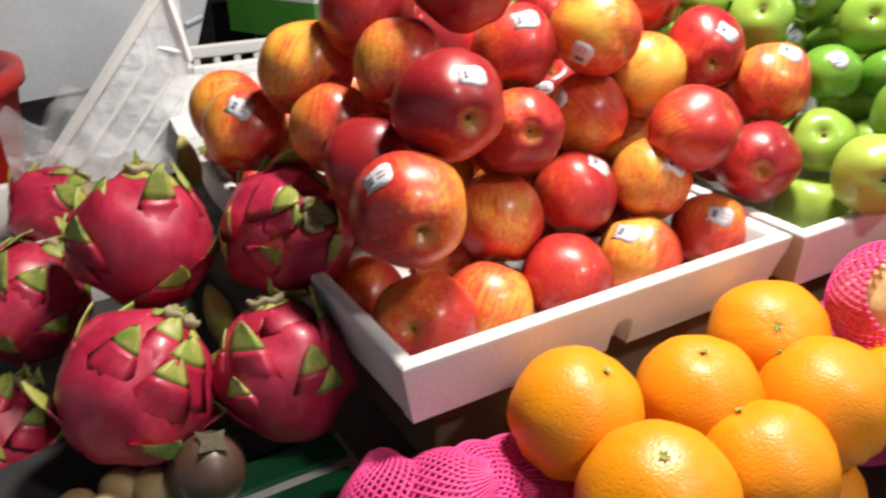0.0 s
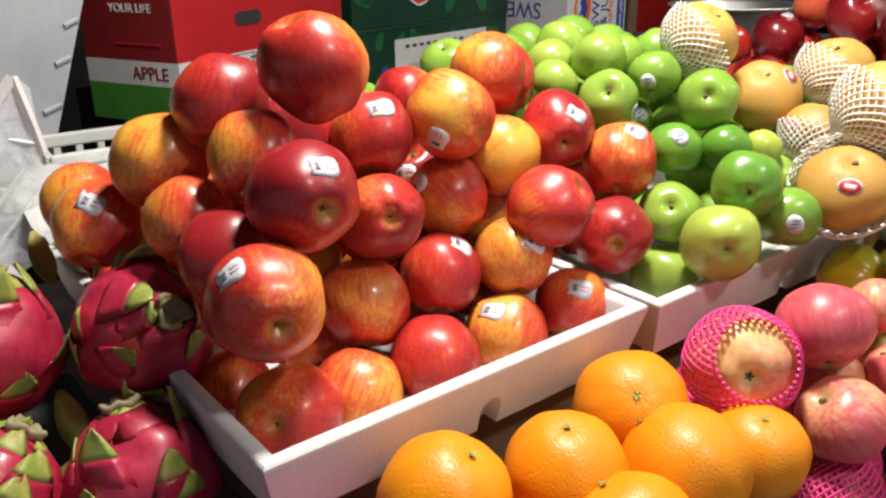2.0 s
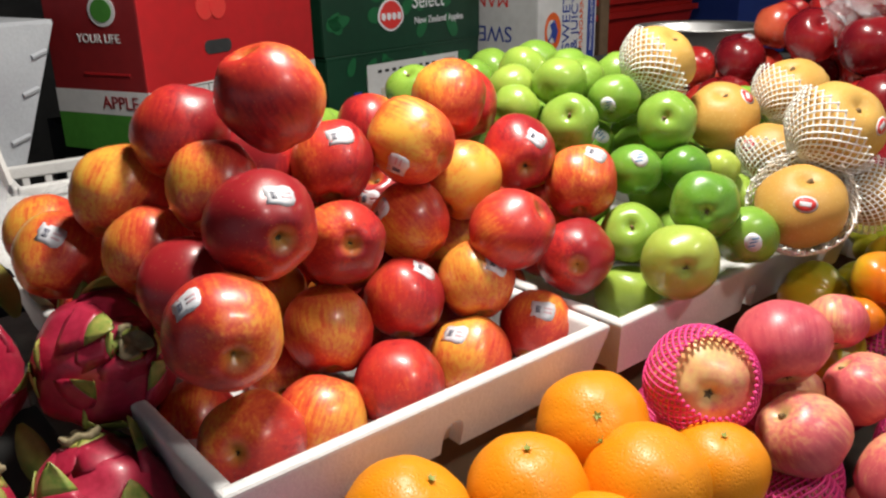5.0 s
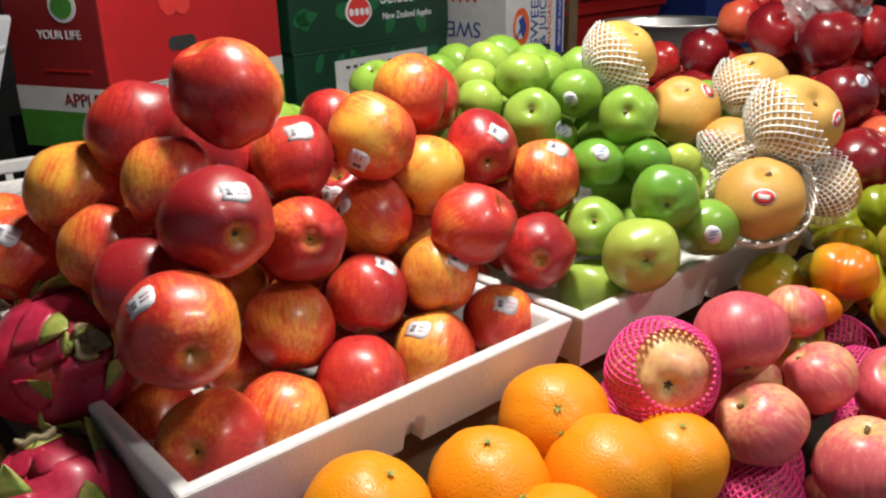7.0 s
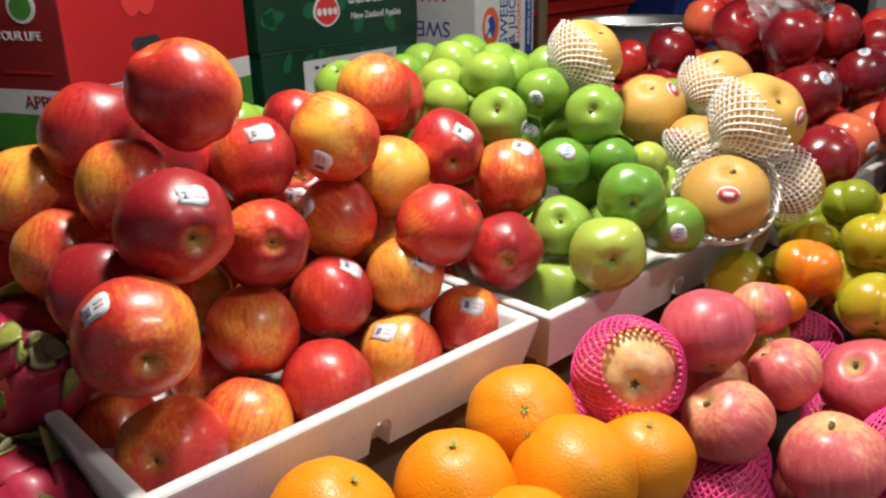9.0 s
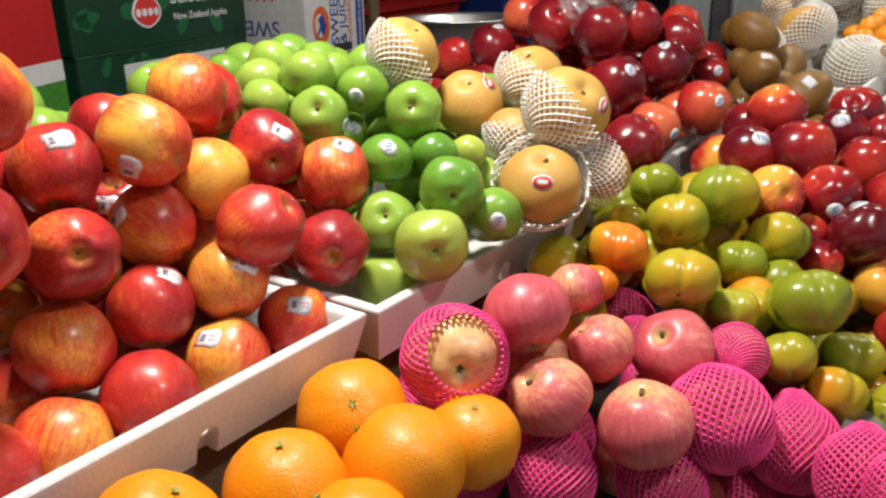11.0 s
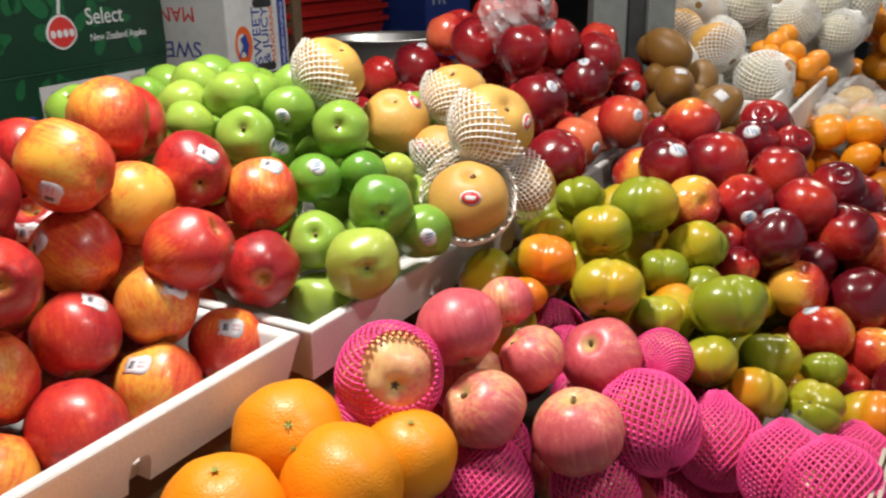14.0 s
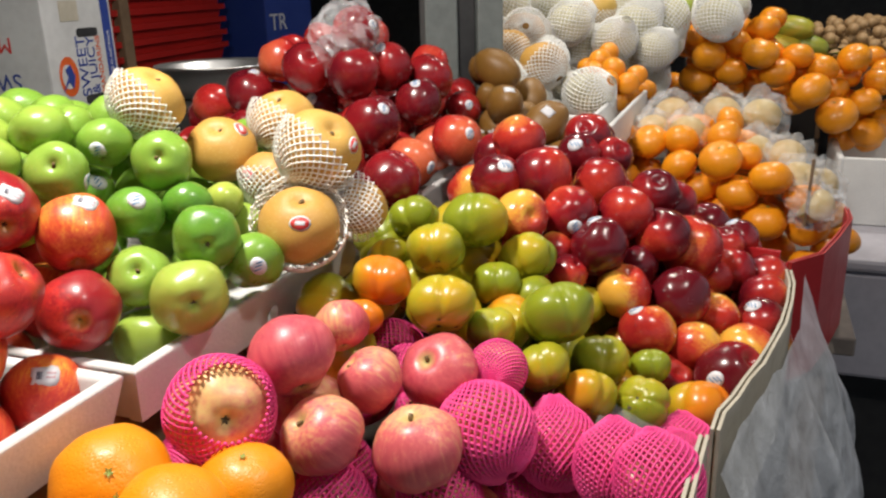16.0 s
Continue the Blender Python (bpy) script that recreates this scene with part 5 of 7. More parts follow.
granny((0.705, 0.565, 1.160), 0.0605, (-0.71, -0.53, 0.47), tone=0.45, sticker=(0.39, -0.87, -0.30))
granny((0.759, 0.580, 1.128), 0.0530, (-0.32, 0.19, 0.93), tone=0.70, sticker=(-0.29, -0.80, 0.52))
granny((0.766, 0.555, 1.180), 0.0555, (0.66, 0.44, 0.61), tone=0.50, sticker=(-0.86, -0.47, -0.19))
granny((0.842, 0.575, 1.177), 0.0548, (-0.47, 0.60, 0.64), tone=0.50)
granny((0.851, 0.621, 1.193), 0.0548, (-0.28, 0.58, 0.76), tone=0.50)
granny((0.777, 0.491, 1.162), 0.0609, (-0.80, -0.50, 0.34), tone=0.50)
granny((0.728, 0.493, 1.116), 0.0568, (0.33, 0.39, 0.86), tone=0.75, sticker=(-0.48, -0.56, 0.67))
granny((0.773, 0.461, 1.115), 0.0518, (0.61, 0.35, 0.71), tone=0.85)
granny((0.820, 0.448, 1.110), 0.0407, (0.65, 0.41, 0.65), tone=0.05)
granny((0.714, 0.397, 1.102), 0.0637, (0.80, 0.61, -0.02), tone=0.75)
granny((0.755, 0.374, 1.066), 0.0599, (0.39, 0.40, 0.83), tone=0.60, sticker=(-0.74, -0.67, 0.08))
granny((0.683, 0.460, 1.066), 0.0600, (-0.64, -0.49, 0.59), tone=0.35)
granny((0.665, 0.387, 1.058), 0.0704, (0.71, 0.69, -0.13), tone=0.12)
granny((0.669, 0.445, 1.003), 0.0668, (0.57, 0.50, 0.66), tone=0.30)
granny((0.847, 0.440, 1.071), 0.0545, (0.69, -0.53, 0.49), tone=0.30)

# pear
pear((0.825, 0.539, 1.218), 0.0814, (-0.05, -0.55, 0.84), tone=0.40, net=(-0.75, 0.37, -0.55))
pear((0.891, 0.495, 1.152), 0.0785, (-0.48, -0.25, 0.84), tone=0.50, sticker=(0.09, -0.72, 0.69))
pear((0.967, 0.454, 1.176), 0.0799, (-0.46, -0.07, 0.88), tone=0.50, net=(-0.66, 0.31, -0.68))
pear((0.874, 0.353, 1.161), 0.0920, (-0.30, -0.66, 0.68), tone=0.45, sticker=(0.02, -0.98, 0.18), net=(-0.68, 0.47, -0.57))
pear((0.882, 0.421, 1.123), 0.0732, (0.24, 0.03, 0.97), tone=0.60, sticker=(-0.88, 0.39, 0.28), net=(-0.55, -0.04, -0.83))
pear((0.817, 0.353, 1.089), 0.0887, (-0.38, -0.27, 0.88), tone=0.60, sticker=(-0.81, -0.46, 0.36), net=(0.71, 0.42, -0.57), wrap=104)
pear((0.899, 0.324, 1.091), 0.0725, (0.46, -0.10, 0.88), tone=0.60, net=(-0.95, 0.31, 0.09))

# plum
plum((1.305, 0.509, 1.265), 0.0765, (-0.73, 0.46, 0.50), tone=0.50, sticker=(-0.30, -0.91, 0.28))
plum((1.288, 0.596, 1.208), 0.0810, (-0.59, -0.55, 0.59), tone=0.70)
plum((1.385, 0.706, 1.211), 0.0721, (-0.10, 0.35, 0.93), tone=0.30)
plum((1.326, 0.736, 1.159), 0.0797, (-0.30, 0.11, 0.95), tone=0.95, sticker=(-0.13, -0.37, 0.92))
plum((1.384, 0.600, 1.218), 0.0704, (-0.64, 0.59, 0.48), tone=0.60, sticker=(-0.93, -0.31, 0.22))
plum((1.272, 0.503, 1.200), 0.0827, (-0.10, 0.18, 0.98), tone=0.70)
plum((1.349, 0.478, 1.205), 0.0765, (0.33, 0.10, 0.94), tone=0.65, sticker=(-0.59, -0.03, 0.81))
plum((1.412, 0.428, 1.178), 0.0772, (0.11, -0.49, 0.86), tone=0.50)
plum((1.348, 0.423, 1.147), 0.0744, (-0.07, 0.27, 0.96), tone=0.80, sticker=(-0.52, -0.04, 0.86))
plum((1.544, 0.413, 1.107), 0.0663, (0.55, -0.06, 0.84), tone=0.75, sticker=(-0.73, -0.59, 0.34))
plum((1.207, 0.445, 1.130), 0.0874, (0.07, 0.24, 0.97), tone=0.85, sticker=(-0.43, -0.63, 0.64))
plum((1.377, 0.474, 1.115), 0.0745, (0.32, 0.12, 0.94), tone=0.70)
plum((1.337, 0.611, 1.138), 0.0716, (-0.15, -0.29, 0.94), tone=0.80, sticker=(-0.87, -0.23, 0.44))
plum((1.398, 0.734, 1.136), 0.0669, (0.58, 0.15, 0.80), tone=0.35)
plum((1.406, 0.872, 1.126), 0.0747, (0.01, 0.89, 0.46), tone=0.20)
plum((1.470, 0.940, 1.091), 0.0699, (0.45, 0.43, 0.78), tone=0.70)
plum((1.090, 0.366, 1.074), 0.0803, (0.08, -0.53, 0.84), tone=0.70)
plum((1.210, 0.384, 1.073), 0.0741, (0.59, -0.05, 0.81), tone=0.15, sticker=(-0.27, -0.96, -0.05))
plum((1.347, 0.396, 1.071), 0.0713, (0.03, 0.54, 0.84), tone=0.20)
plum((1.310, 0.345, 1.092), 0.0782, (0.53, 0.13, 0.84), tone=0.30, sticker=(-0.52, -0.75, 0.41))

# kiwi
kiwi((1.592, 0.360, 1.177), 0.0707, (0.00, 0.52, 0.86), tone=0.50)
kiwi((1.489, 0.316, 1.127), 0.0667, (0.17, -0.30, 0.94), tone=0.50, sticker=(-0.52, -0.34, 0.78))
kiwi((1.520, 0.343, 1.086), 0.0581, (0.22, 0.04, 0.97), tone=0.50, sticker=(-0.89, -0.05, -0.45))
kiwi((1.656, 0.310, 1.117), 0.0632, (0.01, 0.20, 0.98), tone=0.50)
kiwi((1.480, 0.238, 1.097), 0.0696, (0.06, 0.51, 0.86), tone=0.50, sticker=(-0.65, -0.27, 0.71))

# pear
pear((1.890, 0.422, 1.194), 0.0946, (0.08, 0.10, 0.99), tone=0.60, net=(-0.67, -0.09, -0.74))
pear((1.821, 0.325, 1.166), 0.1012, (0.34, -0.16, 0.93), tone=0.60, net=(-0.42, -0.73, -0.54))
pear((2.012, 0.416, 1.222), 0.0968, (0.30, -0.02, 0.95), tone=0.60, net=(-0.92, -0.27, 0.28))
pear((1.817, 0.226, 1.105), 0.0977, (0.34, -0.24, 0.91), tone=0.50, net=(0.00, 0.00, -1.00), wrap=165)
pear((1.912, 0.298, 1.092), 0.0890, (0.12, -0.44, 0.89), tone=0.50, net=(0.00, 0.00, -1.00), wrap=165)
pear((2.146, 0.339, 1.234), 0.0998, (-0.15, 0.01, 0.99), tone=0.10, net=(0.00, 0.00, -1.00), wrap=165)
pear((2.114, 0.485, 1.275), 0.0970, (0.12, 0.50, 0.86), tone=0.10, net=(0.00, 0.00, -1.00), wrap=165)
pear((2.226, 0.415, 1.276), 0.0981, (0.43, -0.31, 0.85), tone=0.10, net=(0.00, 0.00, -1.00), wrap=165)
pear((2.308, 0.299, 1.260), 0.0985, (-0.22, 0.36, 0.91), tone=0.10, net=(0.00, 0.00, -1.00))
pear((2.163, 0.229, 1.190), 0.0978, (0.13, -0.39, 0.91), tone=0.10, net=(0.00, 0.00, -1.00), wrap=165)
pear((2.261, 0.190, 1.224), 0.1021, (0.14, -0.33, 0.93), tone=0.10, net=(0.00, 0.00, -1.00), wrap=165)
pear((2.225, 0.138, 1.163), 0.0928, (-0.24, -0.35, 0.90), tone=0.10, net=(0.00, 0.00, -1.00), wrap=165)
pear((2.327, 0.122, 1.234), 0.1008, (-0.06, 0.53, 0.85), tone=0.10, net=(0.00, 0.00, -1.00), wrap=165)
pear((2.283, 0.188, 1.129), 0.0867, (0.13, -0.04, 0.99), tone=0.10, net=(0.00, 0.00, -1.00), wrap=165)
pear((2.216, 0.321, 1.175), 0.0905, (0.54, -0.10, 0.84), tone=0.10, net=(0.00, 0.00, -1.00), wrap=165)
pear((2.314, -0.001, 1.235), 0.1023, (-0.06, -0.11, 0.99), tone=0.10, net=(0.00, 0.00, -1.00), wrap=165)
pear((2.435, 0.241, 1.263), 0.0949, (0.13, -0.10, 0.99), tone=0.10, net=(0.00, 0.00, -1.00), wrap=165)

# kumquat
kumquat((2.017, 0.239, 1.154), 0.0524, (0.41, -0.08, 0.91))
kumquat((2.080, 0.229, 1.169), 0.0456, (0.17, 0.07, 0.98))
kumquat((1.977, 0.246, 1.132), 0.0490, (-0.25, -0.28, 0.93))
kumquat((1.920, 0.192, 1.146), 0.0508, (-0.01, -0.53, 0.85))
kumquat((1.880, 0.197, 1.123), 0.0486, (0.02, 0.10, 0.99))
kumquat((1.904, 0.158, 1.117), 0.0489, (0.09, -0.05, 0.99))
kumquat((1.957, 0.146, 1.128), 0.0463, (0.11, -0.11, 0.99))
kumquat((2.037, 0.134, 1.086), 0.0483, (0.17, -0.44, 0.88))
kumquat((1.951, 0.163, 1.086), 0.0492, (0.26, -0.25, 0.93))
kumquat((1.914, 0.181, 1.078), 0.0485, (0.14, -0.14, 0.98))
kumquat((2.067, 0.153, 1.051), 0.0455, (-0.12, -0.23, 0.97))
kumquat((1.940, 0.232, 1.111), 0.0457, (0.36, -0.29, 0.88))
kumquat((2.109, 0.287, 1.131), 0.0441, (-0.35, 0.06, 0.93))

# far orange
far_orange((2.428, 0.054, 1.179), 0.0786, (0.12, 0.02, 0.99))
far_orange((2.517, -0.008, 1.178), 0.0699, (-0.28, -0.19, 0.94))
far_orange((2.418, -0.048, 1.162), 0.0810, (0.26, -0.30, 0.92))
far_orange((2.451, -0.112, 1.199), 0.0801, (0.18, 0.21, 0.96))
far_orange((2.354, -0.109, 1.142), 0.0874, (0.04, -0.35, 0.94))
far_orange((2.358, 0.015, 1.134), 0.0837, (0.49, 0.03, 0.87))
far_orange((2.389, -0.039, 1.094), 0.0815, (0.07, -0.13, 0.99))
far_orange((2.403, 0.046, 1.072), 0.0872, (-0.28, -0.08, 0.96))
far_orange((2.445, -0.038, 1.048), 0.0759, (0.06, -0.25, 0.97))
far_orange((2.390, -0.154, 1.089), 0.0845, (0.03, 0.33, 0.94))
far_orange((2.435, -0.202, 1.129), 0.0763, (0.14, -0.03, 0.99))
far_orange((2.500, -0.212, 1.085), 0.0742, (0.30, 0.26, 0.92))
far_orange((2.452, -0.264, 1.097), 0.0792, (0.26, -0.23, 0.94))
far_orange((2.502, -0.342, 1.119), 0.0810, (-0.46, 0.20, 0.86))
far_orange((2.549, -0.331, 1.067), 0.0729, (0.02, -0.13, 0.99))
far_orange((2.534, -0.414, 1.055), 0.0819, (0.14, -0.13, 0.98))
far_orange((2.353, -0.236, 1.050), 0.0967, (-0.16, 0.47, 0.87))
far_orange((2.391, -0.305, 0.984), 0.0978, (-0.42, 0.22, 0.88))
far_orange((2.497, -0.301, 1.035), 0.0751, (0.25, 0.44, 0.86))
far_orange((2.487, -0.377, 1.008), 0.0797, (0.08, 0.16, 0.98))
far_orange((2.492, -0.394, 0.926), 0.0870, (-0.27, 0.01, 0.96))
far_orange((2.570, -0.344, 0.895), 0.0715, (-0.51, -0.14, 0.85))
far_orange((2.567, -0.433, 0.950), 0.0736, (-0.03, -0.10, 0.99))
far_orange((2.493, -0.094, 1.055), 0.0724, (-0.14, 0.34, 0.93))
far_orange((2.591, 0.098, 1.009), 0.0664, (-0.44, 0.04, 0.90))
far_orange((2.726, -0.411, 1.103), 0.0673, (-0.14, 0.01, 0.99))

# mandarin
mandarin((1.786, 0.137, 1.012), 0.0680, (0.01, 0.50, 0.87))
mandarin((1.744, 0.089, 1.020), 0.0681, (-0.29, 0.36, 0.89))
mandarin((1.746, 0.027, 1.025), 0.0639, (0.40, -0.04, 0.92))
mandarin((1.804, -0.006, 1.022), 0.0539, (-0.17, -0.35, 0.92))
mandarin((1.736, -0.052, 1.039), 0.0593, (-0.20, 0.49, 0.85))
mandarin((1.663, -0.052, 1.006), 0.0713, (-0.52, 0.11, 0.85))
mandarin((1.707, 0.024, 0.983), 0.0628, (-0.17, 0.48, 0.86))
mandarin((1.774, 0.093, 0.957), 0.0593, (0.09, -0.38, 0.92))
mandarin((1.716, -0.018, 0.940), 0.0608, (-0.16, 0.06, 0.99))
mandarin((1.821, 0.038, 0.916), 0.0512, (0.04, -0.27, 0.96))
mandarin((1.670, -0.087, 0.944), 0.0698, (-0.09, -0.14, 0.99))
mandarin((1.653, -0.142, 0.978), 0.0688, (0.15, 0.08, 0.99))
mandarin((1.721, -0.094, 1.004), 0.0595, (0.07, -0.17, 0.98))
mandarin((1.723, -0.061, 0.895), 0.0608, (0.23, -0.16, 0.96))
mandarin((1.671, -0.138, 0.891), 0.0750, (-0.24, -0.12, 0.96))
mandarin((1.668, -0.204, 0.940), 0.0680, (-0.11, -0.10, 0.99))
mandarin((1.694, -0.216, 0.880), 0.0730, (-0.44, 0.31, 0.84), sticker=(-0.90, 0.11, 0.43))
mandarin((1.742, -0.256, 0.891), 0.0604, (0.18, 0.37, 0.91))
mandarin((1.766, -0.160, 0.905), 0.0546, (-0.11, 0.22, 0.97))
mandarin((1.807, -0.290, 0.823), 0.0620, (0.11, 0.02, 0.99))
mandarin((1.763, -0.263, 0.812), 0.0583, (0.47, -0.15, 0.87))
mandarin((1.740, -0.166, 0.818), 0.0709, (0.15, -0.46, 0.88))
mandarin((1.682, -0.218, 0.811), 0.0550, (0.17, -0.05, 0.98))
mandarin((1.786, -0.012, 0.880), 0.0560, (-0.29, -0.17, 0.94))
mandarin((1.769, -0.176, 0.972), 0.0550, (-0.48, -0.24, 0.84))

# nectarine
nectarine((1.229, 0.217, 1.111), 0.0680, (-0.55, 0.79, -0.27), tone=0.60)
nectarine((1.125, 0.223, 1.076), 0.0620, (0.06, -0.88, 0.48), tone=0.60, sticker=(-0.51, -0.51, 0.69))
nectarine((1.152, 0.165, 1.075), 0.0740, (0.53, 0.47, 0.71), tone=0.85)
nectarine((1.308, 0.147, 1.080), 0.0555, (-0.35, -0.68, 0.64), tone=0.80, sticker=(-0.81, 0.01, 0.58))
nectarine((1.343, 0.100, 1.068), 0.0538, (-0.60, -0.55, 0.58), tone=0.80)
nectarine((1.224, 0.096, 1.054), 0.0681, (-0.28, 0.81, 0.51), tone=0.85)
nectarine((1.051, 0.169, 1.044), 0.0630, (-0.66, -0.66, 0.36), tone=0.25)
nectarine((1.117, 0.118, 1.036), 0.0664, (-0.56, 0.37, 0.74), tone=0.50, sticker=(-0.91, -0.38, -0.15))
nectarine((1.159, 0.052, 1.029), 0.0643, (0.59, -0.45, 0.67), tone=0.85)
nectarine((1.275, 0.024, 1.032), 0.0606, (-0.68, -0.22, 0.70), tone=0.95)
nectarine((1.320, 0.004, 1.002), 0.0670, (-0.15, 0.37, 0.92), tone=0.95)
nectarine((1.088, 0.071, 1.004), 0.0672, (-0.32, 0.61, 0.72), tone=0.95, sticker=(-0.09, 0.27, 0.96))
nectarine((1.197, 0.071, 1.000), 0.0529, (0.85, -0.02, 0.53), tone=0.60)
nectarine((1.168, 0.000, 1.001), 0.0643, (-0.43, 0.31, 0.85), tone=0.90)
nectarine((1.209, -0.034, 0.973), 0.0773, (0.18, -0.40, 0.90), tone=0.70)
nectarine((1.378, -0.048, 0.960), 0.0586, (-0.18, 0.11, 0.98), tone=0.95)
nectarine((1.336, -0.097, 0.953), 0.0530, (0.91, 0.38, -0.14), tone=0.60, sticker=(-0.07, 0.42, 0.90))
nectarine((1.142, 0.028, 0.964), 0.0474, (0.26, 0.58, 0.77), tone=0.85)
nectarine((1.052, 0.106, 0.975), 0.0433, (-0.24, -0.64, 0.73), tone=0.60)
nectarine((1.082, 0.129, 0.994), 0.0454, (-0.57, 0.66, 0.49), tone=0.35)
nectarine((1.081, 0.038, 0.947), 0.0616, (-0.24, -0.23, 0.94), tone=0.20)
nectarine((1.112, -0.031, 0.935), 0.0690, (0.80, 0.36, 0.47), tone=0.75)
nectarine((1.221, -0.066, 0.930), 0.0463, (0.85, -0.07, 0.52), tone=0.05)
nectarine((1.138, -0.076, 0.902), 0.0524, (-0.37, -0.28, 0.89), tone=0.12)
nectarine((1.048, 0.002, 0.908), 0.0614, (0.35, 0.23, 0.91), tone=0.12, sticker=(-0.14, 0.39, 0.91))
nectarine((1.063, -0.056, 0.889), 0.0577, (0.15, 0.85, 0.51), tone=0.40)
nectarine((1.277, -0.137, 0.916), 0.0558, (0.61, -0.49, 0.62), tone=0.75)
nectarine((1.215, -0.136, 0.908), 0.0574, (0.24, 0.32, 0.92), tone=0.70)
nectarine((1.163, -0.132, 0.892), 0.0593, (-0.26, 0.83, 0.49), tone=0.85, sticker=(-0.41, 0.34, 0.85))
nectarine((1.099, -0.117, 0.876), 0.0636, (0.41, 0.68, 0.61), tone=0.15)
nectarine((1.023, -0.099, 0.874), 0.0716, (-0.27, -0.58, 0.77), tone=0.80, sticker=(-0.88, 0.39, 0.27))
nectarine((1.255, -0.094, 0.931), 0.0536, (0.41, -0.11, 0.91), tone=0.80)
nectarine((1.295, -0.076, 0.954), 0.0502, (-0.33, -0.05, 0.94), tone=0.80)
nectarine((1.248, -0.116, 0.882), 0.0488, (0.19, 0.13, 0.97), tone=0.90)

# persimmon
persimmon((0.990, 0.290, 1.055), 0.0531, (0.78, 0.32, 0.53), tone=0.12)
persimmon((0.981, 0.205, 1.060), 0.0699, (0.50, 0.07, 0.86), tone=0.15)
persimmon((0.919, 0.234, 1.040), 0.0594, (0.68, 0.28, 0.67), tone=0.22)
persimmon((0.939, 0.303, 1.018), 0.0460, (0.65, 0.30, 0.70), tone=0.30)
persimmon((0.842, 0.269, 1.025), 0.0580, (0.60, 0.09, 0.80), tone=0.92)
persimmon((1.006, 0.146, 1.010), 0.0596, (0.54, 0.25, 0.80), tone=0.20)
persimmon((0.960, 0.174, 0.989), 0.0536, (0.54, 0.17, 0.83), tone=0.35)
persimmon((0.824, 0.194, 1.011), 0.0638, (0.75, 0.26, 0.61), tone=0.25)
persimmon((0.862, 0.150, 0.972), 0.0486, (0.81, 0.34, 0.48), tone=0.35)
persimmon((0.915, 0.089, 0.978), 0.0728, (0.50, 0.43, 0.75), tone=0.15)
persimmon((1.068, 0.093, 0.928), 0.0593, (0.17, 0.08, 0.98), tone=0.60)
persimmon((1.137, 0.066, 0.874), 0.0486, (0.71, 0.23, 0.67), tone=0.55)
persimmon((0.949, 0.045, 0.909), 0.0604, (0.78, 0.25, 0.58), tone=0.30)
persimmon((0.866, 0.093, 0.933), 0.0531, (0.55, 0.42, 0.72), tone=0.15)
persimmon((0.888, 0.051, 0.892), 0.0597, (0.82, 0.27, 0.50), tone=0.50)
persimmon((0.986, -0.009, 0.893), 0.0435, (0.61, 0.24, 0.75), tone=0.20)
persimmon((0.911, -0.011, 0.882), 0.0516, (0.76, -0.22, -0.61), tone=0.20)
persimmon((0.971, -0.067, 0.856), 0.0642, (0.54, 0.07, 0.84), tone=0.65)
persimmon((0.789, 0.271, 1.002), 0.0398, (0.53, 0.27, 0.80), tone=0.95)

# fuji
fuji((0.662, 0.280, 1.013), 0.0776, (0.46, 0.55, 0.70), tone=0.60)
fuji((0.749, 0.274, 1.008), 0.0541, (0.56, 0.41, 0.72), tone=0.50)
fuji((0.719, 0.229, 0.968), 0.0642, (-0.29, 0.62, 0.72), tone=0.45)
fuji((0.777, 0.179, 0.956), 0.0774, (-0.68, 0.19, 0.71), tone=0.70)
fuji((0.636, 0.238, 0.953), 0.0722, (-0.53, 0.41, 0.74), tone=0.38)
fuji((0.674, 0.164, 0.930), 0.0796, (-0.04, 0.18, 0.98), tone=0.40)
fuji((0.737, 0.142, 0.819), 0.0758, (0.07, 0.64, 0.77), tone=0.55)
fuji((0.586, 0.307, 0.994), 0.0855, (0.72, 0.67, -0.19), tone=0.20, net=(0.52, 0.65, -0.56), wrap=148)
fuji((0.816, 0.130, 0.948), 0.0576, (-0.74, 0.11, 0.66), tone=0.30, net=(-0.99, -0.12, -0.05), wrap=148)
fuji((0.741, 0.118, 0.919), 0.0863, (0.32, 0.74, 0.59), tone=0.30, net=(0.00, 0.00, -1.00), wrap=165)
fuji((0.808, 0.064, 0.873), 0.0787, (0.74, -0.02, 0.67), tone=0.30, net=(0.00, 0.00, -1.00), wrap=165)
fuji((0.764, -0.005, 0.888), 0.0767, (0.76, -0.41, 0.50), tone=0.60, net=(0.00, 0.00, -1.00), wrap=165)
fuji((0.718, -0.047, 0.913), 0.0722, (-0.60, 0.56, 0.57), tone=0.60, net=(0.00, 0.00, -1.00), wrap=165)
fuji((0.624, 0.228, 0.884), 0.0722, (0.33, -0.58, 0.75), tone=0.30, net=(0.00, 0.00, -1.00), wrap=165)
fuji((0.782, 0.102, 0.803), 0.0712, (0.54, 0.43, 0.73), tone=0.30, net=(0.00, 0.00, -1.00), wrap=165)
fuji((0.805, 0.046, 0.798), 0.0567, (0.39, -0.24, 0.89), tone=0.30, net=(0.00, 0.00, -1.00), wrap=165)
fuji((0.816, 0.230, 0.931), 0.0549, (-0.51, -0.67, 0.53), tone=0.30, net=(0.00, 0.00, -1.00), wrap=165)

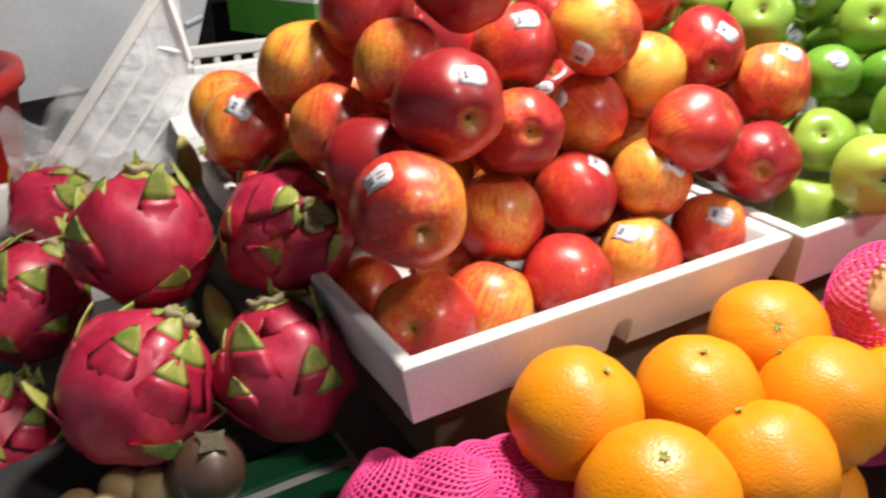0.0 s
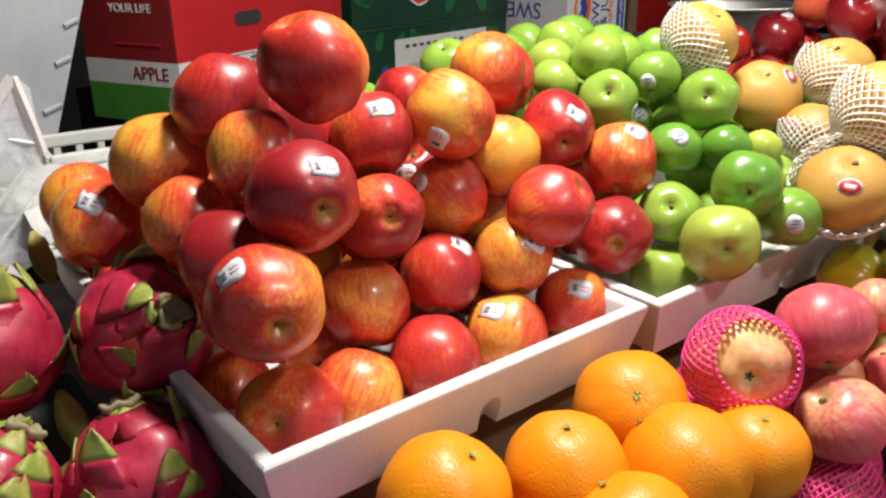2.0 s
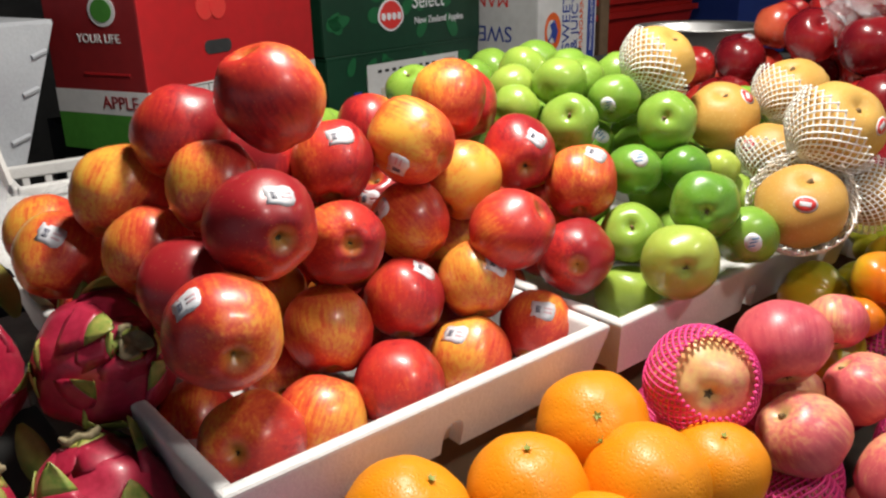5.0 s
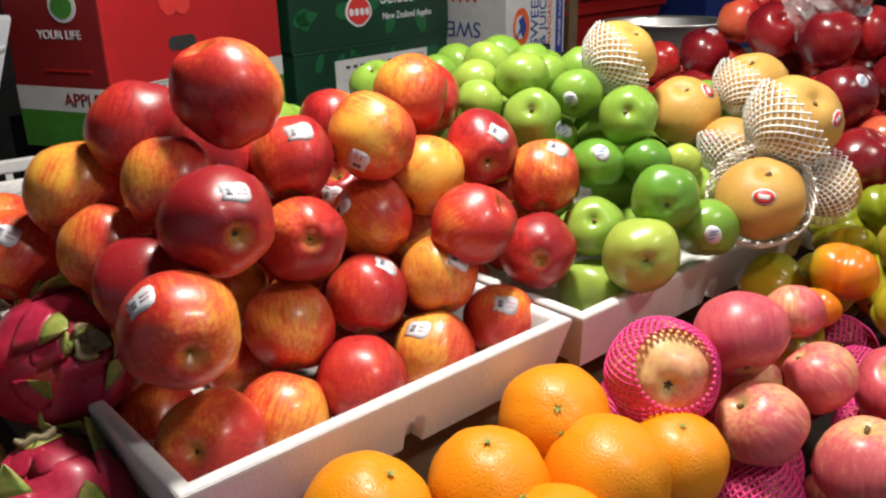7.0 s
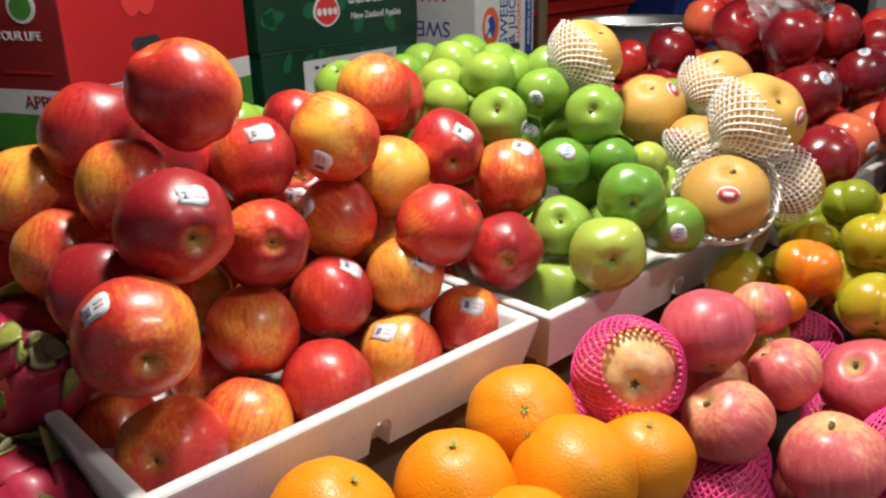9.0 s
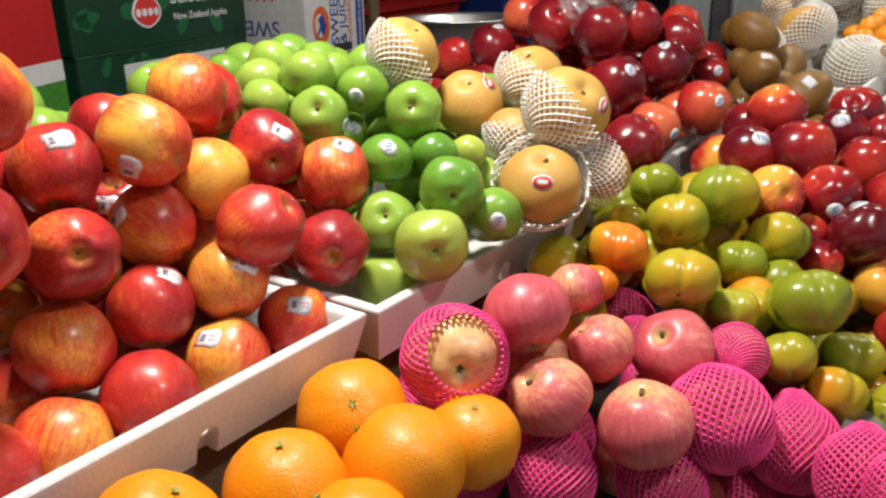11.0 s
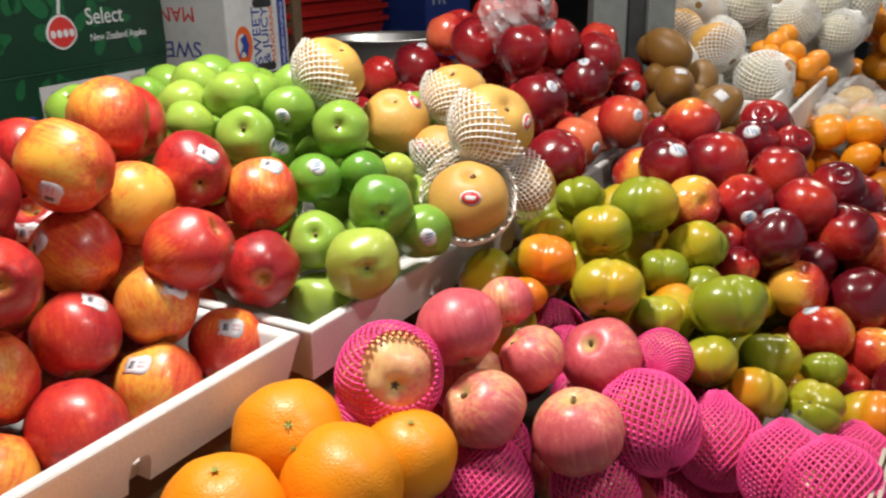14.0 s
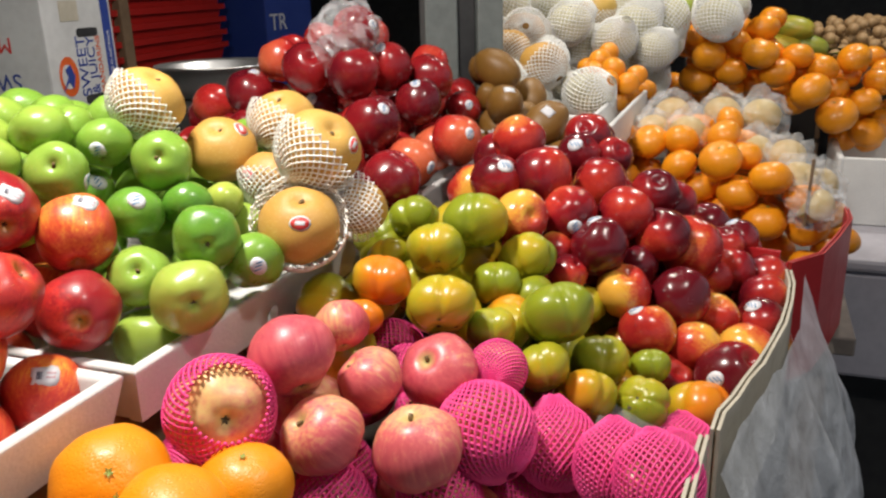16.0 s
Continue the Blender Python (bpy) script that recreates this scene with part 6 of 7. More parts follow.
# navel
navel((0.493, 0.344, 0.971), 0.0890, (-0.52, -0.50, 0.69))
navel((0.398, 0.325, 0.964), 0.0867, (-0.10, -0.07, 0.99))
navel((0.474, 0.278, 0.959), 0.0925, (-0.28, 0.71, 0.65))
navel((0.546, 0.262, 0.949), 0.0761, (-0.15, -0.17, 0.97))
navel((0.302, 0.344, 0.976), 0.0873, (0.26, -0.33, 0.91))
navel((0.396, 0.261, 0.947), 0.0878, (-0.18, 0.49, 0.85))
navel((0.297, 0.261, 0.967), 0.0925, (-0.19, -0.19, 0.96))
navel((0.309, 0.408, 0.838), 0.0860, (0.26, -0.45, 0.85))

# dragon
dragon((0.094, 0.651, 1.035), 0.1093, (0.21, 0.13, 0.97))
dragon((0.200, 0.597, 1.039), 0.1046, (0.12, -0.84, 0.53))
dragon((0.052, 0.978, 0.955), 0.0968, (0.66, -0.52, 0.54))
dragon((0.001, 0.746, 0.960), 0.1055, (0.65, 0.00, 0.76))
dragon((0.056, 0.551, 0.964), 0.1103, (0.66, 0.12, 0.74))
dragon((0.160, 0.524, 0.958), 0.1023, (-0.02, 0.35, 0.94))
dragon((-0.041, 0.662, 0.880), 0.0913, (0.50, 0.22, 0.84))
dragon((0.244, 0.860, 1.010), 0.0808, (-0.40, -0.62, 0.68))

# dry leaves caught between the dragon fruits
def dry_leaf(x, y, z, rx, ry, rz, k):
    rings = []
    for i in range(8):
        u = i / 7
        w = 0.013 * math.sin(math.pi * (0.06 + 0.9 * u)) ** 0.8
        rings.append([(f * w, 0.055 * u - 0.025, 0.018 * u * u + 0.35 * w * f * f + q) for f, q in ((-1, 0.0), (0, 0.0), (1, 0.0), (1, 0.0012), (0, 0.0012), (-1, 0.0012))])
    ob = part("dry_leaf", loft(rings, True, True), (TIP, STUB, LEAF)[k % 3], None, "", True)
    ob.matrix_world = pose(x, y, z, rx, ry, rz)
    tagged(ob, "curled drying leaf caught between dragon fruits", "leaf", "dry leaves")


for k, row in enumerate((
    (0.178, 0.836, 1.023, 40, 10, 20),
    (0.198, 0.796, 1.019, 20, -30, 140),
    (0.217, 0.747, 1.043, 60, 20, 250),
    (0.260, 0.718, 1.058, 70, 0, 80),
    (0.173, 0.712, 0.980, 30, 40, 200),
    (0.143, 0.616, 0.961, 50, -20, 330),
    (0.055, 0.846, 0.960, 35, 10, 60),
)):
    dry_leaf(*row, k)

# mangosteen
mangosteen((0.085, 0.493, 0.917), 0.0540, (-0.28, -0.22, 0.93))

# fuji
fuji((0.920, -0.000, 0.831), 0.0581, (0.49, -0.04, 0.87), tone=0.30, net=(0.00, 0.00, -1.00), wrap=165)
fuji((0.853, -0.058, 0.864), 0.0400, (0.65, 0.37, 0.67), tone=0.60, net=(0.00, 0.00, -1.00), wrap=165)
fuji((0.947, 0.056, 0.809), 0.0580, (-0.64, 0.01, 0.77), tone=0.30, net=(0.00, 0.00, -1.00), wrap=165)
fuji((0.694, 0.151, 0.863), 0.0754, (-0.34, -0.24, 0.91), tone=0.30, net=(0.00, 0.00, -1.00), wrap=165)

# fruit deeper in the piles
jazz((0.248, 0.710, 1.071), 0.0690, (-0.30, 0.40, 0.70), tone=0.50)
jazz((0.476, 0.610, 1.046), 0.0690, (0.00, 0.40, 0.70), tone=0.58)
jazz((0.526, 0.582, 0.984), 0.0690, (0.30, 0.40, 0.70), tone=0.66)
jazz((0.455, 0.586, 0.986), 0.0690, (-0.30, 0.40, 0.70), tone=0.74)
jazz((0.405, 0.640, 1.136), 0.0690, (0.00, 0.40, 0.70), tone=0.50)
jazz((0.516, 0.672, 1.164), 0.0690, (0.30, 0.40, 0.70), tone=0.58)
jazz((0.623, 0.632, 1.057), 0.0690, (-0.30, 0.40, 0.70), tone=0.66)
jazz((0.710, 0.610, 1.072), 0.0690, (0.00, 0.40, 0.70), tone=0.74)
jazz((0.300, 0.686, 1.111), 0.0690, (0.30, 0.40, 0.70), tone=0.50)
pear((2.367, 0.394, 1.264), 0.0880, (-0.21, 0.51, 0.83), tone=0.10, net=(0.00, 0.00, -1.00), wrap=165)
pear((2.400, -0.030, 1.257), 0.0847, (-0.06, 0.26, 0.96), tone=0.10, net=(0.00, 0.00, -1.00), wrap=165)
pear((2.409, 0.325, 1.260), 0.0811, (-0.15, 0.48, 0.86), tone=0.10, net=(0.00, 0.00, -1.00), wrap=165)
plum((1.487, 0.571, 1.243), 0.0675, (0.08, 0.40, 0.91))
plum((1.431, 0.644, 1.240), 0.0635, (0.49, -0.15, 0.86))
pear((2.253, 0.487, 1.249), 0.0845, (0.67, -0.02, 0.74), tone=0.10, net=(0.00, 0.00, -1.00), wrap=165)
pear((2.515, 0.240, 1.251), 0.0826, (0.91, -0.18, 0.36), tone=0.10, net=(0.00, 0.00, -1.00), wrap=165)
pear((2.421, 0.146, 1.246), 0.0821, (-0.06, -0.96, 0.27), tone=0.10, net=(0.00, 0.00, -1.00), wrap=165)
pear((2.189, 0.541, 1.241), 0.0883, (0.29, -0.11, 0.95), tone=0.10, net=(0.00, 0.00, -1.00), wrap=165)
plum((1.408, 0.541, 1.223), 0.0630, (0.33, 0.14, 0.93))
pear((2.298, 0.375, 1.233), 0.0875, (-0.74, 0.12, 0.66), tone=0.10, net=(0.00, 0.00, -1.00), wrap=165)
pear((2.478, 0.336, 1.230), 0.0827, (-0.09, -0.51, 0.86), tone=0.10, net=(0.00, 0.00, -1.00), wrap=165)
plum((1.456, 0.724, 1.215), 0.0692, (0.01, 0.32, 0.95))
far_orange((2.528, -0.134, 1.220), 0.0687, (0.30, -0.01, 0.95))
granny((0.806, 0.664, 1.194), 0.0614, (-0.74, 0.36, 0.56))
plum((1.459, 0.524, 1.205), 0.0628, (0.09, -0.18, 0.98))
granny((0.867, 0.771, 1.191), 0.0669, (0.74, 0.54, 0.40))
plum((1.470, 0.451, 1.196), 0.0650, (0.87, -0.10, 0.48))
pear((2.368, 0.192, 1.208), 0.0815, (0.58, -0.76, 0.29), tone=0.10, net=(0.00, 0.00, -1.00), wrap=165)
pear((2.101, 0.415, 1.206), 0.0834, (0.31, -0.10, 0.94), tone=0.10, net=(0.00, 0.00, -1.00), wrap=165)
plum((1.452, 0.579, 1.196), 0.0638, (0.13, -0.20, 0.97))
granny((0.859, 0.691, 1.181), 0.0653, (0.32, 0.18, 0.93))
pear((2.168, 0.474, 1.206), 0.0821, (0.44, 0.23, 0.87), tone=0.10, net=(0.00, 0.00, -1.00), wrap=165)
granny((0.498, 0.810, 1.180), 0.0656, (0.03, -0.82, 0.57))
jazz((0.377, 0.681, 1.177), 0.0721, (0.90, -0.01, 0.44), tone=0.40)
granny((0.846, 0.835, 1.177), 0.0660, (0.55, 0.18, 0.81))
pear((2.065, 0.503, 1.201), 0.0881, (0.42, -0.12, 0.90), tone=0.10, net=(0.00, 0.00, -1.00), wrap=165)
granny((0.668, 0.790, 1.176), 0.0667, (-0.46, -0.24, 0.86))
far_orange((2.570, 0.049, 1.201), 0.0726, (0.21, 0.65, 0.73))
granny((0.810, 0.732, 1.173), 0.0610, (-0.03, 0.40, 0.91))
far_orange((2.477, 0.090, 1.200), 0.0699, (-0.16, 0.21, 0.96))
granny((0.941, 0.690, 1.175), 0.0622, (-0.18, 0.28, 0.94))
plum((1.469, 0.660, 1.186), 0.0692, (-0.91, -0.16, 0.38))
granny((0.703, 0.837, 1.165), 0.0663, (-0.23, 0.60, 0.77))
pear((2.377, 0.262, 1.190), 0.0867, (0.14, 0.58, 0.80), tone=0.10, net=(0.00, 0.00, -1.00), wrap=165)
pear((2.464, 0.263, 1.191), 0.0838, (0.55, 0.34, 0.76), tone=0.10, net=(0.00, 0.00, -1.00), wrap=165)
far_orange((2.562, -0.053, 1.187), 0.0714, (0.14, 0.82, 0.55))
granny((0.483, 0.738, 1.158), 0.0636, (-0.56, 0.68, 0.47))
pear((2.332, 0.331, 1.182), 0.0848, (-0.32, 0.24, 0.92), tone=0.10, net=(0.00, 0.00, -1.00), wrap=165)
pear((2.190, 0.409, 1.180), 0.0885, (0.42, -0.53, 0.73), tone=0.10, net=(0.00, 0.00, -1.00), wrap=165)
pear((2.479, 0.175, 1.180), 0.0892, (0.31, 0.52, 0.80), tone=0.10, net=(0.00, 0.00, -1.00), wrap=165)
kiwi((1.658, 0.411, 1.167), 0.0540, (-0.31, -0.49, 0.82))
granny((0.600, 0.706, 1.148), 0.0631, (-0.54, -0.22, 0.81))
plum((1.378, 0.566, 1.157), 0.0682, (-0.49, 0.60, 0.63))
granny((0.797, 0.620, 1.143), 0.0616, (-0.49, 0.33, 0.81))
plum((1.321, 0.520, 1.153), 0.0632, (0.18, -0.09, 0.98))
pear((2.366, 0.125, 1.166), 0.0813, (0.30, -0.54, 0.78), tone=0.10, net=(0.00, 0.00, -1.00), wrap=165)
pear((2.011, 0.364, 1.163), 0.0851, (-0.17, -0.51, 0.84), tone=0.10, net=(0.00, 0.00, -1.00), wrap=165)
granny((0.523, 0.776, 1.141), 0.0625, (0.36, -0.89, 0.27))
jazz((0.412, 0.636, 1.139), 0.0738, (0.09, 0.68, 0.73), tone=0.41)
granny((0.839, 0.770, 1.141), 0.0646, (-0.75, -0.26, 0.61))
granny((0.746, 0.659, 1.138), 0.0613, (0.26, 0.67, 0.70))
granny((0.880, 0.632, 1.139), 0.0655, (-0.64, -0.60, 0.49))
granny((0.756, 0.717, 1.137), 0.0637, (0.86, -0.42, 0.30))
granny((0.992, 0.535, 1.139), 0.0639, (-0.19, 0.40, 0.90))
pear((1.976, 0.456, 1.156), 0.0848, (0.24, -0.39, 0.89), tone=0.10, net=(0.00, 0.00, -1.00), wrap=165)
granny((0.651, 0.667, 1.128), 0.0654, (-0.50, 0.23, 0.84))
granny((1.047, 0.507, 1.130), 0.0677, (0.42, -0.17, 0.89))
far_orange((2.508, -0.118, 1.149), 0.0716, (0.23, -0.22, 0.95))
granny((1.010, 0.462, 1.126), 0.0631, (-0.23, 0.31, 0.92))
plum((1.446, 0.594, 1.138), 0.0657, (-0.61, 0.52, 0.59))
far_orange((2.488, 0.052, 1.150), 0.0753, (-0.58, -0.35, 0.73))
granny((0.863, 0.703, 1.124), 0.0647, (0.19, 0.63, 0.75))
kiwi((1.640, 0.374, 1.138), 0.0577, (-0.61, -0.16, 0.78))
plum((1.461, 0.453, 1.134), 0.0652, (-0.56, -0.34, 0.76))
far_orange((2.559, 0.086, 1.148), 0.0696, (-0.45, 0.01, 0.90))
granny((0.683, 0.597, 1.120), 0.0663, (-0.54, -0.25, 0.81))
jazz((0.378, 0.713, 1.119), 0.0700, (0.21, -0.86, 0.46), tone=0.82)
plum((1.420, 0.800, 1.135), 0.0635, (-0.06, -0.36, 0.93))
pear((2.285, 0.393, 1.146), 0.0823, (0.33, 0.59, 0.74), tone=0.10, net=(0.00, 0.00, -1.00), wrap=165)
pear((2.306, 0.273, 1.144), 0.0844, (0.22, 0.52, 0.83), tone=0.10, net=(0.00, 0.00, -1.00), wrap=165)
granny((0.812, 0.869, 1.119), 0.0647, (-0.05, 0.20, 0.98))
pear((1.890, 0.481, 1.138), 0.0859, (-0.31, 0.28, 0.91), tone=0.10, net=(0.00, 0.00, -1.00), wrap=165)
pear((1.759, 0.394, 1.132), 0.0887, (0.58, -0.59, 0.56), tone=0.10, net=(0.00, 0.00, -1.00), wrap=165)
plum((1.489, 0.699, 1.131), 0.0630, (-0.80, 0.29, 0.52))
plum((1.272, 0.493, 1.124), 0.0648, (-0.02, 0.20, 0.98))
granny((0.764, 0.825, 1.116), 0.0627, (-0.18, -0.44, 0.88))
granny((0.822, 0.559, 1.113), 0.0634, (0.13, -0.19, 0.97))
kiwi((1.694, 0.371, 1.130), 0.0566, (0.79, 0.14, 0.60))
plum((1.568, 0.480, 1.128), 0.0653, (0.88, 0.08, 0.46))
pear((2.068, 0.431, 1.136), 0.0833, (-0.14, 0.72, 0.68), tone=0.10, net=(0.00, 0.00, -1.00), wrap=165)
far_orange((2.436, 0.138, 1.138), 0.0694, (0.59, -0.76, 0.27))
plum((1.457, 0.537, 1.124), 0.0641, (0.39, 0.34, 0.86))
jazz((0.577, 0.640, 1.110), 0.0746, (-0.03, -0.47, 0.88), tone=0.65)
far_orange((2.593, 0.008, 1.138), 0.0712, (0.79, -0.45, 0.41))
far_orange((2.449, -0.136, 1.132), 0.0701, (0.66, 0.08, 0.75))
jazz((0.298, 0.708, 1.108), 0.0693, (0.89, 0.02, 0.46), tone=0.71)
kiwi((1.586, 0.369, 1.121), 0.0577, (-0.42, 0.23, 0.88))
plum((1.410, 0.659, 1.122), 0.0629, (0.89, -0.05, 0.46))
jazz((0.455, 0.706, 1.108), 0.0697, (-0.77, -0.07, 0.63), tone=0.76)
jazz((0.333, 0.634, 1.107), 0.0685, (0.87, 0.27, 0.41), tone=0.51)
plum((1.630, 0.448, 1.122), 0.0643, (-0.95, 0.11, 0.28))
granny((0.934, 0.477, 1.107), 0.0689, (-0.26, -0.38, 0.89))
granny((0.912, 0.573, 1.107), 0.0666, (0.27, -0.50, 0.82))
plum((1.191, 0.521, 1.110), 0.0636, (0.21, -0.50, 0.84))
far_orange((2.595, -0.060, 1.127), 0.0722, (0.27, 0.12, 0.96))
granny((0.818, 0.676, 1.097), 0.0665, (0.71, -0.11, 0.69))
pear((2.374, 0.219, 1.118), 0.0816, (0.23, -0.26, 0.94), tone=0.10, net=(0.00, 0.00, -1.00), wrap=165)
far_orange((2.516, 0.005, 1.117), 0.0726, (0.07, -0.47, 0.88))
granny((0.707, 0.679, 1.091), 0.0616, (-0.60, 0.72, 0.34))
plum((1.281, 0.719, 1.103), 0.0643, (0.30, -0.18, 0.94))
nectarine((1.356, 0.141, 1.096), 0.0627, (-0.76, -0.03, 0.65), tone=0.73)
plum((1.391, 0.554, 1.101), 0.0668, (0.52, -0.63, 0.57))
granny((0.863, 0.522, 1.088), 0.0640, (-0.25, -0.21, 0.95))
plum((1.145, 0.465, 1.094), 0.0652, (-0.86, 0.08, 0.50))
pear((1.827, 0.431, 1.106), 0.0866, (-0.72, -0.24, 0.65), tone=0.10, net=(0.00, 0.00, -1.00), wrap=165)
plum((1.297, 0.538, 1.097), 0.0693, (-0.09, 0.76, 0.65))
plum((1.511, 0.493, 1.100), 0.0656, (-0.04, 0.81, 0.58))
granny((0.563, 0.743, 1.086), 0.0610, (-0.10, 0.22, 0.97))
granny((0.862, 0.590, 1.085), 0.0643, (0.54, -0.20, 0.82))
granny((0.485, 0.779, 1.084), 0.0611, (-0.87, -0.11, 0.48))
granny((0.795, 0.510, 1.081), 0.0646, (-0.68, -0.40, 0.61))
granny((0.809, 0.781, 1.083), 0.0653, (-0.45, 0.35, 0.82))
plum((1.299, 0.667, 1.092), 0.0634, (-0.18, -0.19, 0.97))
plum((1.314, 0.766, 1.093), 0.0657, (0.86, -0.41, 0.31))
granny((0.943, 0.532, 1.082), 0.0658, (0.33, 0.63, 0.70))
plum((1.467, 0.752, 1.095), 0.0639, (0.21, 0.31, 0.93))
jazz((0.418, 0.589, 1.078), 0.0729, (-0.73, -0.18, 0.66), tone=0.37)
granny((0.544, 0.813, 1.079), 0.0669, (-0.24, -0.92, 0.31))
granny((0.716, 0.554, 1.076), 0.0638, (-0.13, -0.61, 0.78))
kiwi((1.539, 0.295, 1.088), 0.0544, (0.16, 0.27, 0.95))
plum((1.044, 0.448, 1.081), 0.0675, (-0.54, 0.32, 0.78))
nectarine((1.252, 0.260, 1.081), 0.0618, (0.23, 0.64, 0.73), tone=0.54)
pear((2.242, 0.353, 1.101), 0.0852, (-0.65, -0.67, 0.35), tone=0.10, net=(0.00, 0.00, -1.00), wrap=165)
plum((1.545, 0.916, 1.094), 0.0646, (-0.92, 0.21, 0.33))
pear((1.981, 0.344, 1.094), 0.0848, (0.30, 0.11, 0.95), tone=0.10, net=(0.00, 0.00, -1.00), wrap=165)
pear((2.224, 0.263, 1.096), 0.0822, (0.95, -0.01, 0.32), tone=0.10, net=(0.00, 0.00, -1.00), wrap=165)
plum((1.360, 0.660, 1.084), 0.0692, (0.49, -0.18, 0.85))
far_orange((2.551, 0.052, 1.099), 0.0691, (-0.30, -0.74, 0.61))
nectarine((1.416, 0.142, 1.077), 0.0636, (0.47, -0.36, 0.81), tone=0.82)
pear((1.923, 0.394, 1.090), 0.0836, (-0.55, -0.21, 0.81), tone=0.10, net=(0.00, 0.00, -1.00), wrap=165)
plum((1.485, 0.807, 1.085), 0.0638, (0.27, -0.51, 0.81))
granny((0.763, 0.584, 1.068), 0.0654, (-0.57, 0.32, 0.76))
pear((1.815, 0.352, 1.086), 0.0825, (0.44, 0.76, 0.48), tone=0.10, net=(0.00, 0.00, -1.00), wrap=165)
far_orange((2.604, -0.355, 1.088), 0.0723, (0.24, 0.77, 0.60))
granny((0.778, 0.639, 1.065), 0.0668, (0.38, 0.29, 0.88))
plum((1.397, 0.770, 1.078), 0.0632, (0.67, 0.29, 0.69))
far_orange((2.586, -0.263, 1.087), 0.0737, (0.18, -0.85, 0.50))
kiwi((1.686, 0.369, 1.077), 0.0564, (0.45, 0.01, 0.89))
plum((1.466, 0.446, 1.074), 0.0651, (-0.38, -0.13, 0.91))
plum((1.586, 0.442, 1.076), 0.0692, (-0.01, 0.50, 0.87))
plum((1.291, 0.441, 1.070), 0.0678, (0.69, -0.36, 0.63))
far_orange((2.567, -0.014, 1.084), 0.0749, (-0.58, 0.11, 0.81))
plum((1.246, 0.524, 1.066), 0.0664, (-0.05, 0.29, 0.96))
kiwi((1.456, 0.173, 1.064), 0.0557, (-0.60, -0.56, 0.57))
kiwi((1.400, 0.250, 1.064), 0.0544, (0.36, 0.37, 0.86))
plum((1.357, 0.820, 1.071), 0.0652, (0.67, 0.07, 0.74))
jazz((0.571, 0.675, 1.054), 0.0746, (-0.13, 0.62, 0.77), tone=0.56)
kiwi((1.542, 0.241, 1.063), 0.0586, (0.01, 0.37, 0.93))
jazz((0.658, 0.618, 1.051), 0.0697, (-0.01, 0.24, 0.97), tone=0.50)
far_orange((2.669, -0.453, 1.074), 0.0744, (-0.15, 0.79, 0.59))
pear((2.324, 0.155, 1.074), 0.0838, (0.69, 0.05, 0.72), tone=0.10, net=(0.00, 0.00, -1.00), wrap=165)
jazz((0.297, 0.633, 1.047), 0.0752, (0.27, 0.04, 0.96), tone=0.35)
plum((1.316, 0.858, 1.062), 0.0667, (-0.77, 0.01, 0.63))
plum((1.383, 0.503, 1.059), 0.0690, (0.16, -0.25, 0.95))
far_orange((2.605, -0.428, 1.069), 0.0706, (-0.78, -0.45, 0.43))
nectarine((1.155, 0.265, 1.050), 0.0647, (-0.14, 0.77, 0.62), tone=0.45)
jazz((0.328, 0.715, 1.045), 0.0723, (0.74, 0.39, 0.55), tone=0.69)
granny((0.773, 0.461, 1.041), 0.0635, (0.15, -0.28, 0.95))
nectarine((1.264, 0.183, 1.048), 0.0639, (0.05, -0.94, 0.34), tone=0.35)
jazz((0.650, 0.544, 1.042), 0.0701, (-0.47, -0.19, 0.86), tone=0.35)
plum((1.172, 0.445, 1.047), 0.0679, (0.51, 0.00, 0.86))
jazz((0.437, 0.702, 1.038), 0.0700, (0.37, 0.19, 0.91), tone=0.48)
kiwi((1.468, 0.362, 1.049), 0.0574, (-0.86, 0.26, 0.44))
far_orange((2.558, -0.149, 1.063), 0.0693, (0.59, -0.55, 0.59))
plum((1.388, 0.605, 1.051), 0.0651, (0.89, 0.20, 0.40))
plum((1.227, 0.456, 1.044), 0.0638, (0.90, -0.06, 0.44))
granny((0.731, 0.524, 1.033), 0.0620, (-0.19, 0.81, 0.56))
kiwi((1.684, 0.326, 1.051), 0.0564, (-0.56, -0.34, 0.76))
nectarine((1.368, 0.208, 1.042), 0.0625, (0.71, -0.61, 0.35), tone=0.74)
plum((1.109, 0.451, 1.039), 0.0629, (0.70, -0.28, 0.65))
mandarin((1.858, -0.060, 1.047), 0.0565, (0.18, -0.88, 0.43))
kiwi((1.569, 0.358, 1.047), 0.0586, (-0.05, -0.58, 0.82))
kiwi((1.621, 0.298, 1.046), 0.0536, (-0.28, 0.70, 0.66))
jazz((0.507, 0.631, 1.032), 0.0725, (-0.36, 0.56, 0.75), tone=0.74)
nectarine((1.199, 0.188, 1.036), 0.0608, (-0.40, 0.80, 0.45), tone=0.78)
plum((1.388, 0.877, 1.049), 0.0630, (-0.11, 0.53, 0.84))
plum((1.507, 0.420, 1.044), 0.0647, (0.10, -0.91, 0.41))
kiwi((1.497, 0.283, 1.040), 0.0581, (0.40, 0.17, 0.90))
plum((1.336, 0.625, 1.041), 0.0689, (0.24, -0.39, 0.89))
plum((1.392, 0.435, 1.041), 0.0653, (0.54, 0.11, 0.83))
kiwi((1.625, 0.359, 1.043), 0.0565, (-0.81, -0.41, 0.42))
pear((2.276, 0.237, 1.053), 0.0861, (-0.89, 0.04, 0.46), tone=0.10, net=(0.00, 0.00, -1.00), wrap=165)
granny((0.904, 0.513, 1.029), 0.0634, (-0.20, -0.35, 0.92))
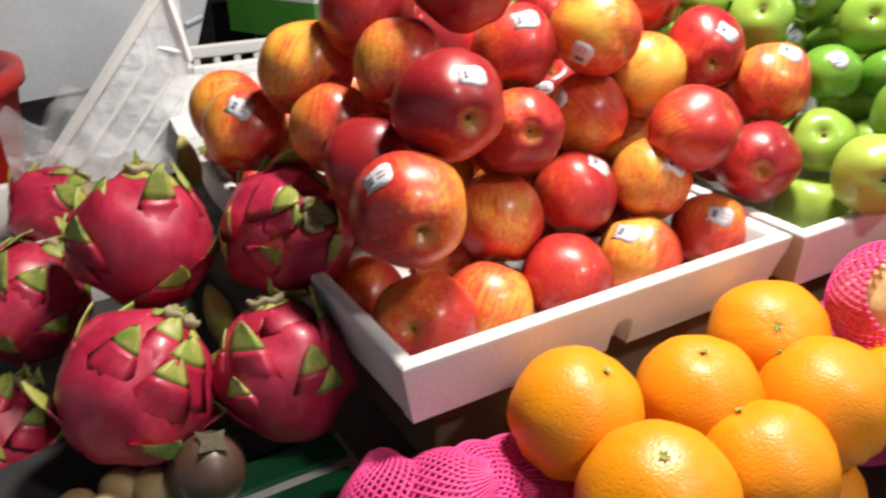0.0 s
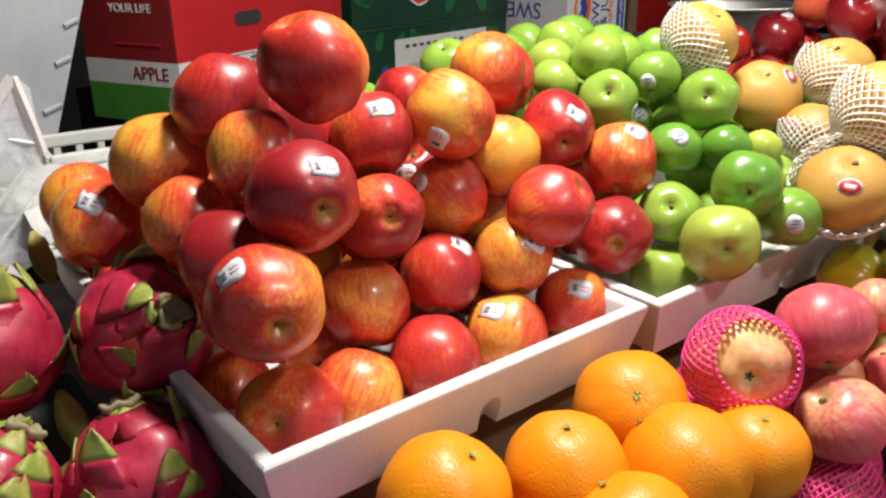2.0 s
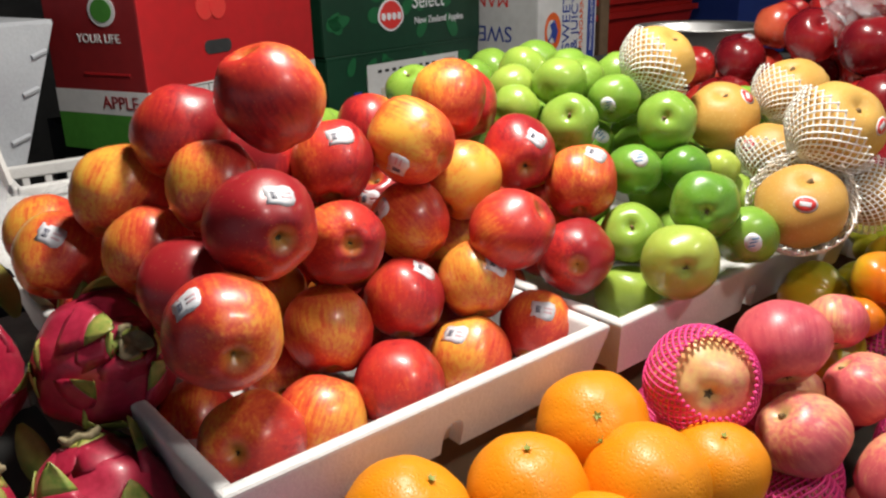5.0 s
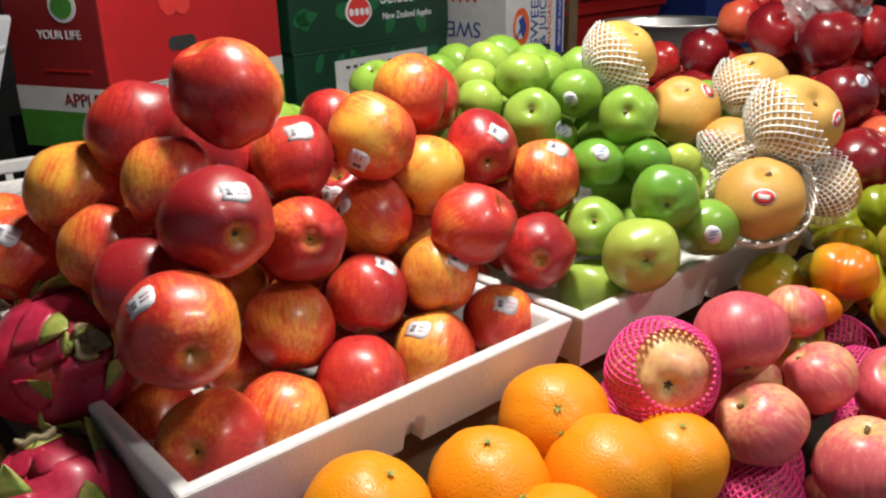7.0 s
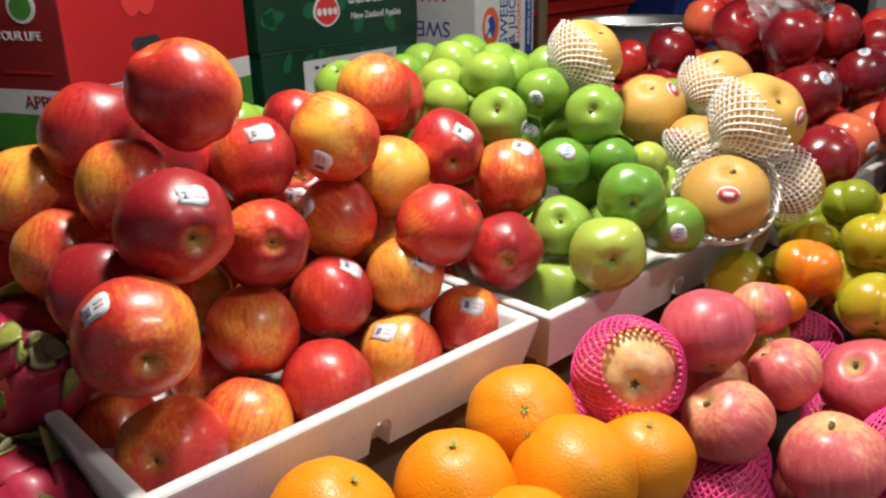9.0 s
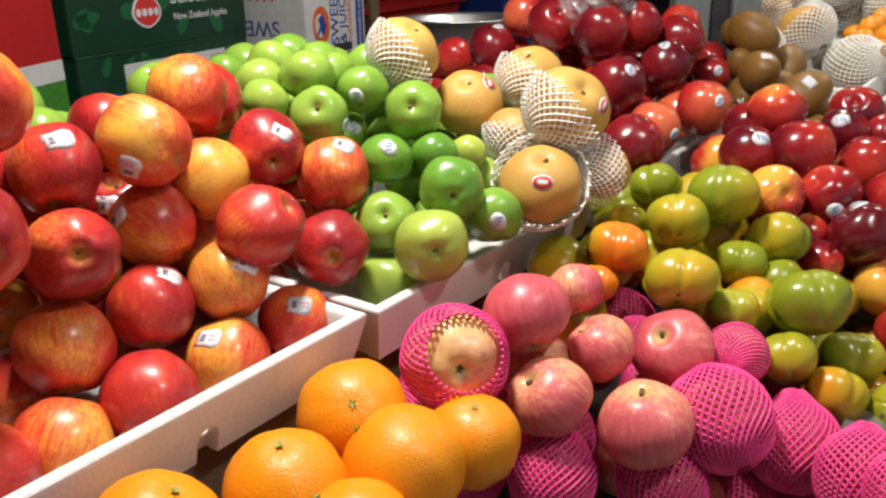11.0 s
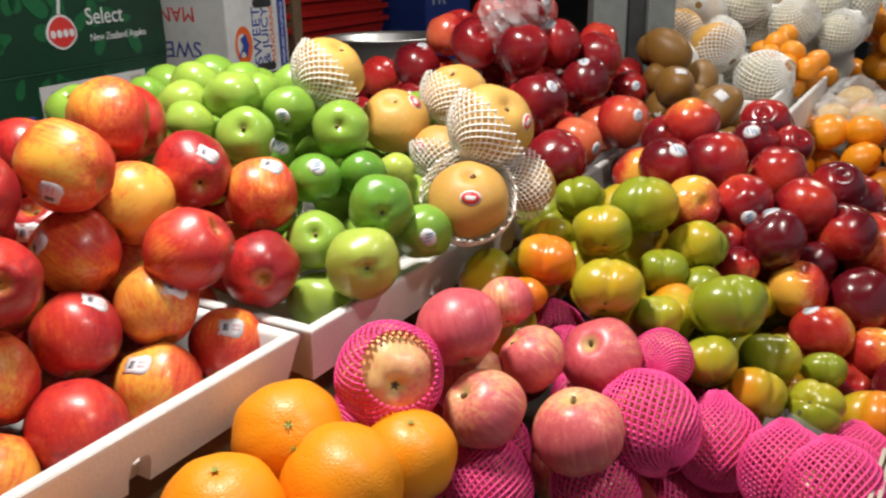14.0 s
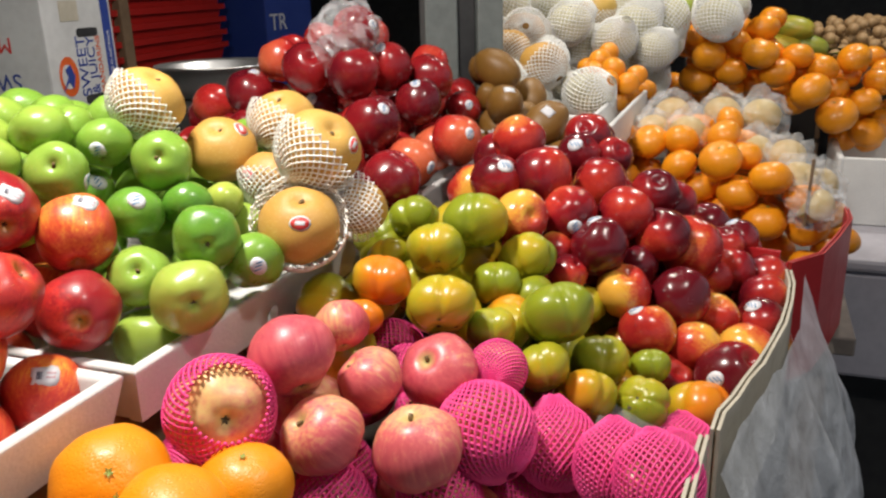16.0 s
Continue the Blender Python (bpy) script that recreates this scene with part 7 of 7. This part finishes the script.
kiwi((1.499, 0.175, 1.036), 0.0533, (-0.26, -0.43, 0.87))
kiwi((1.459, 0.211, 1.036), 0.0534, (0.54, -0.41, 0.74))
persimmon((1.064, 0.259, 1.028), 0.0640, (0.22, -0.15, 0.97), tone=0.61)
granny((0.816, 0.493, 1.024), 0.0616, (-0.53, -0.17, 0.83))
persimmon((0.987, 0.336, 1.022), 0.0630, (-0.94, -0.08, 0.34), tone=0.31)
plum((1.377, 0.701, 1.033), 0.0652, (-0.17, -0.61, 0.78))
far_orange((2.482, 0.029, 1.046), 0.0735, (0.08, 0.27, 0.96))
mandarin((1.840, 0.037, 1.034), 0.0578, (-0.22, -0.38, 0.90))
plum((1.433, 0.940, 1.037), 0.0676, (-0.51, -0.48, 0.72))
plum((1.427, 0.730, 1.034), 0.0665, (-0.25, 0.33, 0.91))
kiwi((1.499, 0.233, 1.029), 0.0533, (-0.16, 0.44, 0.88))
nectarine((1.216, 0.245, 1.022), 0.0638, (-0.49, -0.61, 0.62), tone=0.60)
jazz((0.433, 0.585, 1.017), 0.0690, (0.24, 0.85, 0.46), tone=0.65)
mandarin((1.880, 0.000, 1.032), 0.0566, (0.23, -0.06, 0.97))
granny((0.855, 0.533, 1.016), 0.0611, (0.83, 0.15, 0.54))
pear((1.843, 0.303, 1.034), 0.0834, (0.04, 0.36, 0.93), tone=0.10, net=(0.00, 0.00, -1.00), wrap=165)
mandarin((1.732, 0.225, 1.029), 0.0571, (-0.12, -0.56, 0.82))
nectarine((1.284, 0.087, 1.019), 0.0629, (-0.11, -0.17, 0.98), tone=0.78)
nectarine((1.322, 0.164, 1.019), 0.0645, (0.23, -0.91, 0.35), tone=0.64)
nectarine((1.137, 0.203, 1.016), 0.0598, (-0.48, -0.37, 0.80), tone=0.75)
far_orange((2.589, -0.210, 1.038), 0.0693, (0.22, 0.08, 0.97))
jazz((0.493, 0.707, 1.013), 0.0687, (-0.54, 0.74, 0.39), tone=0.78)
plum((1.621, 0.430, 1.025), 0.0675, (-0.06, -0.35, 0.93))
nectarine((1.174, 0.147, 1.012), 0.0598, (0.34, -0.79, 0.51), tone=0.65)
far_orange((2.486, -0.158, 1.032), 0.0705, (-0.78, 0.11, 0.62))
jazz((0.636, 0.660, 1.008), 0.0737, (-0.33, 0.90, 0.29), tone=0.68)
far_orange((2.549, -0.066, 1.034), 0.0713, (0.59, 0.60, 0.54))
nectarine((1.419, 0.117, 1.015), 0.0591, (0.28, -0.86, 0.43), tone=0.75)
kiwi((1.550, 0.394, 1.019), 0.0557, (0.16, 0.32, 0.93))
kiwi((1.416, 0.216, 1.013), 0.0565, (0.37, 0.77, 0.52))
mandarin((1.789, -0.093, 1.016), 0.0555, (0.56, -0.23, 0.80))
persimmon((1.019, 0.222, 1.002), 0.0669, (-0.65, 0.15, 0.75), tone=0.40)
far_orange((2.526, -0.229, 1.024), 0.0716, (-0.90, 0.10, 0.42))
far_orange((2.588, -0.280, 1.025), 0.0700, (-0.88, -0.34, 0.34))
kiwi((1.589, 0.316, 1.014), 0.0545, (0.34, -0.44, 0.83))
far_orange((2.594, -0.111, 1.026), 0.0694, (0.05, 0.32, 0.94))
mandarin((1.842, 0.104, 1.015), 0.0558, (-0.40, 0.43, 0.81))
nectarine((1.319, 0.223, 1.003), 0.0610, (-0.65, -0.49, 0.58), tone=0.42)
jazz((0.597, 0.575, 0.996), 0.0750, (-0.30, 0.61, 0.74), tone=0.80)
pear((1.947, 0.358, 1.015), 0.0829, (-0.58, 0.11, 0.81), tone=0.10, net=(0.00, 0.00, -1.00), wrap=165)
kiwi((1.449, 0.304, 1.005), 0.0553, (-0.53, -0.12, 0.84))
far_orange((2.615, 0.186, 1.026), 0.0717, (0.65, -0.48, 0.59))
jazz((0.287, 0.694, 0.995), 0.0707, (0.27, -0.45, 0.85), tone=0.68)
persimmon((0.832, 0.332, 0.990), 0.0645, (-0.25, -0.87, 0.43), tone=0.48)
jazz((0.451, 0.650, 0.992), 0.0750, (0.39, -0.74, 0.55), tone=0.37)
far_orange((2.674, 0.124, 1.024), 0.0731, (-0.36, -0.63, 0.69))
persimmon((0.884, 0.306, 0.989), 0.0692, (-0.27, 0.37, 0.89), tone=0.31)
jazz((0.518, 0.578, 0.991), 0.0724, (-0.49, -0.82, 0.30), tone=0.76)
nectarine((1.088, 0.179, 0.991), 0.0644, (-0.16, 0.77, 0.62), tone=0.82)
far_orange((2.445, -0.209, 1.012), 0.0755, (-0.40, 0.66, 0.64))
persimmon((1.020, 0.298, 0.991), 0.0645, (-0.74, -0.33, 0.59), tone=0.33)
mandarin((1.900, -0.049, 0.998), 0.0575, (0.33, -0.22, 0.92))
nectarine((1.359, 0.125, 0.989), 0.0592, (0.79, -0.50, 0.34), tone=0.60)
persimmon((0.931, 0.260, 0.983), 0.0645, (0.81, -0.21, 0.55), tone=0.58)
kiwi((1.502, 0.340, 0.995), 0.0556, (0.89, 0.34, 0.32))
nectarine((1.245, 0.142, 0.988), 0.0620, (0.05, -0.22, 0.97), tone=0.77)
kiwi((1.465, 0.243, 0.993), 0.0565, (0.51, -0.74, 0.43))
mandarin((1.772, -0.051, 0.994), 0.0559, (-0.15, 0.72, 0.68))
far_orange((2.569, -0.393, 1.003), 0.0687, (0.27, -0.90, 0.33))
mandarin((1.803, 0.243, 0.996), 0.0557, (-0.51, -0.71, 0.48))
mandarin((1.910, 0.007, 0.994), 0.0555, (0.68, 0.24, 0.70))
far_orange((2.556, 0.204, 1.007), 0.0710, (0.87, -0.17, 0.47))
nectarine((1.106, 0.255, 0.978), 0.0596, (-0.20, 0.30, 0.93), tone=0.82)
nectarine((1.180, 0.242, 0.979), 0.0635, (0.34, -0.18, 0.92), tone=0.36)
nectarine((1.380, 0.051, 0.979), 0.0610, (0.41, 0.26, 0.88), tone=0.57)
mandarin((1.747, 0.193, 0.988), 0.0574, (-0.11, 0.31, 0.94))
nectarine((1.239, 0.052, 0.975), 0.0646, (-0.35, -0.15, 0.92), tone=0.57)
persimmon((0.898, 0.211, 0.970), 0.0670, (0.79, -0.15, 0.60), tone=0.69)
far_orange((2.544, -0.317, 0.993), 0.0751, (-0.52, -0.17, 0.84))
mandarin((1.807, 0.031, 0.983), 0.0573, (-0.02, 0.82, 0.57))
far_orange((2.610, -0.340, 0.993), 0.0751, (0.30, 0.11, 0.95))
nectarine((1.288, 0.182, 0.975), 0.0633, (-0.25, 0.06, 0.97), tone=0.78)
far_orange((2.640, 0.045, 0.999), 0.0719, (-0.33, 0.34, 0.88))
mandarin((1.697, 0.203, 0.980), 0.0607, (0.88, 0.01, 0.47))
persimmon((0.790, 0.294, 0.958), 0.0630, (-0.45, -0.74, 0.49), tone=0.46)
mandarin((1.862, 0.171, 0.978), 0.0596, (0.48, -0.82, 0.30))
nectarine((1.316, 0.106, 0.966), 0.0589, (0.35, -0.70, 0.62), tone=0.75)
nectarine((1.155, 0.129, 0.962), 0.0592, (0.27, -0.11, 0.96), tone=0.41)
persimmon((0.939, 0.318, 0.959), 0.0640, (-0.77, 0.19, 0.61), tone=0.60)
persimmon((0.978, 0.136, 0.957), 0.0666, (-0.28, 0.92, 0.28), tone=0.40)
mandarin((1.809, -0.090, 0.968), 0.0598, (0.03, 0.22, 0.97))
persimmon((0.918, 0.150, 0.954), 0.0633, (-0.14, 0.82, 0.56), tone=0.59)
mandarin((1.853, -0.131, 0.966), 0.0589, (-0.60, -0.16, 0.79))
fuji((0.685, 0.282, 0.948), 0.0704, (0.11, 0.19, 0.98))
nectarine((1.049, 0.152, 0.954), 0.0643, (-0.30, -0.67, 0.67), tone=0.66)
nectarine((1.330, 0.041, 0.958), 0.0617, (-0.39, 0.42, 0.82), tone=0.63)
far_orange((2.468, -0.312, 0.970), 0.0716, (0.13, 0.16, 0.98))
persimmon((1.036, 0.209, 0.948), 0.0670, (-0.40, -0.52, 0.75), tone=0.31)
persimmon((1.004, 0.336, 0.950), 0.0636, (0.37, -0.05, 0.93), tone=0.50)
mandarin((1.800, 0.184, 0.962), 0.0594, (0.61, -0.44, 0.66))
nectarine((1.417, 0.014, 0.952), 0.0614, (0.95, 0.10, 0.30), tone=0.55)
nectarine((1.122, 0.216, 0.946), 0.0635, (-0.03, -0.34, 0.94), tone=0.48)
persimmon((0.969, 0.228, 0.942), 0.0636, (0.59, -0.67, 0.45), tone=0.34)
mandarin((1.841, 0.222, 0.959), 0.0580, (0.37, 0.89, 0.27))
persimmon((0.998, 0.278, 0.943), 0.0637, (0.38, 0.12, 0.92), tone=0.66)
far_orange((2.686, 0.086, 0.972), 0.0721, (0.19, -0.18, 0.96))
mandarin((1.717, -0.125, 0.950), 0.0552, (-0.43, 0.60, 0.68))
mandarin((1.702, 0.127, 0.953), 0.0553, (0.48, 0.75, 0.44))
nectarine((1.160, 0.069, 0.941), 0.0640, (0.60, 0.49, 0.63), tone=0.50)
far_orange((2.642, -0.457, 0.960), 0.0694, (-0.78, -0.35, 0.52))
nectarine((1.281, 0.012, 0.938), 0.0642, (-0.39, -0.72, 0.57), tone=0.82)
mandarin((1.838, 0.114, 0.949), 0.0604, (-0.30, -0.03, 0.95))
nectarine((1.206, 0.120, 0.936), 0.0625, (-0.28, 0.36, 0.89), tone=0.44)
far_orange((2.629, -0.383, 0.952), 0.0701, (-0.34, -0.04, 0.94))
fuji((0.687, 0.339, 0.919), 0.0739, (-0.59, 0.29, 0.75))
persimmon((1.099, 0.141, 0.925), 0.0629, (-0.26, -0.86, 0.44), tone=0.56)
mandarin((1.729, 0.176, 0.936), 0.0594, (-0.30, -0.07, 0.95))
mandarin((1.764, -0.044, 0.934), 0.0606, (0.85, 0.14, 0.51))
fuji((0.881, 0.278, 0.919), 0.0711, (-0.41, -0.82, 0.39), net=(0.00, 0.00, -1.00), wrap=165)
persimmon((0.862, 0.154, 0.917), 0.0671, (0.49, -0.79, 0.36), tone=0.30)
mandarin((1.726, -0.203, 0.928), 0.0581, (0.61, 0.54, 0.58))
mandarin((1.848, -0.039, 0.933), 0.0605, (-0.47, 0.73, 0.50))
fuji((0.623, 0.351, 0.911), 0.0737, (-0.19, 0.22, 0.96), net=(0.00, 0.00, -1.00), wrap=165)
mandarin((1.677, 0.084, 0.930), 0.0601, (-0.07, 0.37, 0.93))
fuji((0.745, 0.317, 0.906), 0.0706, (-0.46, -0.38, 0.80))
nectarine((1.410, -0.096, 0.911), 0.0612, (0.12, -0.24, 0.96), tone=0.43)
mandarin((1.730, 0.085, 0.920), 0.0571, (-0.49, 0.10, 0.87))
nectarine((1.128, 0.018, 0.905), 0.0631, (-0.43, -0.73, 0.54), tone=0.78)
nectarine((1.384, 0.050, 0.911), 0.0621, (0.35, -0.72, 0.60), tone=0.36)
nectarine((1.335, 0.013, 0.909), 0.0608, (-0.03, -0.89, 0.45), tone=0.52)
navel((0.551, 0.342, 0.896), 0.0824, (0.53, -0.67, 0.52))
navel((0.343, 0.314, 0.903), 0.0842, (0.31, -0.40, 0.86))
persimmon((0.941, 0.174, 0.902), 0.0679, (-0.01, 0.67, 0.74), tone=0.23)
mandarin((1.850, 0.167, 0.920), 0.0562, (0.59, -0.10, 0.80))
nectarine((1.314, -0.073, 0.904), 0.0593, (-0.04, 0.64, 0.77), tone=0.48)
mandarin((1.846, -0.135, 0.913), 0.0561, (-0.23, -0.82, 0.53))
nectarine((1.474, -0.059, 0.906), 0.0601, (-0.01, 0.65, 0.76), tone=0.36)
fuji((0.827, 0.298, 0.897), 0.0762, (0.62, -0.72, 0.30), net=(0.00, 0.00, -1.00), wrap=165)
fuji((0.785, 0.192, 0.893), 0.0766, (-0.32, 0.02, 0.95), net=(0.00, 0.00, -1.00), wrap=165)
nectarine((1.450, 0.011, 0.903), 0.0622, (-0.47, 0.23, 0.85), tone=0.52)
mandarin((1.895, 0.121, 0.913), 0.0603, (-0.78, -0.54, 0.30))
mandarin((1.804, -0.095, 0.907), 0.0560, (0.25, -0.16, 0.95))
navel((0.467, 0.272, 0.884), 0.0787, (0.53, 0.21, 0.82))
mandarin((1.889, 0.029, 0.910), 0.0609, (0.25, 0.78, 0.57))
nectarine((1.198, -0.039, 0.895), 0.0600, (-0.20, 0.21, 0.96), tone=0.57)
nectarine((1.248, -0.020, 0.896), 0.0590, (0.88, 0.38, 0.29), tone=0.82)
persimmon((1.011, 0.105, 0.892), 0.0643, (0.01, -0.55, 0.84), tone=0.27)
mandarin((1.799, 0.191, 0.908), 0.0561, (-0.02, 0.53, 0.85))
fuji((0.854, 0.213, 0.887), 0.0738, (-0.93, -0.09, 0.34), net=(0.00, 0.00, -1.00), wrap=165)
persimmon((1.000, 0.168, 0.889), 0.0682, (0.37, 0.85, 0.38), tone=0.20)
mandarin((1.779, 0.078, 0.903), 0.0573, (0.62, 0.46, 0.64))
persimmon((1.242, 0.068, 0.890), 0.0635, (0.43, 0.20, 0.88), tone=0.57)
mandarin((1.731, -0.120, 0.893), 0.0562, (-0.86, -0.36, 0.35))
far_orange((2.670, -0.412, 0.906), 0.0729, (0.09, 0.19, 0.98))
mandarin((1.773, 0.147, 0.895), 0.0592, (-0.76, -0.53, 0.37))
nectarine((1.356, -0.038, 0.884), 0.0636, (-0.22, 0.42, 0.88), tone=0.61)
persimmon((1.081, 0.166, 0.878), 0.0654, (-0.52, -0.25, 0.82), tone=0.29)
mandarin((1.793, -0.228, 0.884), 0.0590, (-0.86, -0.02, 0.51))
nectarine((1.361, -0.164, 0.876), 0.0629, (0.12, -0.73, 0.67), tone=0.71)
mandarin((1.695, 0.126, 0.886), 0.0553, (0.35, 0.85, 0.40))
nectarine((1.421, -0.054, 0.874), 0.0609, (0.36, 0.42, 0.84), tone=0.51)
nectarine((1.138, -0.030, 0.867), 0.0629, (0.13, -0.26, 0.96), tone=0.71)
mandarin((1.901, -0.028, 0.882), 0.0595, (-0.58, -0.03, 0.81))
mandarin((1.854, -0.073, 0.879), 0.0578, (-0.43, 0.15, 0.89))
far_orange((2.586, -0.409, 0.888), 0.0705, (0.50, 0.26, 0.82))
fuji((0.713, 0.275, 0.857), 0.0777, (0.14, 0.51, 0.85), net=(0.00, 0.00, -1.00), wrap=165)
persimmon((0.881, 0.141, 0.859), 0.0627, (0.43, -0.06, 0.90), tone=0.66)
mandarin((1.819, -0.166, 0.872), 0.0563, (-0.63, -0.52, 0.58))
persimmon((1.087, 0.100, 0.862), 0.0646, (0.51, -0.27, 0.82), tone=0.46)
persimmon((1.094, 0.026, 0.860), 0.0687, (-0.70, -0.61, 0.36), tone=0.57)
mandarin((1.608, -0.040, 0.867), 0.0597, (0.36, 0.36, 0.86))
mandarin((1.847, 0.002, 0.871), 0.0553, (0.56, -0.77, 0.31))
mandarin((1.881, 0.085, 0.873), 0.0559, (0.23, 0.37, 0.90))
persimmon((0.969, 0.025, 0.854), 0.0639, (-0.19, 0.84, 0.51), tone=0.44)
persimmon((1.205, 0.022, 0.857), 0.0635, (-0.41, 0.85, 0.34), tone=0.56)
fuji((0.633, 0.330, 0.848), 0.0760, (-0.35, -0.12, 0.93), net=(0.00, 0.00, -1.00), wrap=165)
nectarine((1.236, -0.076, 0.855), 0.0614, (-0.52, -0.64, 0.57), tone=0.80)
mandarin((1.675, 0.029, 0.865), 0.0563, (0.42, 0.14, 0.90))
mandarin((1.653, -0.085, 0.863), 0.0583, (0.59, 0.60, 0.53))
mandarin((1.743, 0.055, 0.867), 0.0584, (0.62, -0.73, 0.30))
nectarine((1.309, -0.140, 0.855), 0.0591, (0.49, 0.05, 0.87), tone=0.63)
persimmon((1.137, 0.134, 0.855), 0.0668, (-0.26, 0.39, 0.88), tone=0.56)
mandarin((1.819, 0.124, 0.866), 0.0596, (-0.79, 0.43, 0.43))
nectarine((1.041, -0.024, 0.848), 0.0618, (-0.59, -0.45, 0.67), tone=0.67)
nectarine((1.377, -0.112, 0.852), 0.0638, (-0.49, -0.79, 0.38), tone=0.51)
fuji((0.801, -0.051, 0.840), 0.0712, (0.09, 0.84, 0.53), net=(0.00, 0.00, -1.00), wrap=165)
mandarin((1.674, -0.024, 0.855), 0.0579, (-0.43, -0.79, 0.44))
nectarine((1.219, -0.142, 0.844), 0.0619, (-0.37, -0.42, 0.83), tone=0.42)
mandarin((1.820, 0.047, 0.853), 0.0581, (0.23, -0.61, 0.75))
fuji((0.900, -0.058, 0.834), 0.0707, (-0.58, 0.75, 0.32), net=(0.00, 0.00, -1.00), wrap=165)
fuji((0.655, 0.243, 0.829), 0.0714, (-0.27, 0.39, 0.88), net=(0.00, 0.00, -1.00), wrap=165)
nectarine((1.261, -0.029, 0.838), 0.0648, (0.19, 0.32, 0.93), tone=0.47)
mandarin((1.898, 0.036, 0.851), 0.0598, (-0.87, 0.01, 0.49))
far_orange((2.653, -0.371, 0.859), 0.0738, (0.61, 0.71, 0.34))
fuji((0.997, 0.106, 0.834), 0.0707, (-0.54, 0.18, 0.82), net=(0.00, 0.00, -1.00), wrap=165)
fuji((0.749, 0.205, 0.826), 0.0719, (0.69, 0.10, 0.72))
mandarin((1.731, -0.045, 0.841), 0.0563, (0.62, -0.41, 0.67))
nectarine((1.338, -0.070, 0.829), 0.0634, (0.25, 0.06, 0.97), tone=0.44)
mandarin((1.716, 0.010, 0.838), 0.0558, (-0.78, 0.50, 0.39))
nectarine((1.273, -0.099, 0.827), 0.0604, (-0.37, 0.16, 0.91), tone=0.75)
mandarin((1.839, -0.043, 0.837), 0.0589, (-0.37, 0.41, 0.83))

# thin bag drawn over the topmost nectarine
heap_bag = tagged(empty("thin_bag", pose(1.300, 0.525, 1.254)), "thin clear plastic bag over a nectarine", "plastic bag")
rings = []
for i in range(15):
    u = math.pi * (0.03 + 0.9 * i / 14)
    ring = []
    for j in range(26):
        a = 2 * math.pi * j / 26
        v = Vector((math.sin(u) * math.cos(a), math.sin(u) * math.sin(a), 1.05 * math.cos(u)))
        ring.append(v * 0.058 * (1.0 + 0.3 * noise.noise(v * 3.4)))
    rings.append(ring)
part("film", loft(rings), BAG, heap_bag, "crumpled clear film")
